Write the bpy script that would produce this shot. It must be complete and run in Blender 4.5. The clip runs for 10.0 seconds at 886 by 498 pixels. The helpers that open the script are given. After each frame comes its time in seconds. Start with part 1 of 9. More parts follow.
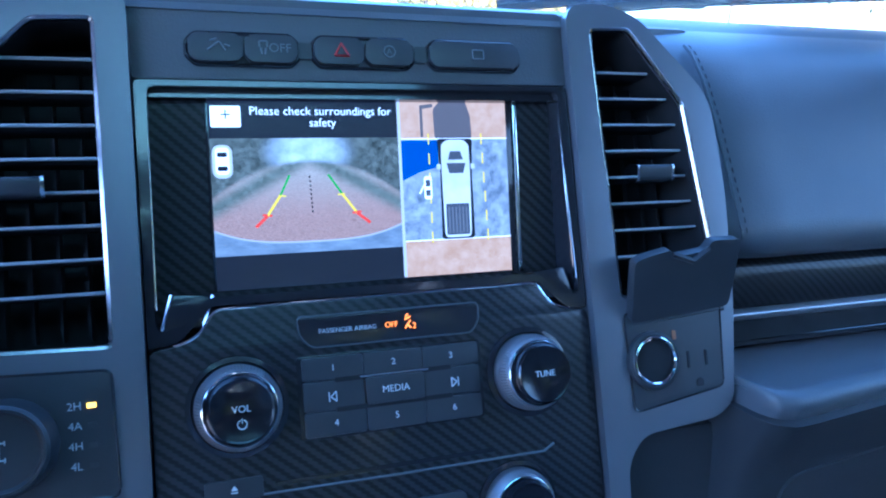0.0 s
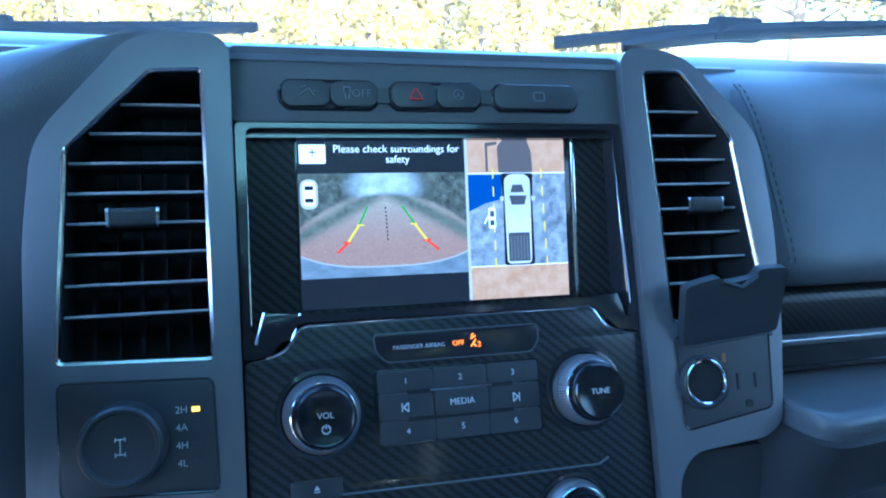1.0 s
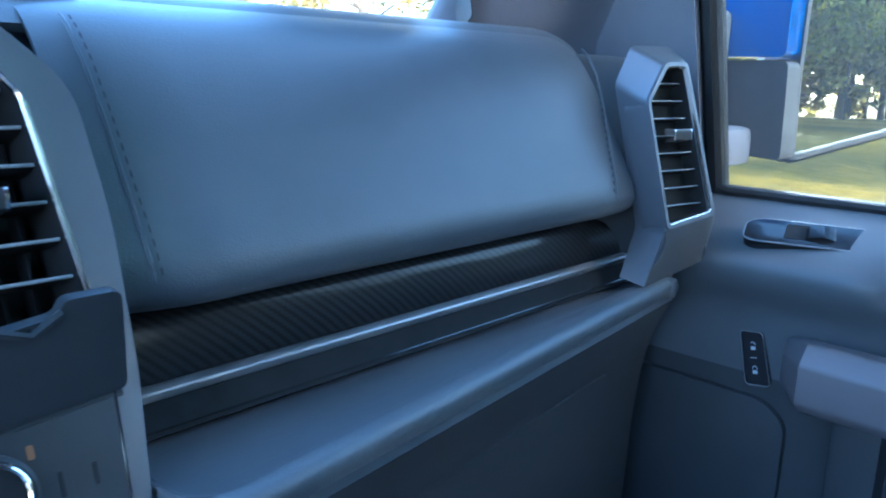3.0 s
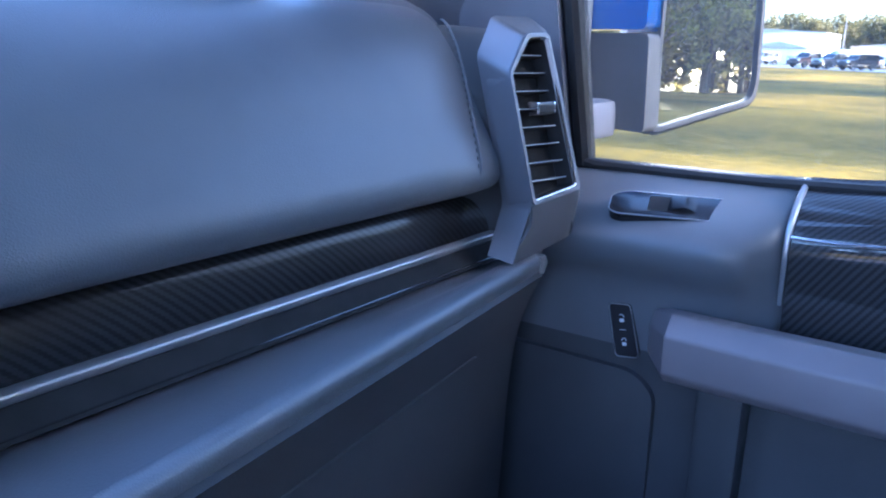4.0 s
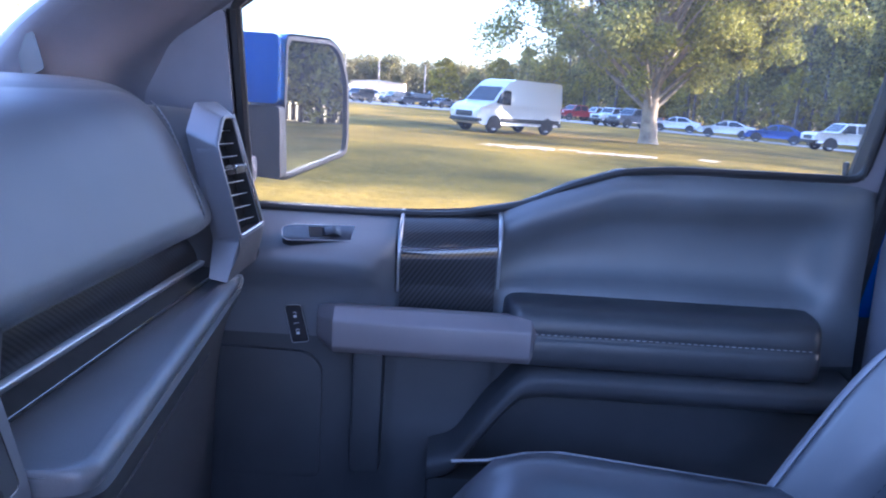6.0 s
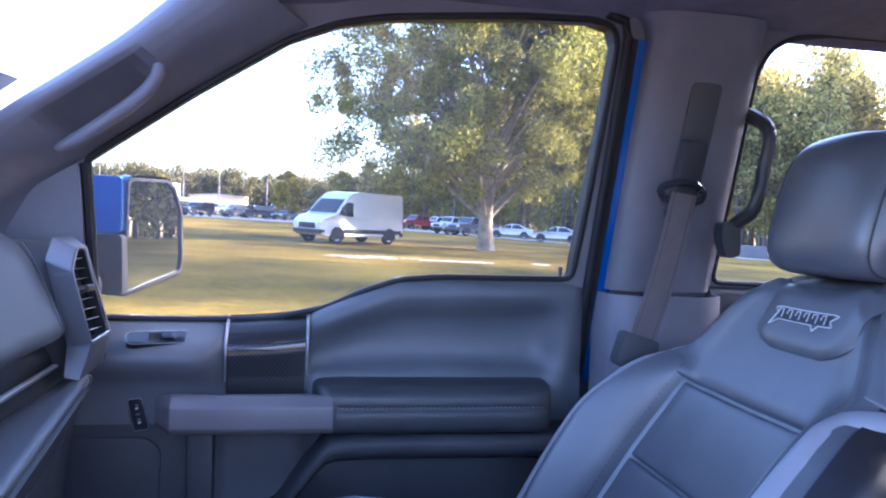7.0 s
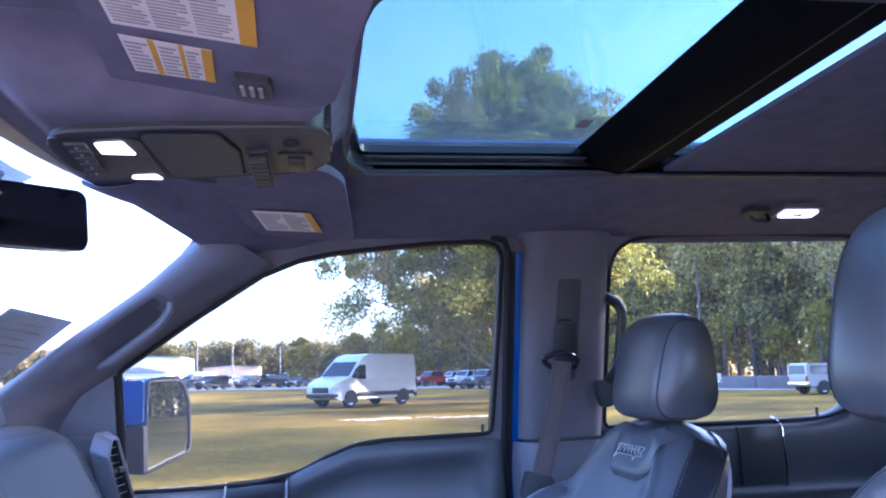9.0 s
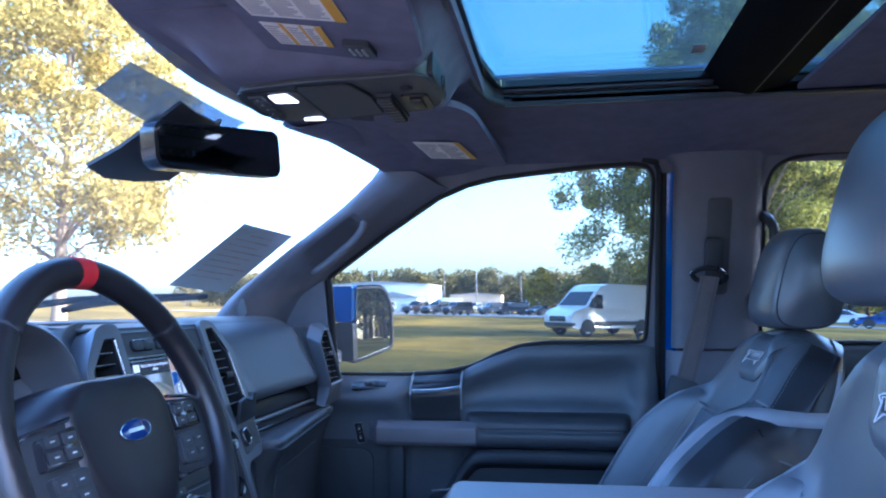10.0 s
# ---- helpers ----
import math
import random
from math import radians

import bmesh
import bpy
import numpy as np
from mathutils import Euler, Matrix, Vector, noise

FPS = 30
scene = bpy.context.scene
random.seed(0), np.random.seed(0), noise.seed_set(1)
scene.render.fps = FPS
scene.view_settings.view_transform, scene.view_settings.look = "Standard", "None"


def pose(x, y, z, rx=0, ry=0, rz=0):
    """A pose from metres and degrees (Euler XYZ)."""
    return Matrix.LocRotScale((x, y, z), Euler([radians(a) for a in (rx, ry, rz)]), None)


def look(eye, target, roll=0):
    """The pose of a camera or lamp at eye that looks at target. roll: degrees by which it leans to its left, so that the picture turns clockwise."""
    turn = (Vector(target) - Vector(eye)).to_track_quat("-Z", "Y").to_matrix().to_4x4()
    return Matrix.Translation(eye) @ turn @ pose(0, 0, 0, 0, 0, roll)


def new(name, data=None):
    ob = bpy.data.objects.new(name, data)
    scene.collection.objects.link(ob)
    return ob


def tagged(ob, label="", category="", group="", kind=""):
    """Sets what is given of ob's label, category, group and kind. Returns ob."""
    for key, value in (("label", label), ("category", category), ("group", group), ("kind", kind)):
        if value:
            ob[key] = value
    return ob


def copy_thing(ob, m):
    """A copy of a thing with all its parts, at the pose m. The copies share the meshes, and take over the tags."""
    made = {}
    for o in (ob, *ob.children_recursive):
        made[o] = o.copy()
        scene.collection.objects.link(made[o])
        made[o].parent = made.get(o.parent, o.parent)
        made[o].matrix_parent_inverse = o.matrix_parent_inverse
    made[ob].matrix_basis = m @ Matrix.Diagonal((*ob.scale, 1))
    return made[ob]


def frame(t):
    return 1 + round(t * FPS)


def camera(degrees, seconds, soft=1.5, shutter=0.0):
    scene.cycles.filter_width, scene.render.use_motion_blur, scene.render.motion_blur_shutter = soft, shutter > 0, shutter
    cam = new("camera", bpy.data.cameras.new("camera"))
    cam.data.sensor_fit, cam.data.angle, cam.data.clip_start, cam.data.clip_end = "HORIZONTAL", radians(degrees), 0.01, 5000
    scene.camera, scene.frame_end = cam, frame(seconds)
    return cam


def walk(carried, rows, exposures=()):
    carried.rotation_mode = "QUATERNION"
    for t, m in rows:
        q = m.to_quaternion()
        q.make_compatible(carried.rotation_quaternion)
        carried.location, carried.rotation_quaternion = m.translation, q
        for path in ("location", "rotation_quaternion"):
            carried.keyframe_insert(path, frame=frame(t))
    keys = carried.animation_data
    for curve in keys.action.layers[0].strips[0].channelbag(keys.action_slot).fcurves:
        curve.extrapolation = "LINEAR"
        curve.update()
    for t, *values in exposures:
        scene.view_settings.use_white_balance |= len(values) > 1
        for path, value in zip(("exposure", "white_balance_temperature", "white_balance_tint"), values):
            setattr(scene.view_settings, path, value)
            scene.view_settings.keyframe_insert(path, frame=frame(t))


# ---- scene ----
cam = camera(60.56, 10.0, soft=2.0, shutter=0.1)
PATH = [
    (0, look((-0.1097, -0.4295, 1.3896), (0.2283, 0.4760, 1.1329), 2.07)),
    (0.5, look((-0.1330, -0.4653, 1.3977), (0.1439, 0.4658, 1.1601), 1.92)),
    (1, look((-0.1289, -0.4642, 1.3990), (0.1440, 0.4711, 1.1737), 1.53)),
    (1.5, look((-0.1072, -0.4399, 1.3949), (0.2303, 0.4763, 1.1788), 1.15)),
    (2, look((-0.0496, -0.4056, 1.3947), (0.4145, 0.4539, 1.1805), 1.04)),
    (2.5, look((0.0245, -0.3734, 1.3857), (0.6286, 0.3948, 1.1736), 1.19)),
    (3, look((0.0942, -0.3729, 1.3725), (0.7944, 0.3045, 1.1469), 1.25)),
    (3.2, look((0.1329, -0.4003, 1.3746), (0.8323, 0.2744, 1.1389), 1.23)),
    (4.5, look((0.1307, -0.3523, 1.3656), (0.9960, 0.0820, 1.1156), 1.30)),
    (5, look((0.0714, -0.3756, 1.3659), (0.9897, -0.0644, 1.1210), 1.87)),
    (5.2, look((0.0085, -0.3728, 1.3759), (0.9430, -0.1137, 1.1319), 2.32)),
    (6.3, look((-0.2353, -0.2966, 1.4419), (0.7495, -0.3650, 1.2825), 3.45)),
    (6.5, look((-0.2832, -0.2915, 1.4540), (0.7023, -0.4007, 1.3237), 3.31)),
    (7, look((-0.4756, -0.3678, 1.4507), (0.5072, -0.5474, 1.4088), 2.38)),
    (7.5, look((-0.6187, -0.4377, 1.4707), (0.3600, -0.6413, 1.4976), 0.91)),
    (8, look((-0.7306, -0.4635, 1.4891), (0.2428, -0.6719, 1.5843), -0.60)),
    (8.5, look((-0.8148, -0.4431, 1.5008), (0.1535, -0.6487, 1.6433), -1.92)),
    (9, look((-0.9343, -0.4530, 1.4935), (0.0396, -0.6147, 1.6528), -2.20)),
    (9.5, look((-1.0904, -0.5129, 1.4808), (-0.1005, -0.5538, 1.6164), -1.35)),
    (10, look((-1.1417, -0.6340, 1.4395), (-0.1563, -0.4816, 1.5153), -0.41)),
]
walk(cam, PATH, exposures=[(0.0, 4.20, 3880, 15), (1.0, 4.17, 3950, 5), (1.5, 4.14, 3950, 1), (2.5, 4.20, 4030, 1), (3.2, 4.42, 4260, 9), (4.5, 4.42, 4450, 32), (5.2, 4.40, 4540, 34), (6.5, 4.24, 4840, 36), (8.0, 4.14, 4980, 40), (8.6, 4.06, 4980, 42), (9.2, 3.86, 4540, 33), (9.6, 3.70, 4470, 25), (10.0, 3.50, 4280, 20)])

# ---- world and sun ----
SUN_AZ, SUN_EL = radians(178), radians(19)   # clockwise from +y, over the right rear quarter
world = bpy.data.worlds.new("sky")
scene.world = world
world.use_nodes = True
wn = world.node_tree.nodes
sky = wn.new("ShaderNodeTexSky")
sky.sky_type = "NISHITA"
sky.sun_disc = False
sky.sun_elevation, sky.sun_rotation = SUN_EL, SUN_AZ
sky.air_density, sky.dust_density, sky.ozone_density = 1.0, 3.5, 1.0
wn["Background"].inputs["Strength"].default_value = 0.15
world.node_tree.links.new(sky.outputs[0], wn["Background"].inputs[0])
sun = new("sun", bpy.data.lights.new("sun", "SUN"))
sun.data.energy, sun.data.angle, sun.data.color = 2.8, radians(0.6), (1.0, 0.76, 0.48)
to_sun = Vector((math.sin(SUN_AZ) * math.cos(SUN_EL), math.cos(SUN_AZ) * math.cos(SUN_EL), math.sin(SUN_EL)))
sun.matrix_world = look(to_sun * 60, (0, 0, 0))

# ---- materials ----
MATS = {}


def nodes_of(name):
    m = bpy.data.materials.new(name)
    m.use_nodes = True
    MATS[name] = m
    return m, m.node_tree.nodes, m.node_tree.links, m.node_tree.nodes["Principled BSDF"]


def surface(name, base, rough=0.5, metal=0.0, spread=0.15, scale=40.0, bump=0.15, bump_scale=900.0, coat=0.0, spec=0.5, dirt=0.0, kind="noise", random_by=0.0):
    """A plain surface with uneven colour at two scales, uneven gloss and a fine relief."""
    m, n, l, p = nodes_of(name)
    tc = n.new("ShaderNodeTexCoord")
    big = n.new("ShaderNodeTexNoise")
    big.inputs["Scale"].default_value, big.inputs["Detail"].default_value = scale, 6
    l.new(tc.outputs["Object"], big.inputs["Vector"])
    ramp = n.new("ShaderNodeValToRGB")
    lo = [max(0.0, c * (1 - spread)) for c in base]
    hi = [min(1.0, c * (1 + spread)) for c in base]
    ramp.color_ramp.elements[0].position, ramp.color_ramp.elements[1].position = 0.3, 0.7
    ramp.color_ramp.elements[0].color, ramp.color_ramp.elements[1].color = (*lo, 1), (*hi, 1)
    l.new(big.outputs["Fac"], ramp.inputs[0])
    colour = ramp.outputs[0]
    if random_by:
        info = n.new("ShaderNodeObjectInfo")
        hsv = n.new("ShaderNodeHueSaturation")
        mr = n.new("ShaderNodeMapRange")
        mr.inputs["To Min"].default_value, mr.inputs["To Max"].default_value = 1 - random_by, 1 + random_by
        l.new(info.outputs["Random"], mr.inputs["Value"])
        l.new(mr.outputs[0], hsv.inputs["Value"])
        l.new(colour, hsv.inputs["Color"])
        colour = hsv.outputs[0]
    l.new(colour, p.inputs["Base Color"])
    fine = n.new("ShaderNodeTexVoronoi" if kind == "grain" else "ShaderNodeTexNoise")
    fine.inputs["Scale"].default_value = bump_scale
    l.new(tc.outputs["Object"], fine.inputs["Vector"])
    wear = n.new("ShaderNodeMapRange")
    wear.inputs["To Min"].default_value, wear.inputs["To Max"].default_value = max(0.02, rough - 0.07 - dirt), min(1, rough + 0.07 + dirt)
    l.new(big.outputs["Fac"], wear.inputs["Value"])
    l.new(wear.outputs[0], p.inputs["Roughness"])
    b = n.new("ShaderNodeBump")
    b.inputs["Strength"].default_value, b.inputs["Distance"].default_value = bump, 0.0008
    l.new(fine.outputs[0], b.inputs["Height"])
    l.new(b.outputs[0], p.inputs["Normal"])
    p.inputs["Metallic"].default_value = metal
    p.inputs["Specular IOR Level"].default_value = spec
    p.inputs["Coat Weight"].default_value, p.inputs["Coat Roughness"].default_value = coat, 0.05
    return m


def carbon_weave(name):
    """Twill of dark threads under a clear coat."""
    m, n, l, p = nodes_of(name)
    tc = n.new("ShaderNodeTexCoord")
    mp = n.new("ShaderNodeMapping")
    mp.inputs["Rotation"].default_value = (0.15, 0.0, 0.0)
    l.new(tc.outputs["Object"], mp.inputs["Vector"])
    w1 = n.new("ShaderNodeTexWave")
    w1.wave_type, w1.bands_direction = "BANDS", "DIAGONAL"
    w1.inputs["Scale"].default_value, w1.inputs["Distortion"].default_value = 85, 0.4
    w2 = n.new("ShaderNodeTexWave")
    w2.wave_type, w2.bands_direction = "BANDS", "Z"
    w2.inputs["Scale"].default_value = 140
    l.new(mp.outputs[0], w1.inputs["Vector"])
    l.new(mp.outputs[0], w2.inputs["Vector"])
    mix = n.new("ShaderNodeMath")
    mix.operation = "MULTIPLY_ADD"
    mix.inputs[1].default_value = 0.35
    l.new(w2.outputs["Fac"], mix.inputs[0])
    l.new(w1.outputs["Fac"], mix.inputs[2])
    ramp = n.new("ShaderNodeValToRGB")
    ramp.color_ramp.elements[0].position, ramp.color_ramp.elements[1].position = 0.35, 0.85
    ramp.color_ramp.elements[0].color, ramp.color_ramp.elements[1].color = (0.006, 0.006, 0.007, 1), (0.026, 0.027, 0.029, 1)
    l.new(mix.outputs[0], ramp.inputs[0])
    l.new(ramp.outputs[0], p.inputs["Base Color"])
    p.inputs["Roughness"].default_value = 0.42
    p.inputs["Specular IOR Level"].default_value = 0.25
    p.inputs["Coat Weight"].default_value, p.inputs["Coat Roughness"].default_value = 0.25, 0.12
    return m


def lit(name, colour, strength, tex=None):
    m, n, l, p = nodes_of(name)
    p.inputs["Base Color"].default_value = (0.01, 0.01, 0.01, 1)
    p.inputs["Roughness"].default_value = 0.25
    p.inputs["Emission Color"].default_value = (*colour, 1)
    p.inputs["Emission Strength"].default_value = strength
    return m


def screen_picture(name, stops, scale, strength, stretch=(1, 1, 1)):
    """A lit picture area of the display: mottled colour."""
    m, n, l, p = nodes_of(name)
    tc = n.new("ShaderNodeTexCoord")
    mp = n.new("ShaderNodeMapping")
    mp.inputs["Scale"].default_value = stretch
    l.new(tc.outputs["Object"], mp.inputs["Vector"])
    t = n.new("ShaderNodeTexNoise")
    t.inputs["Scale"].default_value, t.inputs["Detail"].default_value, t.inputs["Roughness"].default_value = scale, 8, 0.7
    l.new(mp.outputs[0], t.inputs["Vector"])
    r = n.new("ShaderNodeValToRGB")
    r.color_ramp.elements[0].position, r.color_ramp.elements[1].position = 0.34, 0.66
    r.color_ramp.elements[0].color, r.color_ramp.elements[1].color = (*stops[0], 1), (*stops[1], 1)
    l.new(t.outputs["Fac"], r.inputs[0])
    l.new(r.outputs[0], p.inputs["Emission Color"])
    p.inputs["Emission Strength"].default_value = strength
    p.inputs["Base Color"].default_value = (0.01, 0.01, 0.01, 1)
    p.inputs["Roughness"].default_value = 0.3
    return m


def pane_glass(name, tint, gloss=1.0, film=0.0):
    """Thin glass: mostly clear, gloss by angle, with a faint film of dust."""
    m, n, l, p = nodes_of(name)
    out = n["Material Output"]
    tr = n.new("ShaderNodeBsdfTransparent")
    tr.inputs[0].default_value = (*tint, 1)
    gl = n.new("ShaderNodeBsdfGlossy")
    gl.inputs["Roughness"].default_value = 0.02
    fr = n.new("ShaderNodeFresnel")
    fr.inputs["IOR"].default_value = 1.45
    k = n.new("ShaderNodeMath")
    k.operation = "MULTIPLY"
    k.inputs[1].default_value = gloss
    l.new(fr.outputs[0], k.inputs[0])
    mx = n.new("ShaderNodeMixShader")
    l.new(k.outputs[0], mx.inputs[0])
    l.new(tr.outputs[0], mx.inputs[1])
    l.new(gl.outputs[0], mx.inputs[2])
    last = mx
    if film:
        tc = n.new("ShaderNodeTexCoord")
        t = n.new("ShaderNodeTexNoise")
        t.inputs["Scale"].default_value, t.inputs["Detail"].default_value = 9, 8
        l.new(tc.outputs["Object"], t.inputs["Vector"])
        mr = n.new("ShaderNodeMapRange")
        mr.inputs["From Min"].default_value, mr.inputs["From Max"].default_value = 0.3, 0.75
        mr.inputs["To Min"].default_value, mr.inputs["To Max"].default_value = film * 0.5, film
        l.new(t.outputs["Fac"], mr.inputs["Value"])
        d = n.new("ShaderNodeBsdfTranslucent")
        d.inputs[0].default_value = (0.85, 0.88, 0.9, 1)
        m2 = n.new("ShaderNodeMixShader")
        l.new(mr.outputs[0], m2.inputs[0])
        l.new(mx.outputs[0], m2.inputs[1])
        l.new(d.outputs[0], m2.inputs[2])
        last = m2
    l.new(last.outputs[0], out.inputs["Surface"])
    return m


def leaves_material(name, dark, light, through_=0.35):
    m, n, l, p = nodes_of(name)
    out = n["Material Output"]
    g = n.new("ShaderNodeNewGeometry")
    r = n.new("ShaderNodeValToRGB")
    r.color_ramp.elements[0].color, r.color_ramp.elements[1].color = (*dark, 1), (*light, 1)
    l.new(g.outputs["Random Per Island"], r.inputs[0])
    l.new(r.outputs[0], p.inputs["Base Color"])
    p.inputs["Roughness"].default_value = 0.6
    p.inputs["Specular IOR Level"].default_value = 0.25
    t = n.new("ShaderNodeBsdfTranslucent")
    l.new(r.outputs[0], t.inputs[0])
    mx = n.new("ShaderNodeMixShader")
    mx.inputs[0].default_value = through_
    l.new(p.outputs[0], mx.inputs[1])
    l.new(t.outputs[0], mx.inputs[2])
    l.new(mx.outputs[0], out.inputs["Surface"])
    return m


DASH = surface("grained_dash_skin", (0.098, 0.103, 0.112), 0.40, bump=0.16, bump_scale=950, kind="grain", spread=0.12, scale=9, spec=0.5)
SOFT = surface("soft_black_plastic", (0.066, 0.068, 0.073), 0.5, bump=0.12, bump_scale=700, kind="grain", spread=0.1, scale=12)
HANDLE = surface("lilac_grey_handle_paint", (0.160, 0.143, 0.148), 0.42, metal=0.10, bump=0.08, bump_scale=1500, spread=0.06, scale=14)
WHEEL = surface("dark_wheel_leather", (0.014, 0.012, 0.013), 0.32, bump=0.2, bump_scale=900, kind="grain", spread=0.15, scale=14)
GREY = surface("gunmetal_trim_paint", (0.150, 0.153, 0.166), 0.36, metal=0.45, bump=0.08, bump_scale=1500, spread=0.06, scale=14)
GLOSS = surface("gloss_black", (0.022, 0.022, 0.025), 0.12, bump=0.0, spread=0.1, scale=20, coat=0.3, dirt=0.03)
KEY = surface("matt_black_keys", (0.034, 0.035, 0.038), 0.42, bump=0.1, bump_scale=1200, spread=0.1)
CAPM = surface("knob_cap_plastic", (0.010, 0.010, 0.012), 0.14, bump=0.0, spread=0.1, scale=20)
# hard plastic, darker than the upper skin: shade low on the door is in the colour
HARD = surface("darkened_hard_plastic", (0.043, 0.044, 0.047), 0.55, bump=0.12, bump_scale=700, kind="grain", spread=0.12, scale=12, spec=0.35)
HOLLOW = surface("dark_duct", (0.028, 0.028, 0.029), 0.8, bump=0.1, spread=0.2, spec=0.1)
CHROME = surface("satin_chrome", (0.78, 0.78, 0.79), 0.14, metal=1.0, bump=0.02, spread=0.04, scale=30, dirt=0.05)
RING = surface("dark_chrome", (0.46, 0.43, 0.42), 0.20, metal=1.0, bump=0.02, spread=0.08, scale=30, dirt=0.05)
SLAT = surface("pale_edge_plastic", (0.34, 0.345, 0.355), 0.35, bump=0.05, spread=0.1)
CARBON = carbon_weave("carbon_weave")
HEADLINER = surface("black_headliner_cloth", (0.188, 0.174, 0.220), 0.95, bump=0.5, bump_scale=1400, spread=0.12, scale=25, spec=0.15)
LEATHER = surface("black_seat_leather", (0.078, 0.079, 0.086), 0.33, bump=0.10, bump_scale=900, kind="grain", spread=0.15, scale=10, spec=0.7)
LEATHER2 = surface("grey_seat_leather", (0.23, 0.225, 0.245), 0.4, bump=0.22, bump_scale=900, kind="grain", spread=0.12, scale=10)
LEATHER3 = surface("black_side_vinyl", (0.022, 0.020, 0.022), 0.30, bump=0.22, bump_scale=900, kind="grain", spread=0.15, scale=10, spec=0.4)
THREAD = surface("grey_thread", (0.24, 0.24, 0.25), 0.8, bump=0.2, spread=0.2, scale=300)
DARKTHREAD = surface("dark_thread", (0.03, 0.03, 0.034), 0.7, bump=0.2, spread=0.2, scale=300)
BELT = surface("grey_belt_webbing", (0.098, 0.076, 0.073), 0.7, bump=0.5, bump_scale=1800, spread=0.12)
PILLAR = surface("grained_pillar_plastic", (0.155, 0.151, 0.174), 0.55, bump=0.3, bump_scale=800, kind="grain", spread=0.1, scale=12)
RUBBER = surface("black_rubber", (0.008, 0.008, 0.009), 0.6, bump=0.1, spread=0.2)
BLUE = surface("blue_body_paint", (0.004, 0.085, 0.36), 0.25, metal=0.2, bump=0.0, spread=0.05, scale=4, coat=1.0)
WIPER = surface("matt_wiper_rubber", (0.006, 0.006, 0.007), 0.85, bump=0.1, spread=0.2, spec=0.08)
ICON_AMBER = surface("dull_amber_print", (0.26, 0.12, 0.05), 0.6, bump=0.0, spread=0.05)
DIM_PRINT = surface("unlit_key_print", (0.13, 0.135, 0.14), 0.6, bump=0.0, spread=0.05)
CARBON_D = carbon_weave("dark_carbon_weave")
CARBON_D.node_tree.nodes["Color Ramp"].color_ramp.elements[1].color = (0.020, 0.020, 0.022, 1)
CARBON_D.node_tree.nodes["Principled BSDF"].inputs["Coat Weight"].default_value = 0.35
CARBON_D.node_tree.nodes["Principled BSDF"].inputs["Specular IOR Level"].default_value = 0.12
CARBON_G = carbon_weave("polished_carbon_weave")
CARBON_G.node_tree.nodes["Principled BSDF"].inputs["Coat Weight"].default_value = 1.0
CARBON_G.node_tree.nodes["Principled BSDF"].inputs["Coat Roughness"].default_value = 0.04
CARBON_G.node_tree.nodes["Principled BSDF"].inputs["Thin Film Thickness"].default_value = 620
WHITE_PRINT = surface("white_print", (0.62, 0.64, 0.66), 0.5, bump=0.0, spread=0.05)
LABEL = surface("label_paper", (0.90, 0.81, 0.72), 0.6, bump=0.1, spread=0.04, scale=30)
LABEL_Y = surface("label_yellow", (0.80, 0.42, 0.03), 0.6, bump=0.1, spread=0.05, scale=30)
LABEL_INK = surface("label_ink", (0.40, 0.35, 0.32), 0.7, bump=0.0, spread=0.2)
PAPER = surface("window_sheet_paper", (0.46, 0.48, 0.48), 0.7, bump=0.1, spread=0.06, scale=8)
RED = surface("red_leather_band", (0.55, 0.02, 0.025), 0.45, bump=0.2, spread=0.1)
MIRROR, _n, _l, _p = nodes_of("mirror_silver")
_p.inputs["Base Color"].default_value, _p.inputs["Metallic"].default_value, _p.inputs["Roughness"].default_value = (0.86, 0.88, 0.87, 1), 0.975, 0.003
SIDE_GLASS = pane_glass("side_window_glass", (0.64, 0.665, 0.635), 0.6, 0.012)
REAR_GLASS = pane_glass("tinted_rear_glass", (0.80, 0.84, 0.83), 0.4, 0.006)
WIND_GLASS = pane_glass("windscreen_glass", (0.97, 0.96, 0.90), 0.2, 0.010)
KNURL = surface("brushed_knob_metal", (0.40, 0.40, 0.41), 0.40, metal=0.85, bump=0.05, spread=0.05)
ROOF_GLASS = pane_glass("tinted_roof_glass", (0.36, 0.47, 0.455), 0.4, 0.035)
AMBER = lit("amber_lamp", (1.0, 0.20, 0.01), 0.20)
AMBER2 = lit("amber_led", (1.0, 0.42, 0.02), 0.30)
REDLAMP = surface("dim_red_print", (0.30, 0.015, 0.012), 0.5, bump=0.0)
DOME = lit("dome_lamp_lens", (1.0, 0.84, 0.68), 0.35)
LCD_BLACK = lit("display_black", (0.010, 0.011, 0.015), 0.105)
LCD_WHITE = lit("display_white", (0.80, 0.82, 0.84), 0.13)
LCD_GREY = lit("display_grey", (0.45, 0.44, 0.40), 0.105)
LCD_DECK = lit("display_mid_grey", (0.14, 0.14, 0.145), 0.105)
LCD_DARK = lit("display_dark_grey", (0.06, 0.065, 0.075), 0.105)


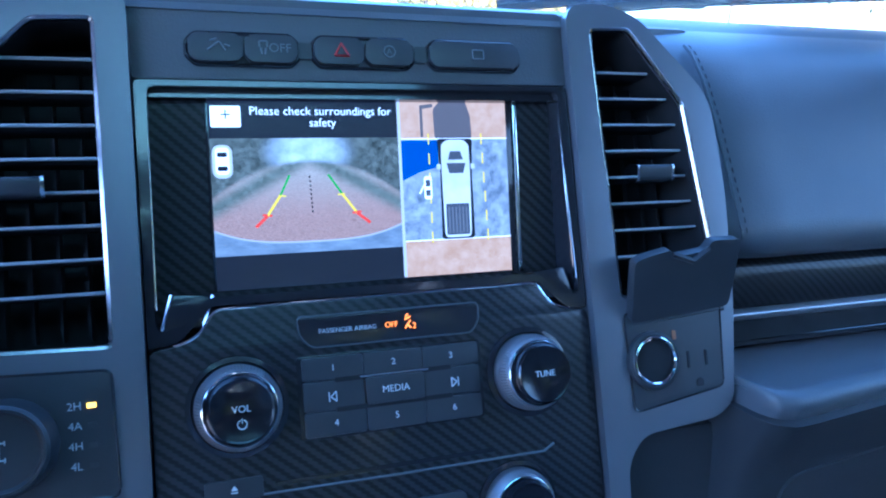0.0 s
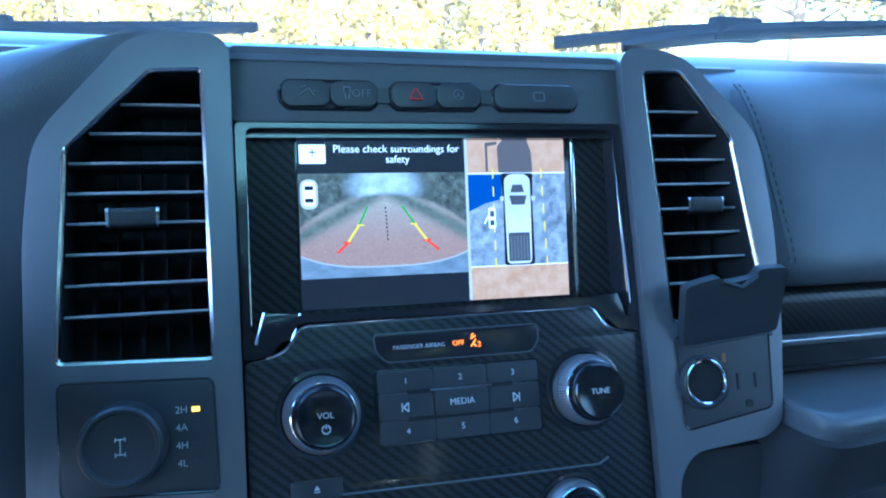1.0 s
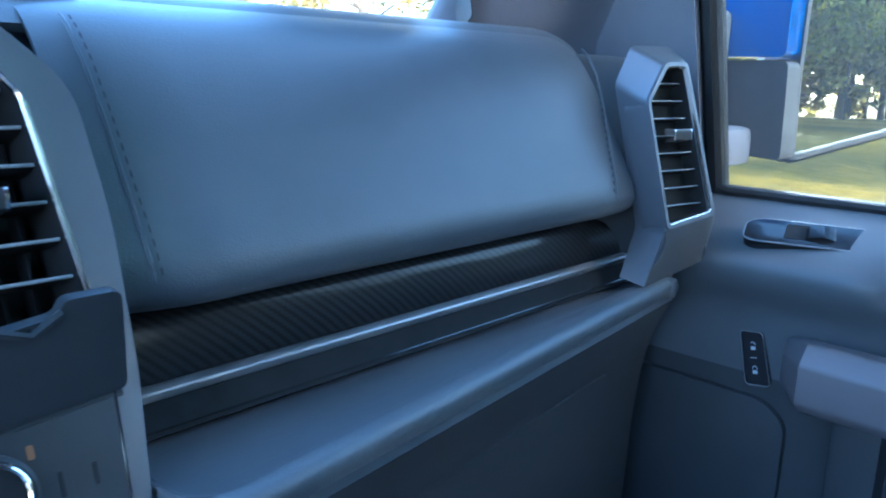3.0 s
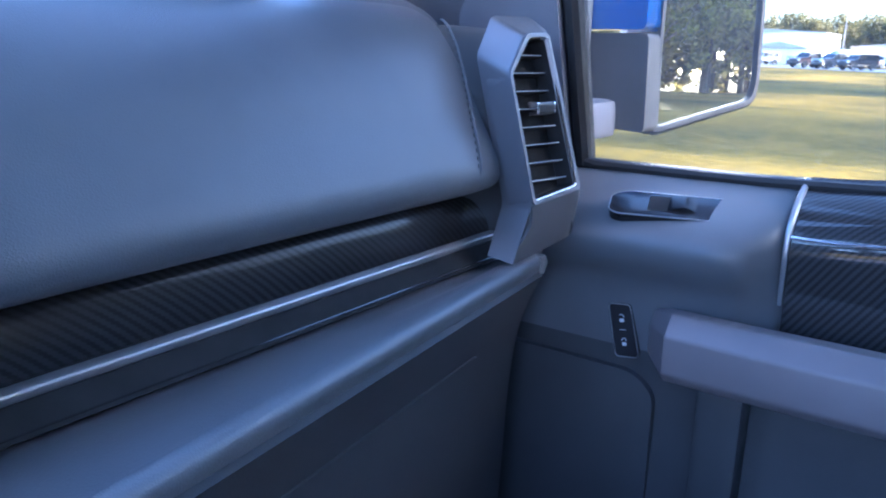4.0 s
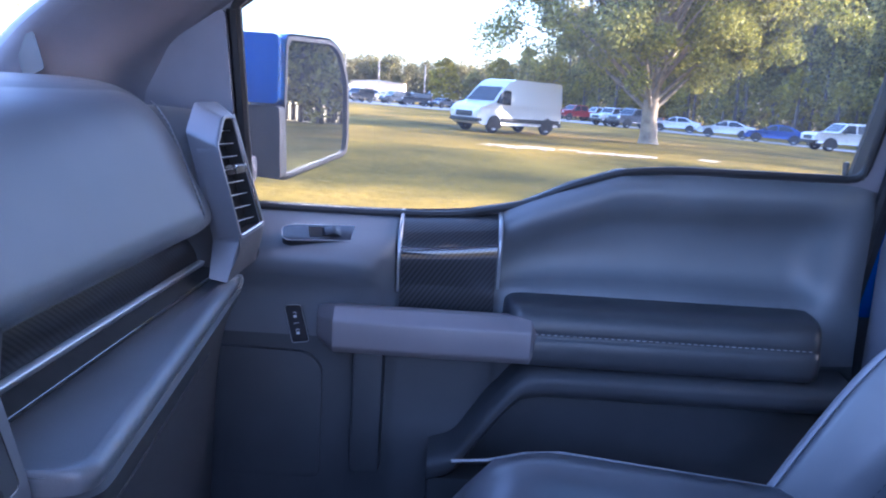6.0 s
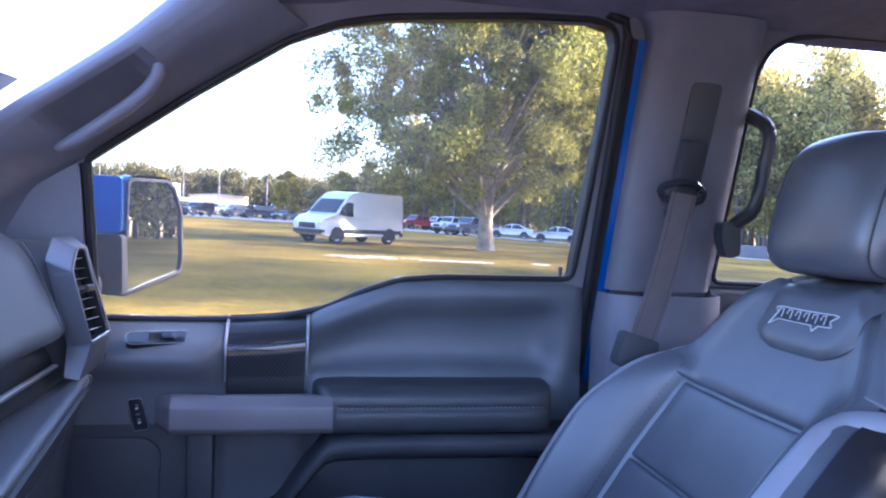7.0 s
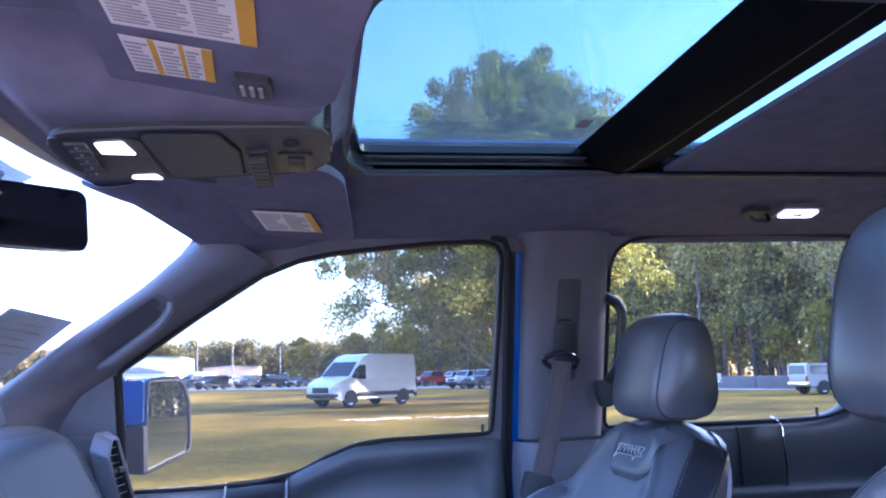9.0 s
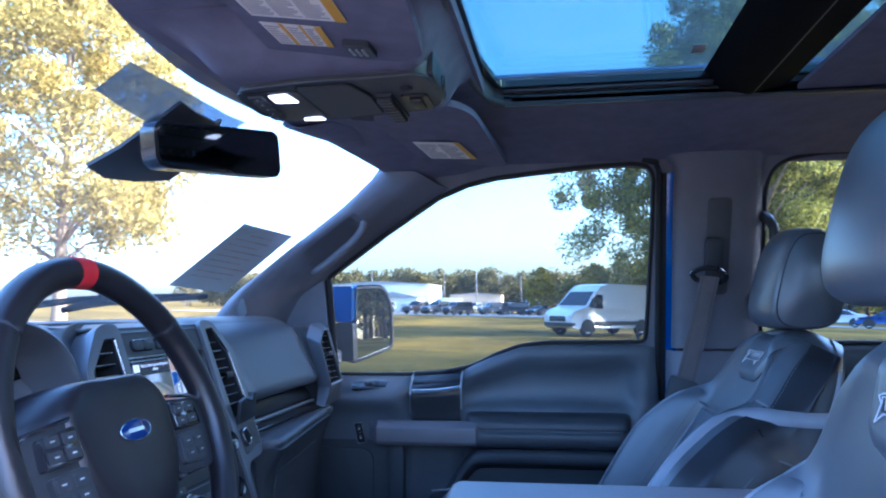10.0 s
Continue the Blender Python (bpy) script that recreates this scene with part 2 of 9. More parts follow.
def rear_view_picture(name, strength):
    """The lit reversing picture: bowed gravel road, dark trees with haze over the road's end, bumper along the foot."""
    m, n, l, p = nodes_of(name)
    tc = n.new("ShaderNodeTexCoord")
    sep = n.new("ShaderNodeSeparateXYZ")
    l.new(tc.outputs["Generated"], sep.inputs[0])

    def calc(op, a, b=0.0, c=0.0):
        k = n.new("ShaderNodeMath")
        k.operation = op
        for i, v in enumerate((a, b, c)):
            if isinstance(v, float):
                k.inputs[i].default_value = v
            else:
                l.new(v, k.inputs[i])
        return k.outputs[0]

    def step(v, lo, hi):
        k = n.new("ShaderNodeMapRange")
        k.interpolation_type = "SMOOTHSTEP"
        k.inputs["From Min"].default_value, k.inputs["From Max"].default_value = lo, hi
        l.new(v, k.inputs["Value"])
        return k.outputs[0]

    def grain(scale, lo, hi, stretch=1.0):
        mp = n.new("ShaderNodeMapping")
        mp.inputs["Scale"].default_value = (1, 1, stretch)
        l.new(tc.outputs["Object"], mp.inputs["Vector"])
        t = n.new("ShaderNodeTexNoise")
        t.inputs["Scale"].default_value, t.inputs["Detail"].default_value, t.inputs["Roughness"].default_value = scale, 8, 0.7
        l.new(mp.outputs[0], t.inputs["Vector"])
        r = n.new("ShaderNodeValToRGB")
        r.color_ramp.elements[0].position, r.color_ramp.elements[1].position = 0.34, 0.66
        r.color_ramp.elements[0].color, r.color_ramp.elements[1].color = (*lo, 1), (*hi, 1)
        l.new(t.outputs["Fac"], r.inputs[0])
        return r.outputs[0]

    def mixed(fac, a, b):
        k = n.new("ShaderNodeMix")
        k.data_type = "RGBA"
        l.new(fac, k.inputs["Factor"])
        for s, v in ((k.inputs["A"], a), (k.inputs["B"], b)):
            if isinstance(v, tuple):
                s.default_value = (*v, 1)
            else:
                l.new(v, s)
        return k.outputs["Result"]
    u, v = sep.outputs["X"], sep.outputs["Z"]
    off = calc("SUBTRACT", u, 0.5)
    off2 = calc("MULTIPLY", off, off)
    skyline = calc("MULTIPLY_ADD", off2, -1.25, 0.80)
    above = calc("SUBTRACT", v, skyline)
    road = mixed(step(v, 0.25, 0.85), grain(900, (0.150, 0.085, 0.058), (0.400, 0.250, 0.185), 2.5), grain(700, (0.20, 0.165, 0.12), (0.40, 0.36, 0.28), 2.5))
    verge = mixed(step(calc("ABSOLUTE", calc("MULTIPLY_ADD", calc("SUBTRACT", 0.85, v), -1.1, calc("ABSOLUTE", off))), 0.0, 0.16), grain(300, (0.06, 0.07, 0.05), (0.15, 0.16, 0.12)), road)
    trees = mixed(step(calc("MULTIPLY_ADD", calc("SUBTRACT", v, 0.88), calc("SUBTRACT", v, 0.88), off2), 0.075, 0.0), grain(230, (0.014, 0.018, 0.014), (0.13, 0.14, 0.11)), grain(90, (0.24, 0.28, 0.30), (0.50, 0.54, 0.55)))
    ground = mixed(step(above, -0.03, 0.03), verge, trees)
    cube = calc("MULTIPLY", off2, calc("ABSOLUTE", off))
    foot = calc("SUBTRACT", v, calc("MULTIPLY_ADD", cube, 1.0, 0.085))
    rim = mixed(step(foot, 0.012, 0.02), (0.34, 0.33, 0.31), ground)
    whole = mixed(step(foot, -0.004, 0.006), grain(60, (0.10, 0.12, 0.14), (0.21, 0.24, 0.26), 3.0), rim)
    l.new(whole, p.inputs["Emission Color"])
    p.inputs["Emission Strength"].default_value = strength
    p.inputs["Base Color"].default_value = (0.01, 0.01, 0.01, 1)
    p.inputs["Roughness"].default_value = 0.3
    return m


LCD_REAR = rear_view_picture("display_rear_view", 0.115)
LCD_EARTH = screen_picture("display_earth", ((0.40, 0.215, 0.105), (0.54, 0.345, 0.205)), 160, 0.105)
LCD_ICE = screen_picture("display_pale_ground", ((0.10, 0.12, 0.14), (0.36, 0.38, 0.39)), 130, 0.105)
LCD_SHADOW = lit("display_shadow", (0.10, 0.085, 0.08), 0.105)
LCD_BLUE = lit("display_blue", (0.004, 0.055, 0.22), 0.105)
LCD_SILVER = screen_picture("display_silver", ((0.44, 0.44, 0.43), (0.62, 0.62, 0.60)), 40, 0.105)
LCD_GREEN = lit("display_green", (0.06, 0.30, 0.03), 0.105)
LCD_YELLOW = lit("display_yellow", (0.75, 0.55, 0.03), 0.105)
LCD_RED = lit("display_red", (0.62, 0.05, 0.03), 0.105)

# ---- mesh helpers ----


def finish(name, bm, material, smooth=35):
    me = bpy.data.meshes.new(name)
    bmesh.ops.recalc_face_normals(bm, faces=bm.faces)
    bm.to_mesh(me)
    bm.free()
    me.polygons.foreach_set("use_smooth", [True] * len(me.polygons))
    me.set_sharp_from_angle(angle=radians(smooth))
    if material:
        me.materials.append(material)
    return me


def thing(name, at, label, category, group="", kind=""):
    ob = new(name)
    ob.location = at
    ob.empty_display_size = 0.05
    return tagged(ob, label, category, group, kind)


def part(name, bm, material, parent, label="", smooth=35):
    """One mesh under a thing or a part; its coordinates are those of the place."""
    ob = new(name, finish(name, bm, material, smooth))
    ob.parent = parent
    if parent.type == "EMPTY":
        ob.matrix_parent_inverse = Matrix.Translation(-Vector(parent.location))
    if label:
        ob["label"] = label
    return ob


def single(name, bm, material, label, category, group="", kind="", smooth=35):
    return tagged(new(name, finish(name, bm, material, smooth)), label, category, group, kind)


def joined(*bms):
    """Several bmeshes as one."""
    out = bmesh.new()
    for b in bms:
        me = bpy.data.meshes.new("tmp")
        b.to_mesh(me)
        b.free()
        out.from_mesh(me)
        bpy.data.meshes.remove(me)
    return out


def moved(bm, m):
    bmesh.ops.transform(bm, matrix=m, verts=bm.verts)
    return bm


def axes(o, u, v, n):
    m = Matrix.Identity(4)
    for i in range(3):
        m[i][0], m[i][1], m[i][2], m[i][3] = u[i], v[i], n[i], o[i]
    return m


def smooth_poly(poly, r, seg=4):
    """Polygon with rounded corners."""
    out = []
    k = len(poly)
    for i in range(k):
        p0, p, p1 = Vector(poly[i - 1]), Vector(poly[i]), Vector(poly[(i + 1) % k])
        a, b = (p0 - p), (p1 - p)
        d = min(r, a.length * 0.45, b.length * 0.45)
        pa, pb = p + a.normalized() * d, p + b.normalized() * d
        for j in range(seg + 1):
            t = j / seg
            out.append(tuple(pa * (1 - t) ** 2 + p * 2 * t * (1 - t) + pb * t ** 2))
    return out


def slab(poly, z0, z1, m=None, holes=(), bevel=0.0, segs=2):
    """A plate of any outline, with holes, from z0 to z1 along its normal."""
    from mathutils.geometry import tessellate_polygon
    bm = bmesh.new()
    loops = [list(poly)] + [list(h) for h in holes]
    flat = [p for lp in loops for p in lp]
    tris = tessellate_polygon([[Vector((p[0], p[1], 0)) for p in lp] for lp in loops])
    top = [bm.verts.new((p[0], p[1], z1)) for p in flat]
    bot = [bm.verts.new((p[0], p[1], z0)) for p in flat]
    for a, b, c in tris:
        try:
            bm.faces.new((top[a], top[b], top[c]))
            bm.faces.new((bot[c], bot[b], bot[a]))
        except ValueError:
            pass
    s = 0
    rim = []
    for lp in loops:
        k = len(lp)
        for i in range(k):
            a, b = s + i, s + (i + 1) % k
            bm.faces.new((top[a], top[b], bot[b], bot[a]))
            rim.append((a, b))
        s += k
    bmesh.ops.recalc_face_normals(bm, faces=bm.faces)
    if bevel:
        es = [bm.edges.get((top[a], top[b])) for a, b in rim]
        bmesh.ops.bevel(bm, geom=[e for e in es if e], offset=bevel, segments=segs, profile=0.6, affect="EDGES", clamp_overlap=True)
    return moved(bm, m) if m else bm


def box(x0, x1, y0, y1, z0, z1, bevel=0.0, segs=2, m=None):
    bm = bmesh.new()
    bmesh.ops.create_cube(bm, size=1.0)
    bmesh.ops.transform(bm, matrix=Matrix.Translation(((x0 + x1) / 2, (y0 + y1) / 2, (z0 + z1) / 2)) @ Matrix.Diagonal((x1 - x0, y1 - y0, z1 - z0, 1)), verts=bm.verts)
    if bevel:
        bmesh.ops.bevel(bm, geom=bm.edges[:], offset=bevel, segments=segs, profile=0.6, affect="EDGES", clamp_overlap=True)
    return moved(bm, m) if m else bm


def lathe(profile, seg=40, m=None):
    """Turned form: (radius, height) pairs about z."""
    bm = bmesh.new()
    rings = []
    for r, h in profile:
        rings.append([bm.verts.new((r * math.cos(2 * math.pi * i / seg), r * math.sin(2 * math.pi * i / seg), h)) for i in range(seg)] if r > 1e-6 else [bm.verts.new((0, 0, h))])
    for a, b in zip(rings, rings[1:]):
        for i in range(seg):
            j = (i + 1) % seg
            if len(a) > 1 and len(b) > 1:
                bm.faces.new((a[i], a[j], b[j], b[i]))
            elif len(b) == 1 and len(a) > 1:
                bm.faces.new((a[i], a[j], b[0]))
            elif len(a) == 1 and len(b) > 1:
                bm.faces.new((a[0], b[j], b[i]))
    return moved(bm, m) if m else bm


def tube(path, radius, seg=8, closed=False, flat=1.0):
    """A round rod along points; radius may be a list."""
    pts = [Vector(p) for p in path]
    k = len(pts)
    rs = radius if isinstance(radius, (list, tuple)) else [radius] * k
    bm = bmesh.new()
    rings = []
    ref = Vector((0.12, 0.21, 0.97))
    for i, p in enumerate(pts):
        a = pts[i - 1] if (i or closed) else p
        b = pts[(i + 1) % k] if (i < k - 1 or closed) else p
        d = (b - a).normalized()
        s = d.cross(ref)
        if s.length < 1e-4:
            s = d.cross(Vector((1, 0, 0)))
        s.normalize()
        w = s.cross(d)
        rings.append([bm.verts.new(p + (s * math.cos(2 * math.pi * j / seg) + w * math.sin(2 * math.pi * j / seg) * flat) * rs[i]) for j in range(seg)])
    for i in range(k if closed else k - 1):
        a, b = rings[i], rings[(i + 1) % k]
        for j in range(seg):
            bm.faces.new((a[j], a[(j + 1) % seg], b[(j + 1) % seg], b[j]))
    if not closed:
        bm.faces.new(rings[0])
        bm.faces.new(rings[-1][::-1])
    return bm


def bend(points, steps=8):
    """A smooth curve through points."""
    p = [Vector(q) for q in points]
    out = []
    for i in range(len(p) - 1):
        a, b, c, d = p[max(i - 1, 0)], p[i], p[i + 1], p[min(i + 2, len(p) - 1)]
        for j in range(steps):
            t = j / steps
            out.append(0.5 * (2 * b + (c - a) * t + (2 * a - 5 * b + 4 * c - d) * t * t + (3 * b - a - 3 * c + d) * t ** 3))
    out.append(p[-1])
    return out


def skin(rows, closed=False, thick=0.0, cap=False):
    """A surface through rows of points; thick gives it a back."""
    bm = bmesh.new()
    vs = [[bm.verts.new(Vector(p)) for p in r] for r in rows]
    for a, b in zip(vs, vs[1:]):
        k = len(a)
        for j in range(k if closed else k - 1):
            q = (a[j], a[(j + 1) % k], b[(j + 1) % k], b[j])
            if len({v.co.to_tuple(6) for v in q}) >= 3:
                try:
                    bm.faces.new(q)
                except ValueError:
                    pass
    if cap:
        bm.faces.new(vs[0])
        bm.faces.new(vs[-1][::-1])
    bmesh.ops.recalc_face_normals(bm, faces=bm.faces)
    if thick:
        bmesh.ops.solidify(bm, geom=bm.faces[:], thickness=thick)
    return bm


def fine_rows(rows, n_along, n_across):
    """Rows of points resampled smoothly both ways."""
    across = []
    for r in rows:
        c = bend(r, 6)
        across.append([c[round(i * (len(c) - 1) / n_across)] for i in range(n_across + 1)])
    cols = []
    for j in range(n_across + 1):
        c = bend([r[j] for r in across], 6)
        cols.append([c[round(i * (len(c) - 1) / n_along)] for i in range(n_along + 1)])
    return [[cols[j][i] for j in range(n_across + 1)] for i in range(n_along + 1)]


def stitches(path, length=0.006, gap=0.004, r=0.0007):
    """Single stitches along a curve, as one row of thread."""
    pts = [Vector(p) for p in path]
    bms = []
    run = 0.0
    dist = [0.0]
    for a, b in zip(pts, pts[1:]):
        dist.append(dist[-1] + (b - a).length)

    def at(s):
        for i in range(len(pts) - 1):
            if dist[i + 1] >= s:
                t = (s - dist[i]) / max(1e-9, dist[i + 1] - dist[i])
                return pts[i].lerp(pts[i + 1], t)
        return pts[-1]
    while run + length < dist[-1]:
        bms.append(tube([at(run), at(run + length * 0.5), at(run + length)], [r * 0.6, r, r * 0.6], 5))
        run += length + gap
    return joined(*bms)


def words(text, size, m, depth=0.0004, align="CENTER"):
    """Lettering in the built-in font, as a mesh."""
    cu = bpy.data.curves.new("txt", "FONT")
    cu.body, cu.size, cu.extrude, cu.align_x, cu.align_y, cu.resolution_u, cu.offset = text, size, depth, align, "CENTER", 3, -0.006 * size
    ob = bpy.data.objects.new("txt", cu)
    me = bpy.data.meshes.new_from_object(ob)
    bm = bmesh.new()
    bm.from_mesh(me)
    bpy.data.objects.remove(ob)
    bpy.data.curves.remove(cu)
    bpy.data.meshes.remove(me)
    return moved(bm, m)


def rect(x0, x1, y0, y1):
    return [(x0, y0), (x1, y0), (x1, y1), (x0, y1)]

# ---- cab shell ----
FRONT = [(-0.215, 1.79), (-0.11, 1.69), (0.03, 1.59), (0.15, 1.50), (0.25, 1.43), (0.30, 1.38)]   # y, z of the screen pillar's inner edge


def lean(z):
    return 0.84 - 0.30 * (z - 1.34)


DOOR_WIN = [(-0.03, 1.262), (-0.20, 1.262), (-0.314, 1.266), (-0.406, 1.286), (-0.47, 1.318), (-0.531, 1.340), (-0.60, 1.347), (-0.841, 1.349),
            (-0.853, 1.60), (-0.856, 1.745), (-0.845, 1.768), (-0.811, 1.776), (-0.70, 1.772), (-0.574, 1.762), (-0.48, 1.753), (-0.409, 1.739), (-0.334, 1.710), (-0.194, 1.624), (-0.032, 1.515)]
REAR_WIN = [(-1.112, 1.350), (-1.60, 1.344), (-1.69, 1.346), (-1.76, 1.370), (-1.80, 1.42), (-1.80, 1.72), (-1.77, 1.765), (-1.712, 1.78), (-1.45, 1.787), (-1.229, 1.785), (-1.16, 1.775), (-1.126, 1.755), (-1.110, 1.713)]


def side_wall(sign, name, holes, label):
    """Upper side of the cab: pillars and roof rail round the window openings, on the leaning plane."""
    outer = [(0.30, 1.20), (-2.15, 1.20), (-2.15, 1.80), (-1.2, 1.815), (-0.5, 1.80), (-0.30, 1.79)] + FRONT[1:]
    bm = slab(outer, -0.022, 0.022, None, holes)
    for v in bm.verts:
        y, z, d = v.co
        v.co = Vector((sign * (lean(z) + d), y, z))
    return single(name, bm, PILLAR, label, "wall", kind="structure")


side_wall(1, "wall_right", [DOOR_WIN, REAR_WIN], "dark plastic cab side with two window openings")
# the driver's side: door swung open, so the whole doorway is clear
DOORWAY = [(0.02, 1.203), (-0.86, 1.203), (-0.90, 1.745), (-0.86, 1.775), (-0.574, 1.762), (-0.409, 1.739), (-0.334, 1.710), (-0.194, 1.624), (-0.032, 1.515)]
side_wall(-1, "wall_left", [DOORWAY, REAR_WIN], "dark plastic cab side with an open doorway")


def window_pane(name, poly, sign, material, label):
    bm = slab(poly, 0.0, 0.004)
    for v in bm.verts:
        y, z, d = v.co
        v.co = Vector((sign * (lean(z) + 0.008 + d), y, z))
    ob = single(name, bm, material, label, "window", kind="structure")
    ob.visible_shadow = False
    return ob


def loop3(poly, sign, off):
    return [(sign * (lean(z) + off), y, z) for y, z in poly]


def reveal(poly):
    """The black lining of a window opening's edge."""
    cy, cz = sum(p[0] for p in poly) / len(poly), sum(p[1] for p in poly) / len(poly)
    inner = [(cy + (y - cy) * 0.996, cz + (z - cz) * 0.993) for y, z in poly]
    return skin([loop3(inner, 1, d) for d in (-0.0228, 0.0, 0.020)], closed=True)


w1 = window_pane("window_1", DOOR_WIN, 1, SIDE_GLASS, "closed clear side window of the front door")
part("window_seal", tube(loop3(smooth_poly(DOOR_WIN, 0.02, 3), 1, -0.020), 0.0055, 8, True), RUBBER, w1, "black rubber window seal")
part("window_reveal", reveal(DOOR_WIN), RUBBER, w1, "black lining of the opening")
w2 = window_pane("window_2", REAR_WIN, 1, REAR_GLASS, "closed tinted window of the rear door")
part("window_seal", tube(loop3(smooth_poly(REAR_WIN, 0.02, 3), 1, -0.020), 0.005, 8, True), RUBBER, w2, "black rubber window seal")
part("window_reveal", reveal(REAR_WIN), RUBBER, w2, "black lining of the opening")
window_pane("window_3", REAR_WIN, -1, REAR_GLASS, "closed tinted window of the rear door")

# windscreen, bowed, with its dark upper band
WS = []
for i in range(17):
    x = -0.80 + i * 0.1
    bow = 0.17 * (1 - (abs(x) / 0.80) ** 2.2)
    WS.append([(x, 0.30 + bow * 1.6, 1.385), (x, 0.15 + bow * 1.25, 1.50), (x, 0.03 + bow, 1.60), (x, -0.065 + bow * 0.62, 1.695), (x * 0.96, -0.150 + bow * 0.45, 1.80), (x * 0.92, -0.225 + bow * 0.40, 1.888)])
ws = single("windscreen", skin(fine_rows(WS, 32, 16), thick=0.005), WIND_GLASS, "hazy bowed windscreen above the dashboard", "windscreen", kind="structure")
ws.visible_shadow = False

# headliner with the roof opening
SR_X, SR_Y0, SR_Y1, SR_Y2 = 0.325, -0.50, -0.985, -1.62


def roof_z(x, y):
    a = abs(x)
    z = 1.834 - 0.055 * max(0.0, (a - 0.34) / 0.36) ** 1.6
    f = max(0.0, min(1.0, (y + 0.50) / 0.16))
    z -= 0.024 * f * f * (3 - 2 * f)
    return z


xs = [-0.70, -0.66, -0.60, -0.54, -0.48, -0.42, -0.36, -SR_X, -0.24, -0.16, -0.08, 0.0, 0.08, 0.16, 0.24, SR_X, 0.36, 0.42, 0.48, 0.54, 0.60, 0.66, 0.70]
ys = [-0.05, -0.09, -0.15, -0.235, -0.32, -0.40, -0.46, SR_Y0, -0.55, -0.65, -0.75, -0.85, -0.92, SR_Y1, -1.05, -1.2, -1.4, SR_Y2, -1.8, -2.0, -2.15]
bm = bmesh.new()
grid = [[bm.verts.new((x, y - (0.185 if i < 1 else 0.16 if i < 2 else 0.12 if i < 3 else 0.06 if i < 4 else 0.0) * (abs(x) / 0.70) ** 1.7, roof_z(x, y))) for x in xs] for i, y in enumerate(ys)]
for i in range(len(ys) - 1):
    for j in range(len(xs) - 1):
        yc, xc = (ys[i] + ys[i + 1]) / 2, (xs[j] + xs[j + 1]) / 2
        if abs(xc) < SR_X and SR_Y2 < yc < SR_Y0:
            continue
        bm.faces.new((grid[i][j], grid[i][j + 1], grid[i + 1][j + 1], grid[i + 1][j]))
ex = bmesh.ops.extrude_face_region(bm, geom=bm.faces[:])
bmesh.ops.translate(bm, verts=[v for v in ex["geom"] if isinstance(v, bmesh.types.BMVert)], vec=(0, 0, 0.02))
single("ceiling", bm, HEADLINER, "black cloth headliner round a roof window", "headliner", kind="structure", smooth=60)

# curved lining between roof and side rail
for s in (1, -1):
    rows = []
    for i in range(24):
        y = -0.26 - i * 0.082
        f = max(0.0, min(1.0, (-0.24 - y) / 0.5))
        rows.append([(s * 0.685, y, 1.80), (s * 0.70, y, 1.788), (s * 0.709, y, 1.780 - 0.012 * (1 - f)), (s * 0.713, y, 1.772 - 0.02 * (1 - f) ** 2)])
    single("trim_rail", skin(fine_rows(rows, 46, 9), thick=0.006), HEADLINER, "black cloth roof rail lining", "trim", kind="structure")

# rounded lining where roof, screen and pillar meet
EDGE = [(0.296, -0.095, 1.803), (0.343, -0.108, 1.803), (0.396, -0.126, 1.803), (0.458, -0.150, 1.803), (0.554, -0.190, 1.802), (0.611, -0.211, 1.795), (0.644, -0.216, 1.786), (0.668, -0.205, 1.770), (0.680, -0.185, 1.749), (0.690, -0.165, 1.722), (0.705, -0.135, 1.690)]
BACK = [(0.300, -0.19, 1.812), (0.345, -0.21, 1.812), (0.40, -0.23, 1.812), (0.46, -0.25, 1.811), (0.55, -0.28, 1.806), (0.62, -0.29, 1.800), (0.68, -0.29, 1.790), (0.71, -0.27, 1.770), (0.72, -0.24, 1.748), (0.725, -0.21, 1.715), (0.73, -0.17, 1.680)]
rows = [[Vector(e) + Vector((0.004, 0.008, 0.010)), Vector(e), Vector(e).lerp(Vector(b), 0.35) + Vector((-0.004, -0.004, -0.006)), Vector(b)] for e, b in zip(EDGE, BACK)]
single("trim_corner", skin(fine_rows(rows, 44, 12), thick=0.003), HEADLINER, "black cloth lining round the screen's upper corner", "trim", kind="structure", smooth=60)

# closing walls, floor and firewall
single("wall_back", box(-0.84, 0.84, -2.20, -2.15, 0.55, 1.36), SOFT, "dark rear wall of the cab", "wall", kind="structure")
single("window_4", box(-0.60, 0.60, -2.175, -2.17, 1.36, 1.66), REAR_GLASS, "tinted rear window of the cab", "window", kind="structure")
for s in (1, -1):
    single("wall_back_corner", box(min(s * 0.60, s * 0.86), max(s * 0.60, s * 0.86), -2.20, -2.15, 1.36, 1.88), SOFT, "dark corner beside the rear window", "wall", kind="structure")
single("wall_back_top", box(-0.74, 0.74, -2.20, -2.15, 1.66, 1.88), SOFT, "dark header above the rear window", "wall", kind="structure")
single("floor", box(-0.84, 0.84, -2.15, 0.30, 0.52, 0.56), SOFT, "black carpeted cab floor", "floor", kind="structure")
single("wall_front", box(-0.84, 0.84, 0.30, 0.34, 0.52, 1.38), SOFT, "dark firewall behind the dashboard", "wall", kind="structure")
for s in (1, -1):
    lo = slab([(0.30, 0.52), (-0.02, 0.52), (-0.02, 1.22), (0.30, 1.22)] if s < 0 else [(0.30, 0.52), (-2.15, 0.52), (-2.15, 1.22), (0.30, 1.22)], 0.0, 0.03)
    for v in lo.verts:
        y, z, d = v.co
        v.co = Vector((s * (0.865 + d), y, z))
    single("wall_lower", lo, SOFT, "lower cab side below the windows", "wall", kind="structure")
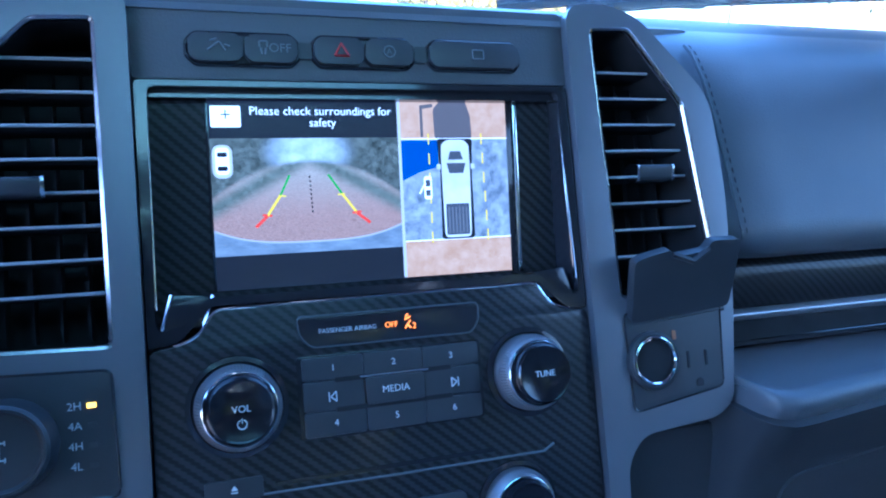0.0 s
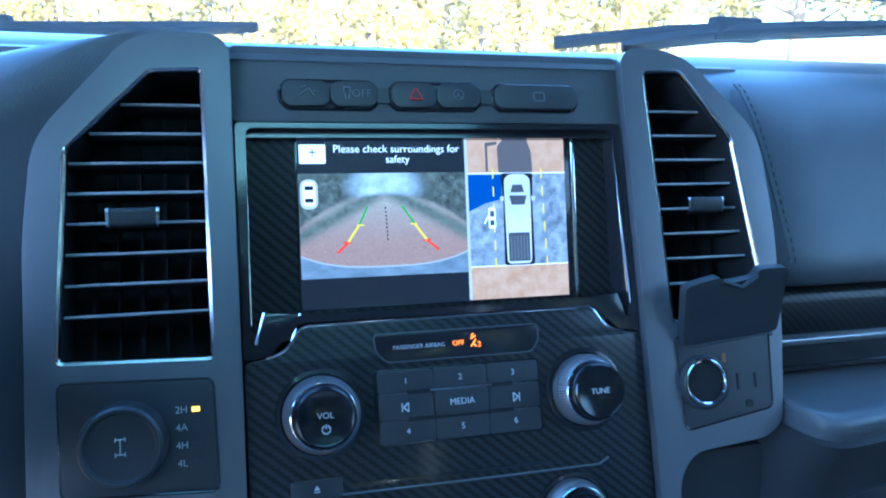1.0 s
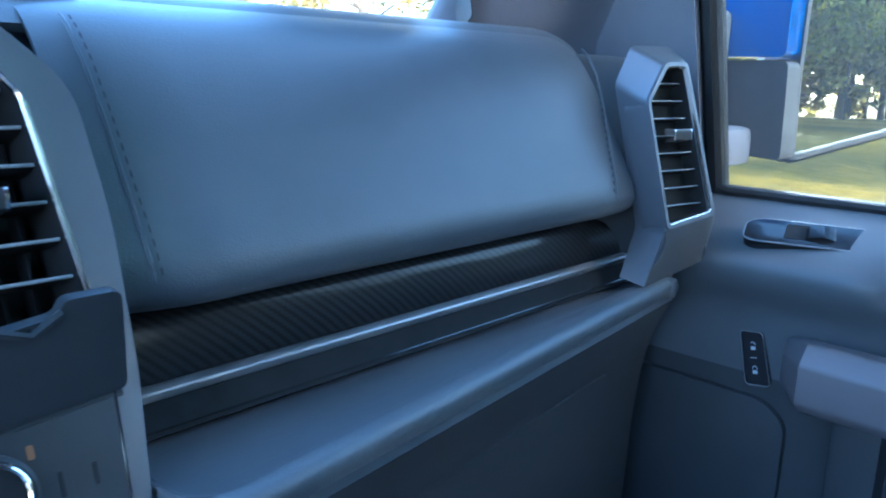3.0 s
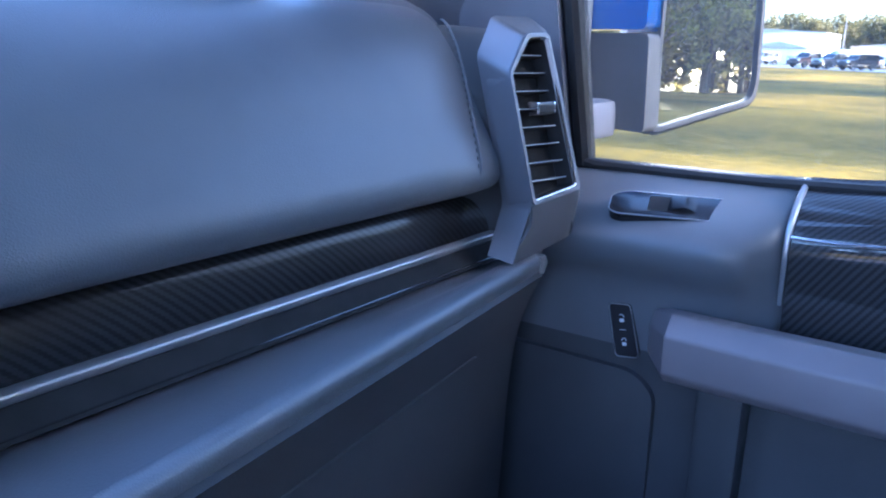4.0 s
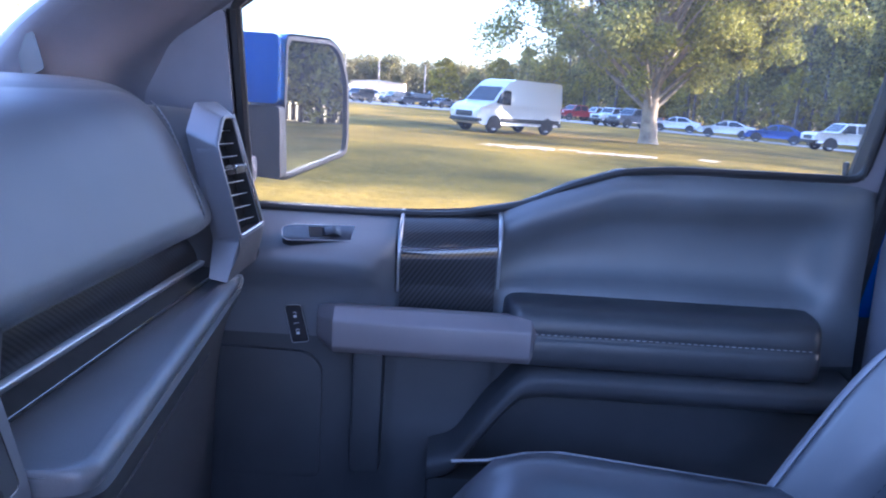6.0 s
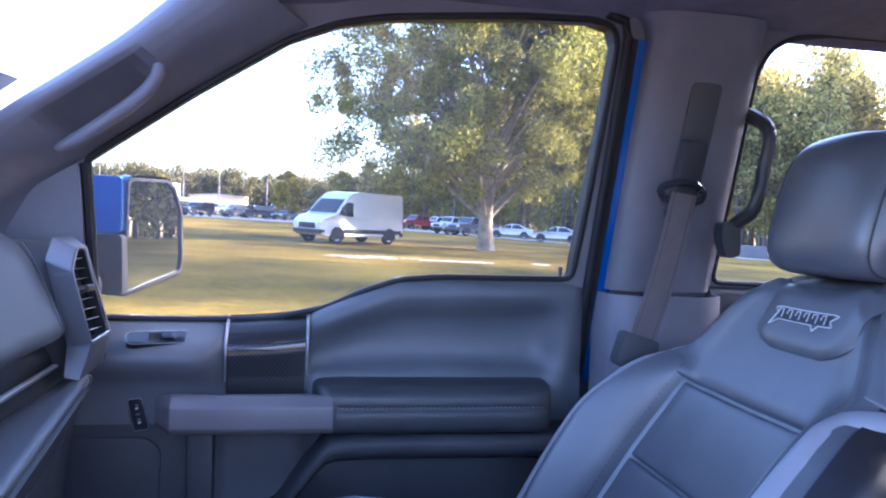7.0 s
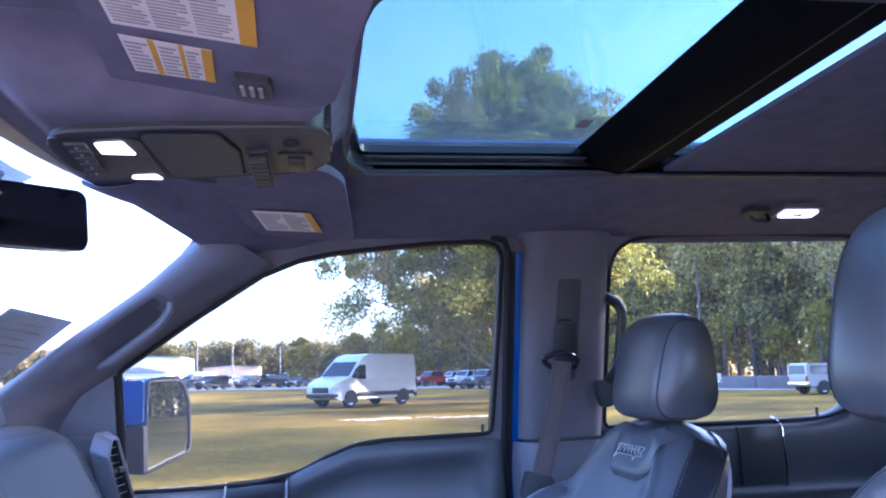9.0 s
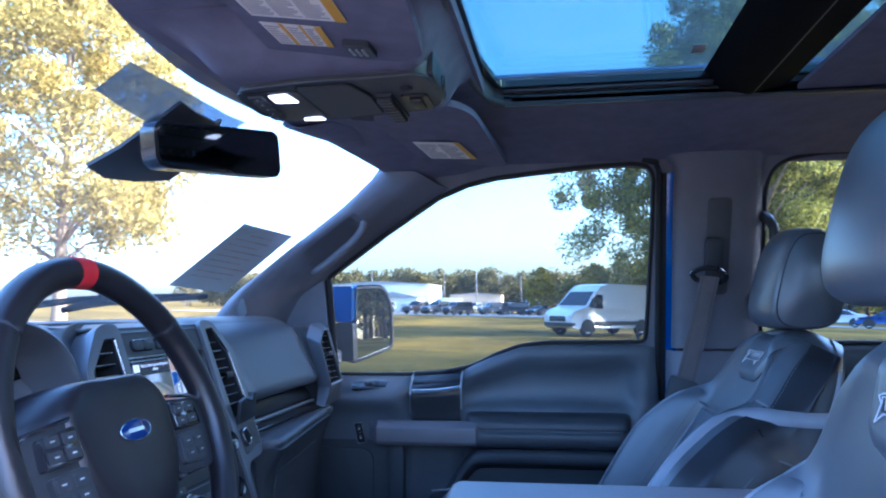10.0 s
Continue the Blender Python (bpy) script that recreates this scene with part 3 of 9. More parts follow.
lo = box(-0.90, -0.865, -2.15, -0.92, 0.52, 1.22)
single("wall_lower", lo, SOFT, "lower cab side behind the open doorway", "wall", kind="structure")
single("roof_skin", slab([(-0.76, -0.24), (0.76, -0.24), (0.76, -2.2), (-0.76, -2.2)], 1.895, 1.90, None, [[(-0.345, -0.47), (0.345, -0.47), (0.345, -1.66), (-0.345, -1.66)]]), BLUE, "blue painted roof panel", "roof", kind="structure")

# roof window: glass, frame, cross beam and cloth shade
sr = thing("sunroof", (0, -0.9, 1.88), "tinted roof window with black frame and cloth shade", "sunroof")
g1 = part("glass_panel", slab(smooth_poly(rect(-0.335, 0.335, -0.945, -0.475), 0.03), 1.878, 1.884), ROOF_GLASS, sr, "tinted dewy front glass")
part("glass_panel", slab(smooth_poly(rect(-0.335, 0.335, -1.64, -0.96), 0.03), 1.878, 1.884), ROOF_GLASS, sr)
FR_OUT = smooth_poly([(-SR_X - 0.012, SR_Y2), (SR_X + 0.012, SR_Y2), (SR_X + 0.012, SR_Y0 - 0.01), (0.16, SR_Y0 + 0.022), (-0.16, SR_Y0 + 0.022), (-SR_X - 0.012, SR_Y0 - 0.01)], 0.03)
FR_IN = smooth_poly([(-0.305, -1.60), (0.305, -1.60), (0.305, -0.525), (0.16, -0.505), (-0.16, -0.505), (-0.305, -0.525)], 0.02)
part("frame", slab(FR_OUT, 1.864, 1.876, None, [FR_IN]), GLOSS, sr, "black glazing band")
part("opening_wall", slab(FR_OUT, 1.829, 1.864, None, [smooth_poly([(-SR_X, SR_Y2 + 0.01), (SR_X, SR_Y2 + 0.01), (SR_X, SR_Y0 - 0.016), (0.16, SR_Y0 + 0.014), (-0.16, SR_Y0 + 0.014), (-SR_X, SR_Y0 - 0.016)], 0.03)], 0.002), SOFT, sr)
for k in (0, 1, 2):
    for s in (1, -1):
        part("rail", box(s * (0.326 - 0.006 * k) - 0.003, s * (0.326 - 0.006 * k) + 0.003, -1.0, -0.53, 1.834 + 0.011 * k, 1.839 + 0.011 * k, 0.0015), GLOSS if k == 1 else SOFT, sr)
part("front_lip", tube(bend([(-0.322, -0.528, 1.835), (-0.25, -0.497, 1.835), (-0.1, -0.486, 1.835), (0.1, -0.486, 1.835), (0.25, -0.497, 1.835), (0.322, -0.528, 1.835)], 6), 0.006, 8), SOFT, sr)
part("cross_beam", slab([(-1.055, 1.846), (-0.985, 1.832), (-0.935, 1.845), (-0.915, 1.868), (-0.905, 1.874), (-1.045, 1.874)], -0.328, 0.328, axes((0, 0, 0), (0, 1, 0), (0, 0, 1), (1, 0, 0)), (), 0.003), WIPER, sr, "dark cross beam between the glass panels")
for k in range(3):
    part("beam_rib", box(-0.325, 0.325, -0.955 - 0.022 * k, -0.951 - 0.022 * k, 1.834 + 0.004 * (2 - k), 1.842 + 0.004 * (2 - k), 0.0015), SOFT, sr)
part("shade", slab(smooth_poly(rect(-0.335, 0.335, -1.66, -1.075), 0.01), 1.838, 1.846), HEADLINER, sr, "black cloth sliding shade, half drawn")
part("maker_print", slab(rect(0.16, 0.20, -0.885, -0.865), 1.8765, 1.8772), LABEL_INK, g1)

# ---- screen pillar on the passenger side ----
ap = thing("pillar_trim", (0.70, 0.0, 1.6), "black plastic screen pillar cover with a grab handle", "pillar trim")
rows = []
WINE = [(-0.36, 1.728), (-0.27, 1.676), (-0.194, 1.628), (-0.11, 1.572), (-0.032, 1.518), (0.02, 1.475), (0.06, 1.43), (0.075, 1.38)]
INN = [(-0.235, 1.80), (-0.175, 1.748), (-0.11, 1.69), (-0.04, 1.638), (0.03, 1.588), (0.10, 1.535), (0.18, 1.475), (0.24, 1.41)]
for (yo, zo), (yi, zi) in zip(WINE, INN):
    xo = lean(zo) - 0.024
    xi = 0.655 + 0.10 * (1.79 - zi) * 0.6
    rows.append([(xo + 0.02, yo - 0.006, zo - 0.004), (xo - 0.004, yo, zo + 0.003), (xo - 0.022, yo + (yi - yo) * 0.14, zo + (zi - zo) * 0.14), ((xo + xi) / 2 - 0.028, yo + (yi - yo) * 0.45, zo + (zi - zo) * 0.45),
                 (xi - 0.012, yo + (yi - yo) * 0.8, zo + (zi - zo) * 0.8), (xi, yi, zi), (xi + 0.035, yi + 0.010, zi - 0.002)])
sk = skin(fine_rows(rows, 90, 48))
for v in sk.verts:
    # scooped hollow above the handle, sharp along the handle and fading towards the screen
    a, b = v.co.y - 0.020, v.co.z - 1.566
    s_, h_ = (-0.12 * a + 0.086 * b) / 0.1476, (0.086 * a + 0.12 * b) / 0.1476
    along = max(0.0, min(1.0, (s_ - 0.006) / 0.03, (0.188 - s_) / 0.016))
    across = max(0.0, min(1.0, (h_ + 0.048) / 0.008, (0.000 - h_) / 0.032))
    if v.co.x < 0.80:
        v.co.x += 0.030 * along * along * (3 - 2 * along) * across * across * (3 - 2 * across)
part("cover", sk, PILLAR, ap)
GH = [(x, 0.020 + (-0.12 * s + 0.086 * h) / 0.1476, 1.566 + (0.086 * s + 0.12 * h) / 0.1476) for x, s, h in ((0.722, 0.000, -0.046), (0.716, 0.016, -0.051), (0.710, 0.05, -0.0535), (0.704, 0.10, -0.0535), (0.694, 0.15, -0.051), (0.684, 0.182, -0.042), (0.680, 0.192, -0.028), (0.684, 0.192, -0.014))]
part("grab_handle", tube(bend(GH, 8), [0.005 + 0.006 * min(1.0, i / 12, (56 - i) / 14) for i in range(57)], 12), PILLAR, ap, "moulded grab handle")
part("airbag_mark", slab(smooth_poly(rect(-0.018, 0.018, -0.022, 0.022), 0.006), 0, 0.003, axes((0.664, 0.158, 1.440), (0.35, 0.85, -0.3), (0.1, 0.3, 0.9), (-0.92, -0.35, 0.15))), SOFT, ap)
sail = thing("sail_panel", (0.8, 0.02, 1.40), "black triangular cover ahead of the side window", "trim panel")
part("cover", slab(smooth_poly([(-0.028, 1.26), (0.09, 1.26), (0.085, 1.40), (0.04, 1.47), (-0.028, 1.512)], 0.012), 0.0, 0.010, axes((0.86, 0, 0), (0, 1, 0), (-0.0, 0, 1), (1, 0, 0)), (), 0.003), PILLAR, sail)
for ob in sail.children:
    for v in ob.data.vertices:
        v.co.x += lean(v.co.z) - 0.895
part("divider_bar", tube([(lean(z) - 0.018, -0.034, z) for z in (1.262, 1.35, 1.44, 1.512)], 0.009, 8), RUBBER, sail, "black window divider")

# centre pillar
bp = thing("centre_pillar", (0.72, -0.98, 1.4), "grained plastic pillar cover between the doors", "pillar trim")
rows = []
for z in (1.79, 1.76, 1.70, 1.55, 1.40, 1.335):
    x = lean(z) - 0.03
    k = 0.02 if z > 1.77 else 0.0
    rows.append([(x + 0.024, -0.902 + k, z), (x - 0.006, -0.905 + k, z), (x - 0.02, -0.914, z), (x - 0.03, -0.94, z), (x - 0.032, -1.0, z), (x - 0.028, -1.06, z), (x - 0.012, -1.092, z), (x + 0.03, -1.102 - k, z)])
part("upper_cover", skin(fine_rows(rows, 20, 20), thick=0.004), PILLAR, bp)
rows = []
for z in (1.330, 1.30, 1.22, 1.10, 0.90):
    x = 0.815 - 0.03 - (1.33 - z) * 0.02
    rows.append([(x + 0.05, -0.888, z), (x + 0.0, -0.890, z), (x - 0.03, -0.900, z), (x - 0.052, -0.93, z), (x - 0.056, -1.0, z), (x - 0.05, -1.07, z), (x - 0.02, -1.10, z), (x + 0.05, -1.11, z)])
part("lower_cover", skin(fine_rows(rows, 16, 20), thick=0.004), PILLAR, bp)
part("belt_slot", slab(smooth_poly(rect(-0.026, 0.026, -0.115, 0.115), 0.012), 0, 0.004, axes((lean(1.58) - 0.066, -0.998, 1.575), (0, -1, 0), (-0.28, -0.03, 0.96), (-0.96, 0, -0.28)), (), 0.001), SOFT, bp, "dark belt height slot")
jamb = thing("door_seal", (0.82, -0.89, 1.5), "black rubber door seal beside blue paint", "seal")
part("seal", tube([(lean(z) - 0.030, -0.869 + 0.0, z) for z in (1.20, 1.35, 1.5, 1.65, 1.75)] + [(lean(1.775) - 0.026, -0.862, 1.775), (lean(1.782) - 0.026, -0.83, 1.784)], 0.008, 8), RUBBER, jamb)
part("inner_seal", skin([[(lean(z) - 0.026, -0.868, z), (lean(z) - 0.031, -0.876, z), (lean(z) - 0.030, -0.886, z)] for z in (1.08, 1.2, 1.35, 1.5, 1.65, 1.75)], thick=0.002), RUBBER, jamb)
part("painted_jamb", skin([[(lean(z) - 0.024, -0.870, z), (lean(z) - 0.0275, -0.878, z), (lean(z) - 0.0275, -0.912, z)] for z in (1.08, 1.2, 1.35, 1.5, 1.65, 1.75)], thick=0.003), BLUE, jamb, "blue painted door jamb")

belt = thing("seat_belt", (0.68, -0.95, 1.4), "grey webbing seat belt hanging on the centre pillar", "seat belt")
part("height_adjuster", slab(smooth_poly(rect(-0.019, 0.019, -0.06, 0.045), 0.01), 0, 0.022, axes((lean(1.55) - 0.082, -0.985, 1.552), (0, -1, 0), (-0.28, -0.03, 0.96), (-0.96, 0, -0.28)), (), 0.005), KEY, belt)
part("d_ring", tube(bend([(0.690, -0.945, 1.498), (0.680, -0.935, 1.512), (0.670, -0.955, 1.522), (0.668, -0.985, 1.522), (0.676, -1.008, 1.508), (0.685, -1.005, 1.494), (0.685, -0.97, 1.490)], 5), 0.006, 8, True), GLOSS, belt, "black belt guide ring")
strap = []
for i in range(13):
    t = i / 12
    c = Vector((0.676, -0.974, 1.505)).lerp(Vector((0.672, -0.905, 1.245)), t) + Vector((-0.012 * math.sin(t * math.pi), 0, 0))
    w = Vector((0.25, 1.0, 0.15)).normalized() * 0.0205
    strap.append([c - w, c - w * 0.5 + Vector((-0.001, 0, 0)), c + w * 0.5 + Vector((-0.001, 0, 0)), c + w])
part("strap", skin(strap, thick=0.0014), BELT, belt)
for k in range(5):
    o = (k - 2) * 0.2
    part("strap_rib", tube([a[0].lerp(a[3], 0.5 + o * 0.9) + Vector((-0.0016, 0, 0)) for a in [[Vector(q) for q in r] for r in strap]], 0.0009, 5), DARKTHREAD, belt)
part("anchor", slab(smooth_poly(rect(-0.03, 0.03, -0.03, 0.028), 0.01), 0, 0.03, axes((0.690, -0.902, 1.245), (0.1, 0.95, 0.28), (0, -0.28, 0.95), (-1, 0, 0)), (), 0.006), HARD, belt, "dark belt anchor cover")
gb = thing("grab_handle", (0.67, -1.07, 1.55), "black moulded grab handle on the centre pillar", "grab handle")
part("grip", tube(bend([(0.745, -1.085, 1.655), (0.705, -1.105, 1.642), (0.674, -1.112, 1.624), (0.664, -1.114, 1.598), (0.667, -1.108, 1.55), (0.667, -1.101, 1.505), (0.676, -1.096, 1.480), (0.705, -1.093, 1.464), (0.745, -1.090, 1.438)], 6), [0.016 - 0.005 * math.sin(math.pi * i / 48) ** 0.4 for i in range(49)], 10), KEY, gb, "dark angular grip")
part("lower_mount", slab(smooth_poly([(-0.016, -0.035), (0.010, -0.040), (0.022, -0.005), (0.020, 0.022), (-0.012, 0.022)], 0.010), 0, 0.026, axes((0.728, -1.082, 1.44), (0, 1, 0), (0, 0, 1), (-1, 0, 0)), (), 0.006), KEY, gb)

# ---- dashboard ----
SQ = math.hypot(1, 0.36)
QV, QN = Vector((0, 0.36 / SQ, 1 / SQ)), Vector((0, -1 / SQ, 0.36 / SQ))
Q = axes((0, 0.002, 1.40), (1, 0, 0), QV, QN)      # the face of the centre stack: u across, v up, n towards the cab


def q3(u, v, n=0.0):
    return Q @ Vector((u, v, n))


dash = thing("dashboard", (0, 0.15, 1.2), "black grained dashboard with stitched leather passenger panel", "dashboard")
rows = []
for i in range(29):
    x = -0.70 + i * 0.05
    bow = 0.15 * (1 - (abs(x) / 0.72) ** 2.2)
    dip = 0.006 if abs(x) < 0.13 else 0.0
    rows.append([(x, 0.31 + bow * 1.5, 1.392), (x, 0.26 + bow, 1.412), (x, 0.17 + bow * 0.4, 1.420 - dip), (x, 0.10, 1.417 - dip), (x, 0.062, 1.405 - dip * 0.5), (x, 0.045, 1.392)])
part("top_pad", skin(fine_rows(rows, 56, 20), thick=0.006), DASH, dash)
# passenger panel: leather face, rolled under above the carbon strip
FACE = [(0.066, 1.408), (0.048, 1.403), (0.030, 1.393), (0.014, 1.375), (-0.004, 1.347), (-0.021, 1.316), (-0.034, 1.293), (-0.041, 1.278), (-0.041, 1.266), (-0.031, 1.257), (-0.012, 1.253), (0.010, 1.252)]


def face_at(z):
    """Depth of the leather face at a height."""
    for (ya, za), (yb, zb) in zip(FACE, FACE[1:]):
        if zb <= z <= za:
            return ya + (yb - ya) * (za - z) / (za - zb)
    return FACE[-1][0]


rows = []
for i in range(12):
    x = 0.226 + i * 0.0412
    e = max(0.0, (0.248 - x) / 0.022, (x - 0.660) / 0.031)
    rows.append([(x, y + 0.012 * e * e, z) for y, z in FACE])
part("passenger_panel", skin(fine_rows(rows, 44, 44), thick=0.005), DASH, dash, "padded black leather face", 60)
for x0, x1 in ((0.2455, 0.2495), (0.690, 0.638)):
    zs = [1.397 - 0.0056 * k for k in range(23)]
    line = [(x0 + (x1 - x0) * k / 22, face_at(z) - 0.0006, z) for k, z in enumerate(zs)]
    part("stitching", stitches(line, 0.0040, 0.0030, 0.0005), DARKTHREAD, dash)
    part("seam", tube([(x + (0.004 if x0 > 0.5 else -0.004), y + 0.0004, z) for x, y, z in line], 0.0011, 5), DASH, dash, "raised seam beside the stitching")
rows = [[(x, 0.004, 1.254), (x, -0.004, 1.242), (x, -0.009, 1.226), (x, -0.011, 1.213)] for x in (0.225, 0.34, 0.46, 0.58, 0.735)]
part("carbon_strip", skin(fine_rows(rows, 8, 10), thick=0.004), CARBON_D, dash, "glossy carbon weave strip")
part("satin_line", slab(smooth_poly([(-0.0115, 1.2130), (-0.017, 1.2095), (-0.0155, 1.204), (-0.008, 1.206)], 0.0015), 0.232, 0.735, axes((0, 0, 0), (0, 1, 0), (0, 0, 1), (1, 0, 0))), KNURL, dash, "bright edge of the strip")
rows = [[(x, -0.010, 1.206), (x, -0.022, 1.200), (x, -0.030, 1.192), (x, -0.022, 1.189)] for x in (0.225, 0.45, 0.735)]
part("strip_backing", slab([(0.000, 1.188), (0.035, 1.188), (0.035, 1.242), (0.020, 1.242), (0.003, 1.216)], 0.232, 0.735, axes((0, 0, 0), (0, 1, 0), (0, 0, 1), (1, 0, 0))), KEY, dash)
part("groove", skin(rows, thick=0.003), HOLLOW, dash)
part("edge_line", tube([(0.232, -0.0285, 1.1945), (0.45, -0.0285, 1.1945), (0.735, -0.0285, 1.1945)], 0.0007, 5), GLOSS, dash, "thin bright lower edge")
part("shelf_backing", box(0.232, 0.735, -0.014, 0.06, 1.08, 1.194), SOFT, dash)
rows = []
for x, k in ((0.220, 0.52), (0.226, 0.86), (0.236, 0.97), (0.250, 1.0), (0.28, 1.0), (0.33, 1.0), (0.40, 1.0), (0.47, 1.0), (0.54, 1.0), (0.61, 1.0), (0.68, 1.0), (0.720, 1.0)):
    d = k * min(0.1185, 0.117 - 0.115 * (x - 0.222))
    rows.append([(x, -0.018, 1.185), (x, -0.030, 1.1875), (x, -0.044, 1.1890), (x, -d + 0.020, 1.1935), (x, -d + 0.009, 1.1950), (x, -d + 0.002, 1.1920), (x, -d, 1.1860), (x, -d + 0.003, 1.1780), (x, -d + 0.014, 1.155), (x, -d + 0.026, 1.12), (x, -d + 0.034, 1.06), (x, -d + 0.038, 0.98), (x, -d + 0.042, 0.90), (x, -d + 0.046, 0.72)])
part("shelf", skin(fine_rows([r[:8] for r in rows], 44, 36), thick=0.005), DASH, dash, "rounded dash shelf", 60)
part("knee_cover", skin(fine_rows([r[7:] for r in rows], 44, 24), thick=0.005), HARD, dash, "hard black cover below the shelf", 60)
part("shelf_tip", lathe([(0, -0.012), (0.006, -0.010), (0.009, 0.0), (0.007, 0.006), (0, 0.008)], 16, Matrix.Translation((0.724, -0.054, 1.1865))), DASH, dash)
gl = slab(smooth_poly(rect(0.26, 0.64, 0.80, 1.126), 0.02), 0.0, 0.006, axes((0, -0.066, 0), (1, 0, 0), (0, -0.08, 1), (0, -1, 0)), (), 0.002)
for v in gl.verts:
    v.co.y = -0.0840 + 0.115 * (v.co.x - 0.30) + 0.010 * min(1.0, (1.126 - v.co.z) / 0.07) + 0.006 * (1.08 - v.co.z) / 0.36 - (0.006 if v.co.y < -0.069 - 0.08 * v.co.z + 0.0 else 0.0)
part("glovebox", gl, HARD, dash, "dark glovebox door")
part("knee_panel", box(-0.70, 0.245, -0.070, 0.25, 0.62, 1.16, 0.01), HARD, dash)

# driver side: padded face and instrument hood
rows = []
for i in range(12):
    x = -0.70 + i * 0.0425
    rows.append([(x, 0.066, 1.406), (x, 0.040, 1.396), (x, 0.020, 1.372), (x, 0.010, 1.33), (x, 0.0, 1.27), (x, -0.03, 1.20), (x, -0.06, 1.12)])
part("driver_panel", skin(fine_rows(rows, 22, 20), thick=0.005), DASH, dash)
rows = []
for i in range(13):
    a = math.pi * i / 12
    x, z = -0.455 - 0.135 * math.cos(a), 1.285 + 0.150 * math.sin(a) ** 0.7
    rows.append([(x, 0.10, z + 0.002), (x, 0.02, z + 0.004), (x, -0.06, z + 0.001), (x, -0.085, z - 0.006), (-0.455 + (x + 0.455) * 0.93, -0.080, 1.285 + (z - 1.285) * 0.93), (-0.455 + (x + 0.455) * 0.90, -0.02, 1.285 + (z - 1.285) * 0.88)])
part("instrument_hood", skin(fine_rows(rows, 36, 16), thick=0.003), DASH, dash, "hooded instrument binnacle")
part("instrument_face", box(-0.58, -0.33, -0.015, 0.0, 1.22, 1.41, 0.004), GLOSS, dash, "dark instrument glass")
for i in range(9):
    part("grille_slot", box(-0.10, 0.10, 0.10 + i * 0.012, 0.105 + i * 0.012, 1.4135, 1.4165, 0.001), HOLLOW, dash)
rows = []
for u in (-0.228, -0.17, -0.05, 0.05, 0.17, 0.228):
    e = 0.0 if abs(u) < 0.2 else -0.05
    rows.append([q3(u, 0.004 + e, 0.001), q3(u, 0.012 + e, -0.001), q3(u, 0.0175 + e, -0.008), q3(u, 0.0185 + e, -0.02), (u, 0.055, 1.4135 + e * 0.3), (u, 0.10, 1.4155 + e * 0.2)])
part("stack_roll", skin([r for r in rows[1:-1]], thick=0.003), DASH, dash, "rolled top edge over the stack")

# rolled leather between the instrument hood and the stack
rows = []
for z, xp in ((1.05, -0.231), (1.15, -0.231), (1.25, -0.231), (1.31, -0.231), (1.352, -0.228), (1.375, -0.209), (1.395, -0.190), (1.410, -0.172), (1.420, -0.150)):
    y = 0.002 + 0.36 * (z - 1.40)
    k = max(0.0, (z - 1.35) / 0.07)
    rows.append([(xp - 0.15, y - 0.004 + 0.05 * k, z - 0.030 * k), (xp - 0.10, y - 0.012 + 0.04 * k, z - 0.016 * k), (xp - 0.05, y - 0.002 + 0.025 * k, z - 0.006 * k), (xp - 0.015, y + 0.018 + 0.010 * k, z), (xp + 0.008, y + 0.030, z - 0.002)])
part("side_roll", skin(fine_rows(rows, 32, 20), thick=0.004), DASH, dash, "rolled leather beside the stack")

# ---- centre stack ----
st = thing("centre_stack", (0, -0.05, 1.05), "dashboard centre stack with display and carbon trim", "centre stack")
part("backing", slab(rect(-0.124, 0.124, -0.44, 0.012), -0.055, -0.03, Q), HOLLOW, st)
part("button_panel", slab(smooth_poly(rect(-0.1235, 0.1235, -0.0325, 0.0125), 0.003), -0.04, 0.0, Q, [], 0.0012), SOFT, st)


def outline(n0, n1, poly, r, w):
    """A raised line along a closed outline on the stack face."""
    return tube([q3(u, v, (n0 + n1) / 2) for u, v in smooth_poly(poly, r, 4)], w, 6, True)


def key(name, u0, u1, v0, v1, parent, cut=0.006, n=0.0045, material=None, label=""):
    c = cut
    poly = [(u0 + c, v0), (u1 - c, v0), (u1, v0 + c), (u1, v1 - c), (u1 - c, v1), (u0 + c, v1), (u0, v1 - c), (u0, v0 + c)] if c else rect(u0, u1, v0, v1)
    return part(name, slab(smooth_poly(poly, 0.0015, 2), -0.002, n, Q, (), 0.001), material or KEY, parent, label)


for a, b, mid in ((-0.0955, -0.0395, -0.0675), (-0.0305, 0.0255, -0.0025), (0.0355, 0.0915, None)):
    k = (0.0045)
    part("key_surround", outline(0, 0.001, [(a - 0.001 + k, -0.0250), (b + 0.001 - k, -0.0250), (b + 0.001, -0.0205), (b + 0.001, -0.0125), (b + 0.001 - k, -0.0080), (a - 0.001 + k, -0.0080), (a - 0.001, -0.0125), (a - 0.001, -0.0205)], 0.002, 0.0011), GLOSS, st)
    if mid:
        key("key", a, mid - 0.0003, -0.0240, -0.0090, st, 0.0035)
        key("key", mid + 0.0003, b, -0.0240, -0.0090, st, 0.0035)
    else:
        key("key", a, b, -0.0240, -0.0090, st, 0.0035, label="camera key")
for a in (-0.035, 0.0305):
    part("blank", slab(smooth_poly(rect(a - 0.0035, a + 0.0035, -0.021, -0.012), 0.001), -0.002, 0.002, Q), KEY, st)


def bars(segs, w=0.0006, n=0.0049):
    """Thin printed strokes on the stack face."""
    return joined(*[tube([q3(a, b, n), q3(c, d, n)], w, 4) for a, b, c, d in segs])


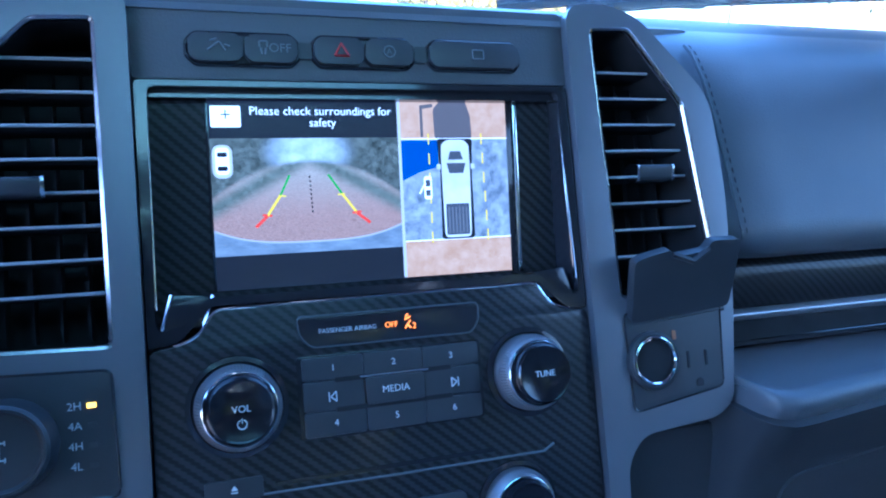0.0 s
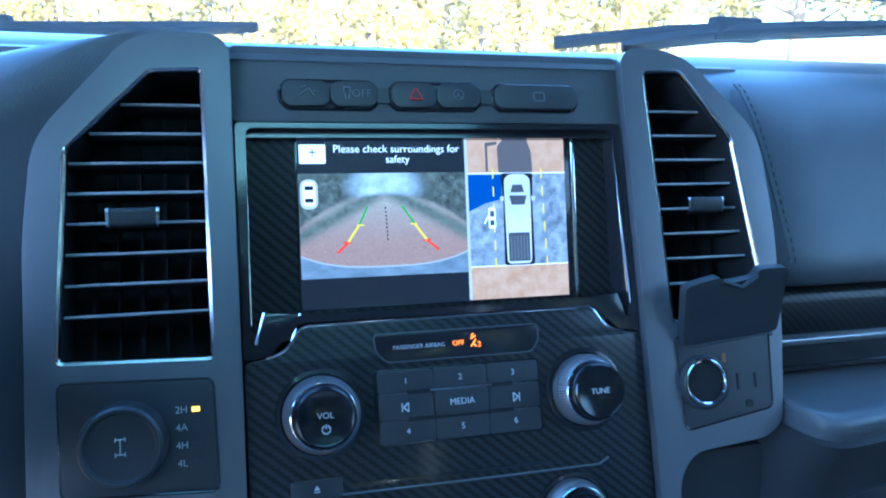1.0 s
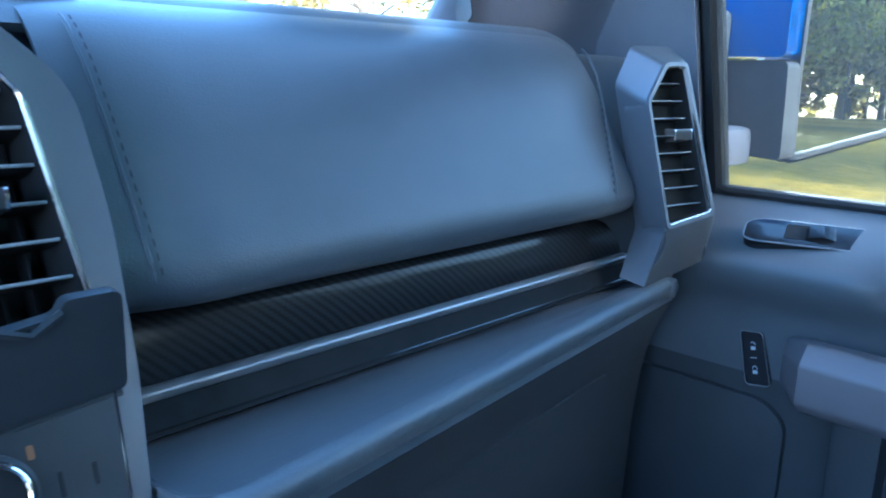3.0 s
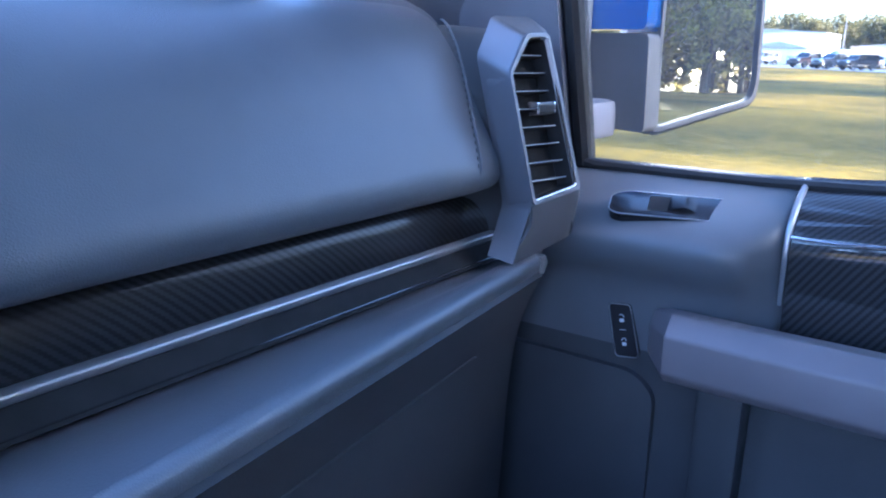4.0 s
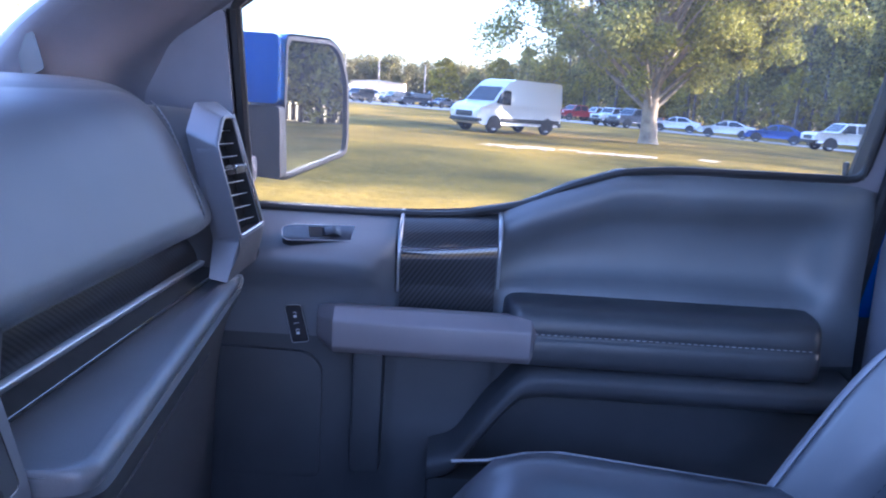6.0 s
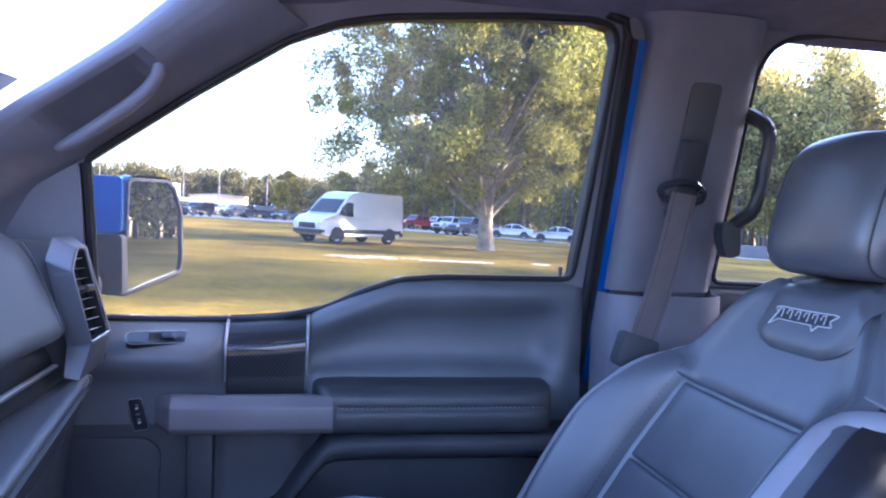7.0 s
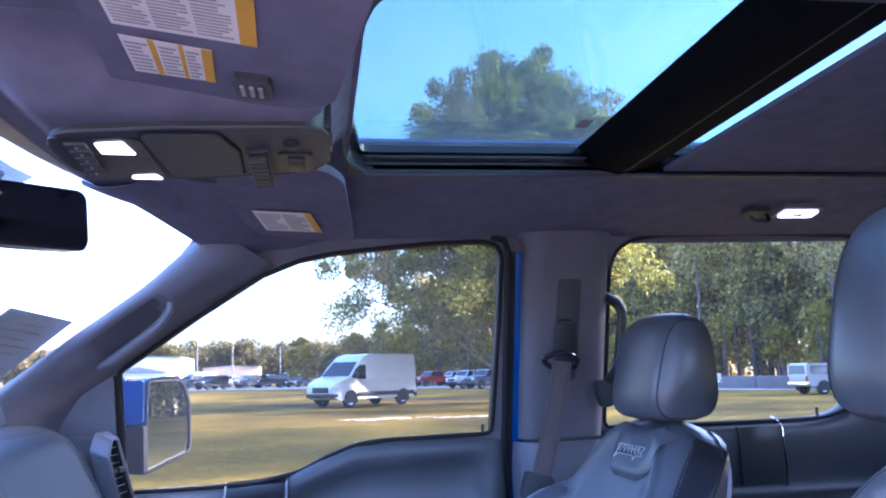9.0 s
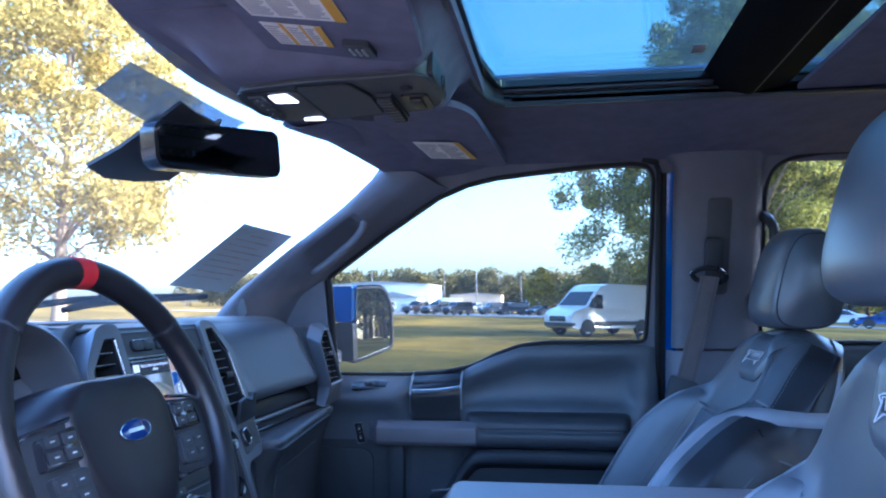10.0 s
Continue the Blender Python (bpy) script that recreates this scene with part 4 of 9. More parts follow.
part("icon", bars([(-0.086, -0.0185, -0.080, -0.014), (-0.080, -0.014, -0.077, -0.0185), (-0.0845, -0.0135, -0.081, -0.0125), (-0.0775, -0.0155, -0.0745, -0.0165)]), DIM_PRINT, st)
part("icon", bars([(-0.0595, -0.013, -0.0555, -0.013), (-0.0595, -0.013, -0.0595, -0.016), (-0.0555, -0.013, -0.0555, -0.016), (-0.059, -0.0165, -0.0585, -0.020), (-0.0562, -0.0165, -0.0567, -0.020)]), DIM_PRINT, st)
part("lettering", words("OFF", 0.0068, Q @ Matrix.Translation((-0.0488, -0.0165, 0.0046))), DIM_PRINT, st)
part("icon", bars([(-0.0195, -0.0195, -0.0155, -0.0125), (-0.0155, -0.0125, -0.0115, -0.0195), (-0.0115, -0.0195, -0.0195, -0.0195)]), REDLAMP, st)
part("icon", joined(outline(0.0045, 0.0052, [(0.0115 + 0.0034 * math.cos(t * 0.785), -0.0163 + 0.0034 * math.sin(t * 0.785)) for t in range(8)], 0.001, 0.00045), words("A", 0.0048, Q @ Matrix.Translation((0.0115, -0.0164, 0.0046)))), DIM_PRINT, st)
part("icon", outline(0.0045, 0.0052, [(0.0615, -0.0190), (0.0685, -0.0190), (0.0685, -0.0138), (0.0615, -0.0138)], 0.0008, 0.00045), DIM_PRINT, st)

# recess with carbon cheeks, gloss rim and wedges
part("bezel_rim", slab(smooth_poly([(-0.1225, -0.0335), (0.1225, -0.0335), (0.1225, -0.168), (0.108, -0.166), (0.092, -0.150), (-0.092, -0.150), (-0.108, -0.167), (-0.1225, -0.169)], 0.003), -0.03, 0.001, Q,
     [smooth_poly([(-0.1165, -0.0365), (0.1165, -0.0365), (0.1185, -0.160), (0.105, -0.158), (0.093, -0.1455), (-0.093, -0.1455), (-0.105, -0.159), (-0.1185, -0.161)], 0.004)], 0.0008), GLOSS, st, "gloss black bezel rim")
SB = axes((0, 0.0, 1.3600), (1, 0, 0), (0, 0.238, 0.971), (0, -0.971, 0.238))   # plane of the display
part("bezel_face", slab(rect(-0.120, 0.120, -0.135, 0.006), -0.008, -0.0012, SB), CARBON, st, "carbon weave cheeks beside the display")
part("bezel_top", slab(rect(-0.1165, 0.1165, -0.0405, -0.036), -0.02, -0.006, Q), GLOSS, st)
for s in (1, -1):
    part("wedge", slab([(0.0905, -0.1445), (0.0960, -0.1605), (0.1160, -0.1605), (0.1105, -0.1430)], -0.012, -0.0005, Q @ Matrix.Diagonal((s, 1, 1, 1)), (), 0.0015), GLOSS, st, "gloss black corner facet")
    part("side_strip", tube([q3(s * 0.1175, -0.05, -0.001), q3(s * 0.1178, -0.10, -0.001), q3(s * 0.1182, -0.15, -0.001)], 0.0009, 6), CHROME, st)
part("wedge_edge", tube([q3(-0.1105, -0.1430, -0.0005), q3(-0.1160, -0.1605, 0.0)], 0.0009, 5), CHROME, st)
part("wedge_edge", tube([q3(-0.0905, -0.1445, -0.0005), q3(-0.0960, -0.1605, 0.0)], 0.0009, 5), CHROME, st)

# lower fascia
FAS = [(-0.1225, -0.1705), (-0.107, -0.1685), (-0.099, -0.165), (-0.090, -0.1525), (0.090, -0.1515), (0.0985, -0.164), (0.107, -0.1675), (0.1225, -0.169), (0.1225, -0.44), (-0.1225, -0.44)]
part("fascia", slab(smooth_poly(FAS, 0.004, 3), -0.03, 0.0015, Q, [], 0.0015), CARBON, st, "glossy carbon weave fascia")
part("fascia_edge", tube([q3(u, v + 0.0006, 0.0012) for u, v in smooth_poly(FAS[:8], 0.004, 3)[4:-4]], 0.0008, 6), CHROME, st, "thin bright edge")
pill = smooth_poly([(-0.050, -0.1595), (0.052, -0.1595), (0.052, -0.1690), (0.047, -0.1760), (-0.043, -0.1760), (-0.049, -0.1695)], 0.003, 3)
part("airbag_indicator", slab(pill, 0.0, 0.0028, Q, (), 0.0006), GLOSS, st, "gloss black indicator strip")
part("indicator_edge", tube([q3(u, v, 0.0025) for u, v in pill], 0.0006, 6, True), SOFT, st)
part("lettering", words("PASSENGER AIRBAG", 0.0035, Q @ Matrix.Translation((-0.0232, -0.1678, 0.0029))), WHITE_PRINT, st)
part("lettering", words("OFF", 0.0042, Q @ Matrix.Translation((0.0008, -0.1676, 0.0029))), AMBER, st, "lit amber word")
part("lettering", words("2", 0.0046, Q @ Matrix.Translation((0.0138, -0.1692, 0.0030))), AMBER, st)
part("icon", joined(bars([(0.0085, -0.1702, 0.0118, -0.1660), (0.0118, -0.1702, 0.0100, -0.1682), (0.0085, -0.1655, 0.0118, -0.1640), (0.0090, -0.1640, 0.0105, -0.1625)], 0.0005, 0.003)), AMBER, st)

# key block
kb = part("key_block", slab(smooth_poly([(-0.0515, -0.1800), (0.0515, -0.1800), (0.0515, -0.2235), (-0.0515, -0.2235)], 0.003), 0.0, 0.0022, Q, (), 0.0008), GLOSS, st, "radio key block")
for row, v0, v1 in ((("1", "2", "3"), -0.1933, -0.1812), (("4", "5", "6"), -0.2222, -0.2094)):
    for lab, a, b in zip(row, (-0.0492, -0.0163, 0.0167), (-0.0167, 0.0163, 0.0492)):
        key("key", a, b, v0, v1, kb, 0.0, 0.0042)
        part("lettering", words(lab, 0.0049, Q @ Matrix.Translation(((a + b) / 2, (v0 + v1) / 2, 0.0044))), WHITE_PRINT, kb)
key("key", -0.0492, -0.0167, -0.2090, -0.1937, kb, 0.0, 0.0042)
key("key", 0.0167, 0.0492, -0.2090, -0.1937, kb, 0.0, 0.0042)
key("key", -0.0163, 0.0163, -0.2083, -0.1943, kb, 0.0, 0.0056)
for v in (-0.1936, -0.2090):
    part("key_slot", slab(smooth_poly(rect(-0.0325, 0.0325, v - 0.0012, v + 0.0012), 0.001), 0.0040, 0.0045, Q), HOLLOW, kb)
part("key_line", tube([q3(-0.019, -0.1934, 0.0050), q3(0.019, -0.1934, 0.0050)], 0.0008, 6), CHROME, kb)
part("lettering", words("MEDIA", 0.0052, Q @ Matrix.Translation((0.0, -0.2014, 0.0058))), WHITE_PRINT, kb)
part("icon", bars([(-0.036, -0.1995, -0.036, -0.2045), (-0.0352, -0.2020, -0.0322, -0.1995), (-0.0322, -0.1995, -0.0322, -0.2045), (-0.0322, -0.2045, -0.0352, -0.2020)], 0.0004), WHITE_PRINT, kb)
part("icon", bars([(0.036, -0.1995, 0.036, -0.2045), (0.0352, -0.2020, 0.0322, -0.1995), (0.0322, -0.1995, 0.0322, -0.2045), (0.0322, -0.2045, 0.0352, -0.2020)], 0.0004), WHITE_PRINT, kb)


def knob(u, v, r, text, parent, deep=0.023):
    m = Q @ Matrix.Translation((u, v, 0.001))
    k = part("knob", lathe([(r * 1.05, 0), (r * 1.06, deep * 0.30), (r * 1.04, deep * 0.40), (r * 0.93, deep * 0.62), (r * 0.90, deep * 0.66), (r * 0.84, deep * 0.66)], 56, m), KNURL, parent, "turned metal knob ring")
    part("collar", lathe([(r * 1.26, 0.0), (r * 1.25, 0.0022), (r * 1.12, 0.0026), (r * 1.07, 0.0008)], 48, m), GLOSS, k, "gloss black collar")
    part("cap_skirt", lathe([(r * 0.87, deep * 0.60), (r * 0.86, deep * 0.80), (r * 0.83, deep * 0.90), (r * 0.79, deep * 0.93)], 48, m), CAPM, k)
    part("cap", lathe([(r * 0.80, deep * 0.86), (r * 0.79, deep * 1.0), (r * 0.75, deep * 1.03), (r * 0.70, deep * 1.01), (0, deep * 1.0)], 48, m), CAPM, k, "gloss black knob cap")
    part("cap_ring", lathe([(r * 0.905, deep * 0.64), (r * 0.90, deep * 0.70), (r * 0.88, deep * 0.71), (r * 0.86, deep * 0.66)], 48, m), CHROME, k)
    teeth = joined(*[tube([m @ Vector((r * 1.035 * math.cos(a), r * 1.035 * math.sin(a), deep * 0.42)), m @ Vector((r * 0.945 * math.cos(a), r * 0.945 * math.sin(a), deep * 0.60))], 0.00045, 4) for a in [2 * math.pi * i / 80 for i in range(80)]])
    part("knurling", teeth, KNURL, k)
    if text:
        part("lettering", words(text, 0.0047, m @ Matrix.Translation((0, 0.001 if text == "VOL" else 0.0, deep * 1.004))), WHITE_PRINT, k)
    if text == "VOL":
        part("icon", tube([m @ Vector((0.0022 * math.cos(t), -0.0062 + 0.0022 * math.sin(t), deep * 1.006)) for t in [math.pi * (0.62 + 1.76 * i / 14) for i in range(15)]], 0.0003, 4), WHITE_PRINT, k)
        part("icon", tube([m @ Vector((0, -0.0058, deep * 1.006)), m @ Vector((0, -0.0034, deep * 1.006))], 0.0003, 4), WHITE_PRINT, k)
    return k


knob(-0.0820, -0.2015, 0.0203, "VOL", st)
knob(0.0800, -0.2015, 0.0203, "TUNE", st)
knob(0.0665, -0.2740, 0.019, "", st, 0.018)
knob(-0.0665, -0.2740, 0.019, "", st, 0.018)
part("disc_slot", slab(smooth_poly(rect(-0.066, 0.055, -0.2436, -0.2414), 0.001), 0.0, 0.0022, Q), GLOSS, st, "disc slot")
key("key", -0.1004, -0.0720, -0.2475, -0.2370, st, 0.0, 0.003)
part("icon", slab([(-0.0880, -0.2425), (-0.0846, -0.2425), (-0.0863, -0.2400)], 0.003, 0.0033, Q), WHITE_PRINT, st)
part("icon", slab(rect(-0.0880, -0.0846, -0.2438, -0.2432), 0.003, 0.0033, Q), WHITE_PRINT, st)
part("climate_line", tube([q3(-0.0735, -0.2466, 0.002), q3(0.0, -0.2474, 0.002), q3(0.086, -0.2476, 0.002), q3(0.0925, -0.2440, 0.002)], 0.0007, 5), GREY, st, "bright moulded edge")
for a, b in ((-0.0560, -0.0252), (-0.0246, 0.0068), (0.0075, 0.0360)):
    key("key", a, b, -0.2780, -0.2613, st, 0.0025, 0.004)
part("icon", bars([(0.0175, -0.2672, 0.0215, -0.2655), (0.0215, -0.2655, 0.0262, -0.2668), (0.0262, -0.2668, 0.0235, -0.2688), (0.0235, -0.2688, 0.0175, -0.2672), (0.0190, -0.2660, 0.0225, -0.2640)], 0.0003, 0.0043), WHITE_PRINT, st)

# ---- display ----
dsp = part("display", slab(rect(-0.0885, 0.0905, -0.1050, 0.0025), -0.003, 0.0, SB, (), 0.0006), GLOSS, st, "lit parking camera display")


def pane2(name, poly, mat, n, label=""):
    return part(name, slab(poly, n - 0.0001, n, SB), mat, dsp, label)


pane2("picture_ground", rect(-0.0870, 0.0870, -0.1044, 0.0), LCD_BLACK, 0.0004)
L, R = -0.0870, 0.0185
pane2("road_picture", rect(L, R, -0.0860, -0.0225), LCD_REAR, 0.0006, "rear camera picture of a gravel road")
for k, (a, b, c, d, w, mat) in enumerate([(-0.0455, -0.0430, -0.0510, -0.0540, 0.0008, LCD_GREEN), (-0.0240, -0.0430, -0.0165, -0.0540, 0.0008, LCD_GREEN), (-0.0510, -0.0540, -0.0585, -0.0650, 0.0010, LCD_YELLOW), (-0.0165, -0.0540, -0.0085, -0.0650, 0.0010, LCD_YELLOW),
                                           (-0.0585, -0.0650, -0.0650, -0.0710, 0.0012, LCD_RED), (-0.0085, -0.0650, -0.0010, -0.0710, 0.0012, LCD_RED), (-0.0610, -0.0645, -0.0560, -0.0650, 0.0009, LCD_RED), (-0.0110, -0.0650, -0.0060, -0.0645, 0.0009, LCD_RED),
                                           (-0.0520, -0.0540, -0.0480, -0.0545, 0.0006, LCD_YELLOW), (-0.0190, -0.0545, -0.0150, -0.0540, 0.0006, LCD_YELLOW)]):
    dx, dy = c - a, d - b
    ln = math.hypot(dx, dy)
    ox, oy = -dy / ln * w * 0.7, dx / ln * w * 0.7
    pane2("guide_line", [(a - ox, b - oy), (c - ox, d - oy), (c + ox, d + oy), (a + ox, b + oy)], mat, 0.0010)
for i in range(9):
    y = -0.0435 - i * 0.0024
    pane2("guide_dash", rect(-0.0348 + 0.0001 * i, -0.0340 + 0.0001 * i, y - 0.0013, y), LCD_BLACK, 0.0010)
pane2("zoom_key", smooth_poly(rect(L + 0.0012, L + 0.0170, -0.0165, -0.0050), 0.0008), LCD_WHITE, 0.0006, "white zoom key")
part("lettering", words("+", 0.0105, SB @ Matrix.Translation((L + 0.0091, -0.0102, 0.0006)), 0.0001), LCD_BLACK, dsp)
part("lettering", words("Please check surroundings for", 0.0066, SB @ Matrix.Translation((-0.0255, -0.0078, 0.0006)), 0.0001), LCD_WHITE, dsp, "white display message")
part("lettering", words("safety", 0.0066, SB @ Matrix.Translation((-0.0255, -0.0142, 0.0006)), 0.0001), LCD_WHITE, dsp)
pane2("car_symbol", smooth_poly(rect(L + 0.0010, L + 0.0115, -0.0440, -0.0260), 0.005, 5), LCD_GREY, 0.0010)
pane2("car_symbol", smooth_poly(rect(L + 0.0026, L + 0.0099, -0.0420, -0.0275), 0.0025, 5), LCD_WHITE, 0.0011)
pane2("car_symbol", smooth_poly(rect(L + 0.0036, L + 0.0089, -0.0325, -0.0300), 0.0008), LCD_BLACK, 0.0012)
pane2("car_symbol", smooth_poly(rect(L + 0.0036, L + 0.0089, -0.0400, -0.0375), 0.0008), LCD_BLACK, 0.0012)
# view from above
A0, A1 = 0.0192, 0.0868
pane2("divider", rect(0.0178, 0.0196, -0.1038, 0.0), LCD_GREY, 0.0011)
pane2("ground_picture", rect(A0, A1, -0.0235, 0.0), LCD_EARTH, 0.0006, "bird's-eye picture of bare earth")
pane2("ground_picture", rect(A0, A1, -0.1040, -0.0830), LCD_EARTH, 0.0006)
pane2("ground_picture", rect(A0, A1, -0.0830, -0.0235), LCD_ICE, 0.0006)
pane2("shadow_picture", smooth_poly([(0.0405, -0.0235), (0.0400, -0.006), (0.046, 0.0), (0.060, 0.0), (0.0635, -0.010), (0.0640, -0.0235)], 0.002), LCD_SHADOW, 0.0008)
pane2("shadow_picture", smooth_poly([(0.0318, -0.0225), (0.0318, -0.0040), (0.0400, -0.0030), (0.0400, -0.0050), (0.0335, -0.0060), (0.0335, -0.0225)], 0.0005), LCD_SHADOW, 0.0008)
pane2("blue_picture", [(A0, -0.0480), (A0, -0.0245), (0.0420, -0.0245), (0.0420, -0.0400), (0.030, -0.0430)], LCD_BLUE, 0.0008)
for v in (-0.0235, -0.0830):
    pane2("seam_line", rect(A0, A1, v - 0.0003, v + 0.0003), LCD_WHITE, 0.0009)
for u in (0.0365, 0.0700):
    for i in range(6):
        v = -0.0205 - i * 0.0115
        pane2("guide_dash", rect(u - 0.0005 + 0.0004 * (u > 0.05) * i, u + 0.0003 + 0.0004 * (u > 0.05) * i, v - 0.0065, v), LCD_YELLOW, 0.0011)
pane2("car_picture", smooth_poly([(0.0415, -0.0235), (0.0640, -0.0235), (0.0630, -0.0430), (0.0635, -0.0830), (0.0425, -0.0830), (0.0430, -0.0430)], 0.002), LCD_BLACK, 0.0010)
pane2("car_picture", smooth_poly([(0.0440, -0.0270), (0.0475, -0.0242), (0.0580, -0.0242), (0.0615, -0.0270), (0.0618, -0.0400), (0.0612, -0.0820), (0.0445, -0.0820), (0.0438, -0.0400)], 0.003, 5), LCD_SILVER, 0.0012, "silver pickup seen from above")
pane2("car_picture", [(0.0470, -0.0380), (0.0590, -0.0380), (0.0575, -0.0440), (0.0485, -0.0440)], LCD_DARK, 0.0014)
pane2("car_picture", [(0.0495, -0.0310), (0.0560, -0.0310), (0.0575, -0.0360), (0.0480, -0.0360)], LCD_DARK, 0.0014)
pane2("car_picture", smooth_poly(rect(0.0455, 0.0602, -0.0805, -0.0620), 0.001), LCD_DARK, 0.0014)
for i in range(6):
    pane2("car_picture", rect(0.0470 + i * 0.0022, 0.0477 + i * 0.0022, -0.0795, -0.0640), LCD_DECK, 0.0015)
for u in (0.0420, 0.0636):
    pane2("car_picture", rect(u - 0.0012, u + 0.0012, -0.0415, -0.0385), LCD_SILVER, 0.0014)
pane2("door_symbol", smooth_poly(rect(0.0325, 0.0372, -0.0590, -0.0455), 0.0015), LCD_WHITE, 0.0013)
pane2("door_symbol", smooth_poly(rect(0.0334, 0.0363, -0.0515, -0.0475), 0.0006), LCD_DARK, 0.0014)
pane2("door_symbol", smooth_poly(rect(0.0334, 0.0363, -0.0570, -0.0535), 0.0006), LCD_DARK, 0.0014)
pane2("door_symbol", [(0.0325, -0.0500), (0.0325, -0.0512), (0.0300, -0.0560), (0.0292, -0.0553)], LCD_WHITE, 0.0013)
part("edge_bar", slab(rect(0.0915, 0.0940, -0.1055, 0.003), -0.002, 0.0012, SB, (), 0.0006), CHROME, st, "bright strip beside the display")

for s in (1, -1):
    part("pod_backing", box(min(s * 0.13, s * 0.262), max(s * 0.13, s * 0.262), 0.060, 0.13, 1.15, 1.4095, 0.006), DASH, dash)

# ---- air vents beside the stack ----


def vent(name, label, m, outer, inner, slat_vs, tab, group, deep=0.05, proud=0.007, ring=0.0021, r_out=0.016):
    """An air vent: painted frame, bright ring, slats, upright vanes and a slider."""
    at = m @ Vector((inner[0][0], inner[0][1], 0))
    th = thing(name, at, label, "air vent", group)
    inn = smooth_poly(inner, 0.004, 4)
    part("frame", slab(smooth_poly(outer, r_out, 5), -0.006, proud, m, [inn], 0.0042 if name == "side_air_vent" else 0.0068, 4), GREY, th, "gunmetal painted frame")
    co_, cv_ = sum(p[0] for p in outer) / len(outer), sum(p[1] for p in outer) / len(outer)
    part("case", slab([(co_ + (u - co_) * 0.985, cv_ + (v - cv_) * 0.99) for u, v in smooth_poly(outer, r_out, 5)], -deep, -0.006, m, [inn]), GREY, th)
    part("bright_ring", tube([m @ Vector((u, v, proud - 0.002)) for u, v in inn], ring, 8, True), RING, th, "bright metal ring")
    cu, cv = sum(p[0] for p in inner) / len(inner), sum(p[1] for p in inner) / len(inner)
    part("duct", slab([(cu + (u - cu) * 1.04, cv + (v - cv) * 1.04) for u, v in inner], -deep, -deep + 0.006, m), HOLLOW, th, "dark duct")
    part("inner_wall", slab([(cu + (u - cu) * 1.05, cv + (v - cv) * 1.03) for u, v in inn], -deep, 0.001, m, [[(cu + (u - cu) * 0.985, cv + (v - cv) * 0.99) for u, v in inn]]), HOLLOW, th)

    def span(v):
        us = []
        k = len(inner)
        for i in range(k):
            (a, b), (c, d) = inner[i], inner[(i + 1) % k]
            if (b - v) * (d - v) < 0:
                us.append(a + (c - a) * (v - b) / (d - b))
        return min(us), max(us)
    for v in slat_vs:
        a, b = span(v)
        mm = m @ Matrix.Translation((0, v, -0.004)) 
        part("slat", slab(smooth_poly([(-0.0006, 0.0), (-0.0014, -0.008), (-0.0010, -0.024), (0.0010, -0.024), (0.0014, -0.008), (0.0006, 0.0)], 0.0008, 2), a + 0.001, b - 0.001, mm @ axes((0, 0, 0), (0, 1, 0), (0, 0, 1), (1, 0, 0))), HOLLOW, th)
        # pale rod along the dark slat's front edge, a highlight put into colour
        part("slat_lip", tube([mm @ Vector((a + 0.0015, 0, 0.0)), mm @ Vector(((a + b) / 2, 0, 0.0002)), mm @ Vector((b - 0.0015, 0, 0.0))], 0.0006 if name == "side_air_vent" else 0.0009, 6), SLAT, th, "slat edge painted pale as a highlight")
    v0, v1 = min(p[1] for p in inner), max(p[1] for p in inner)
    u0, u1 = min(p[0] for p in inner), max(p[0] for p in inner)
    nv = 5
    for i in range(nv):
        u = u0 + (u1 - u0) * (i + 1) / (nv + 1)
        part("vane", box(u - 0.0008, u + 0.0008, v0 + 0.004, v1 - 0.045 if abs(u) > 0.19 or name == "side_air_vent" else v1 - 0.01, -deep + 0.006, -0.030, 0, 1, m), HOLLOW, th)
    tu, tv, tw = tab
    tb = part("slider", slab(smooth_poly([(-0.0055, -0.004), (0.0035, -0.006), (0.0055, 0.0), (0.0035, 0.010), (-0.0055, 0.008)], 0.002, 3), -tw, tw, m @ Matrix.Translation((tu, tv, 0.0)) @ axes((0, 0, 0), (0, 1, 0), (0, 0, 1), (1, 0, 0)), (), 0.001), KEY, th, "vent slider")
    for s in (1, -1):
        part("slider_end", slab(smooth_poly([(-0.0060, -0.003), (0.0038, -0.005), (0.0060, 0.001), (0.0036, 0.0105), (-0.0060, 0.0085)], 0.002, 3), min(s * tw, s * (tw + 0.0016)), max(s * tw, s * (tw + 0.0016)), m @ Matrix.Translation((tu, tv, 0.0)) @ axes((0, 0, 0), (0, 1, 0), (0, 0, 1), (1, 0, 0))), CHROME, tb)
    return th


SV = [-0.0225 - 0.0167 * i for i in range(8)]
podL_out = [(-0.1238, 0.017), (-0.163, 0.0165), (-0.180, 0.010), (-0.226, -0.045), (-0.231, -0.10), (-0.2295, -0.27), (-0.226, -0.44), (-0.1238, -0.44)]
ventL_in = [(-0.1388, -0.0035), (-0.1675, -0.0050), (-0.2115, -0.0500), (-0.2160, -0.1640), (-0.1378, -0.1665)]
podR_out = [(0.1238, 0.017), (0.155, 0.0175), (0.176, 0.010), (0.224, -0.040), (0.2285, -0.10), (0.226, -0.170), (0.2185, -0.2340), (0.205, -0.243), (0.150, -0.247), (0.138, -0.262), (0.130, -0.44), (0.1238, -0.44)]
ventR_in = [(0.1392, 0.0020), (0.1680, 0.0035), (0.2035, -0.0440), (0.2150, -0.1450), (0.2130, -0.1640), (0.1435, -0.1645)]
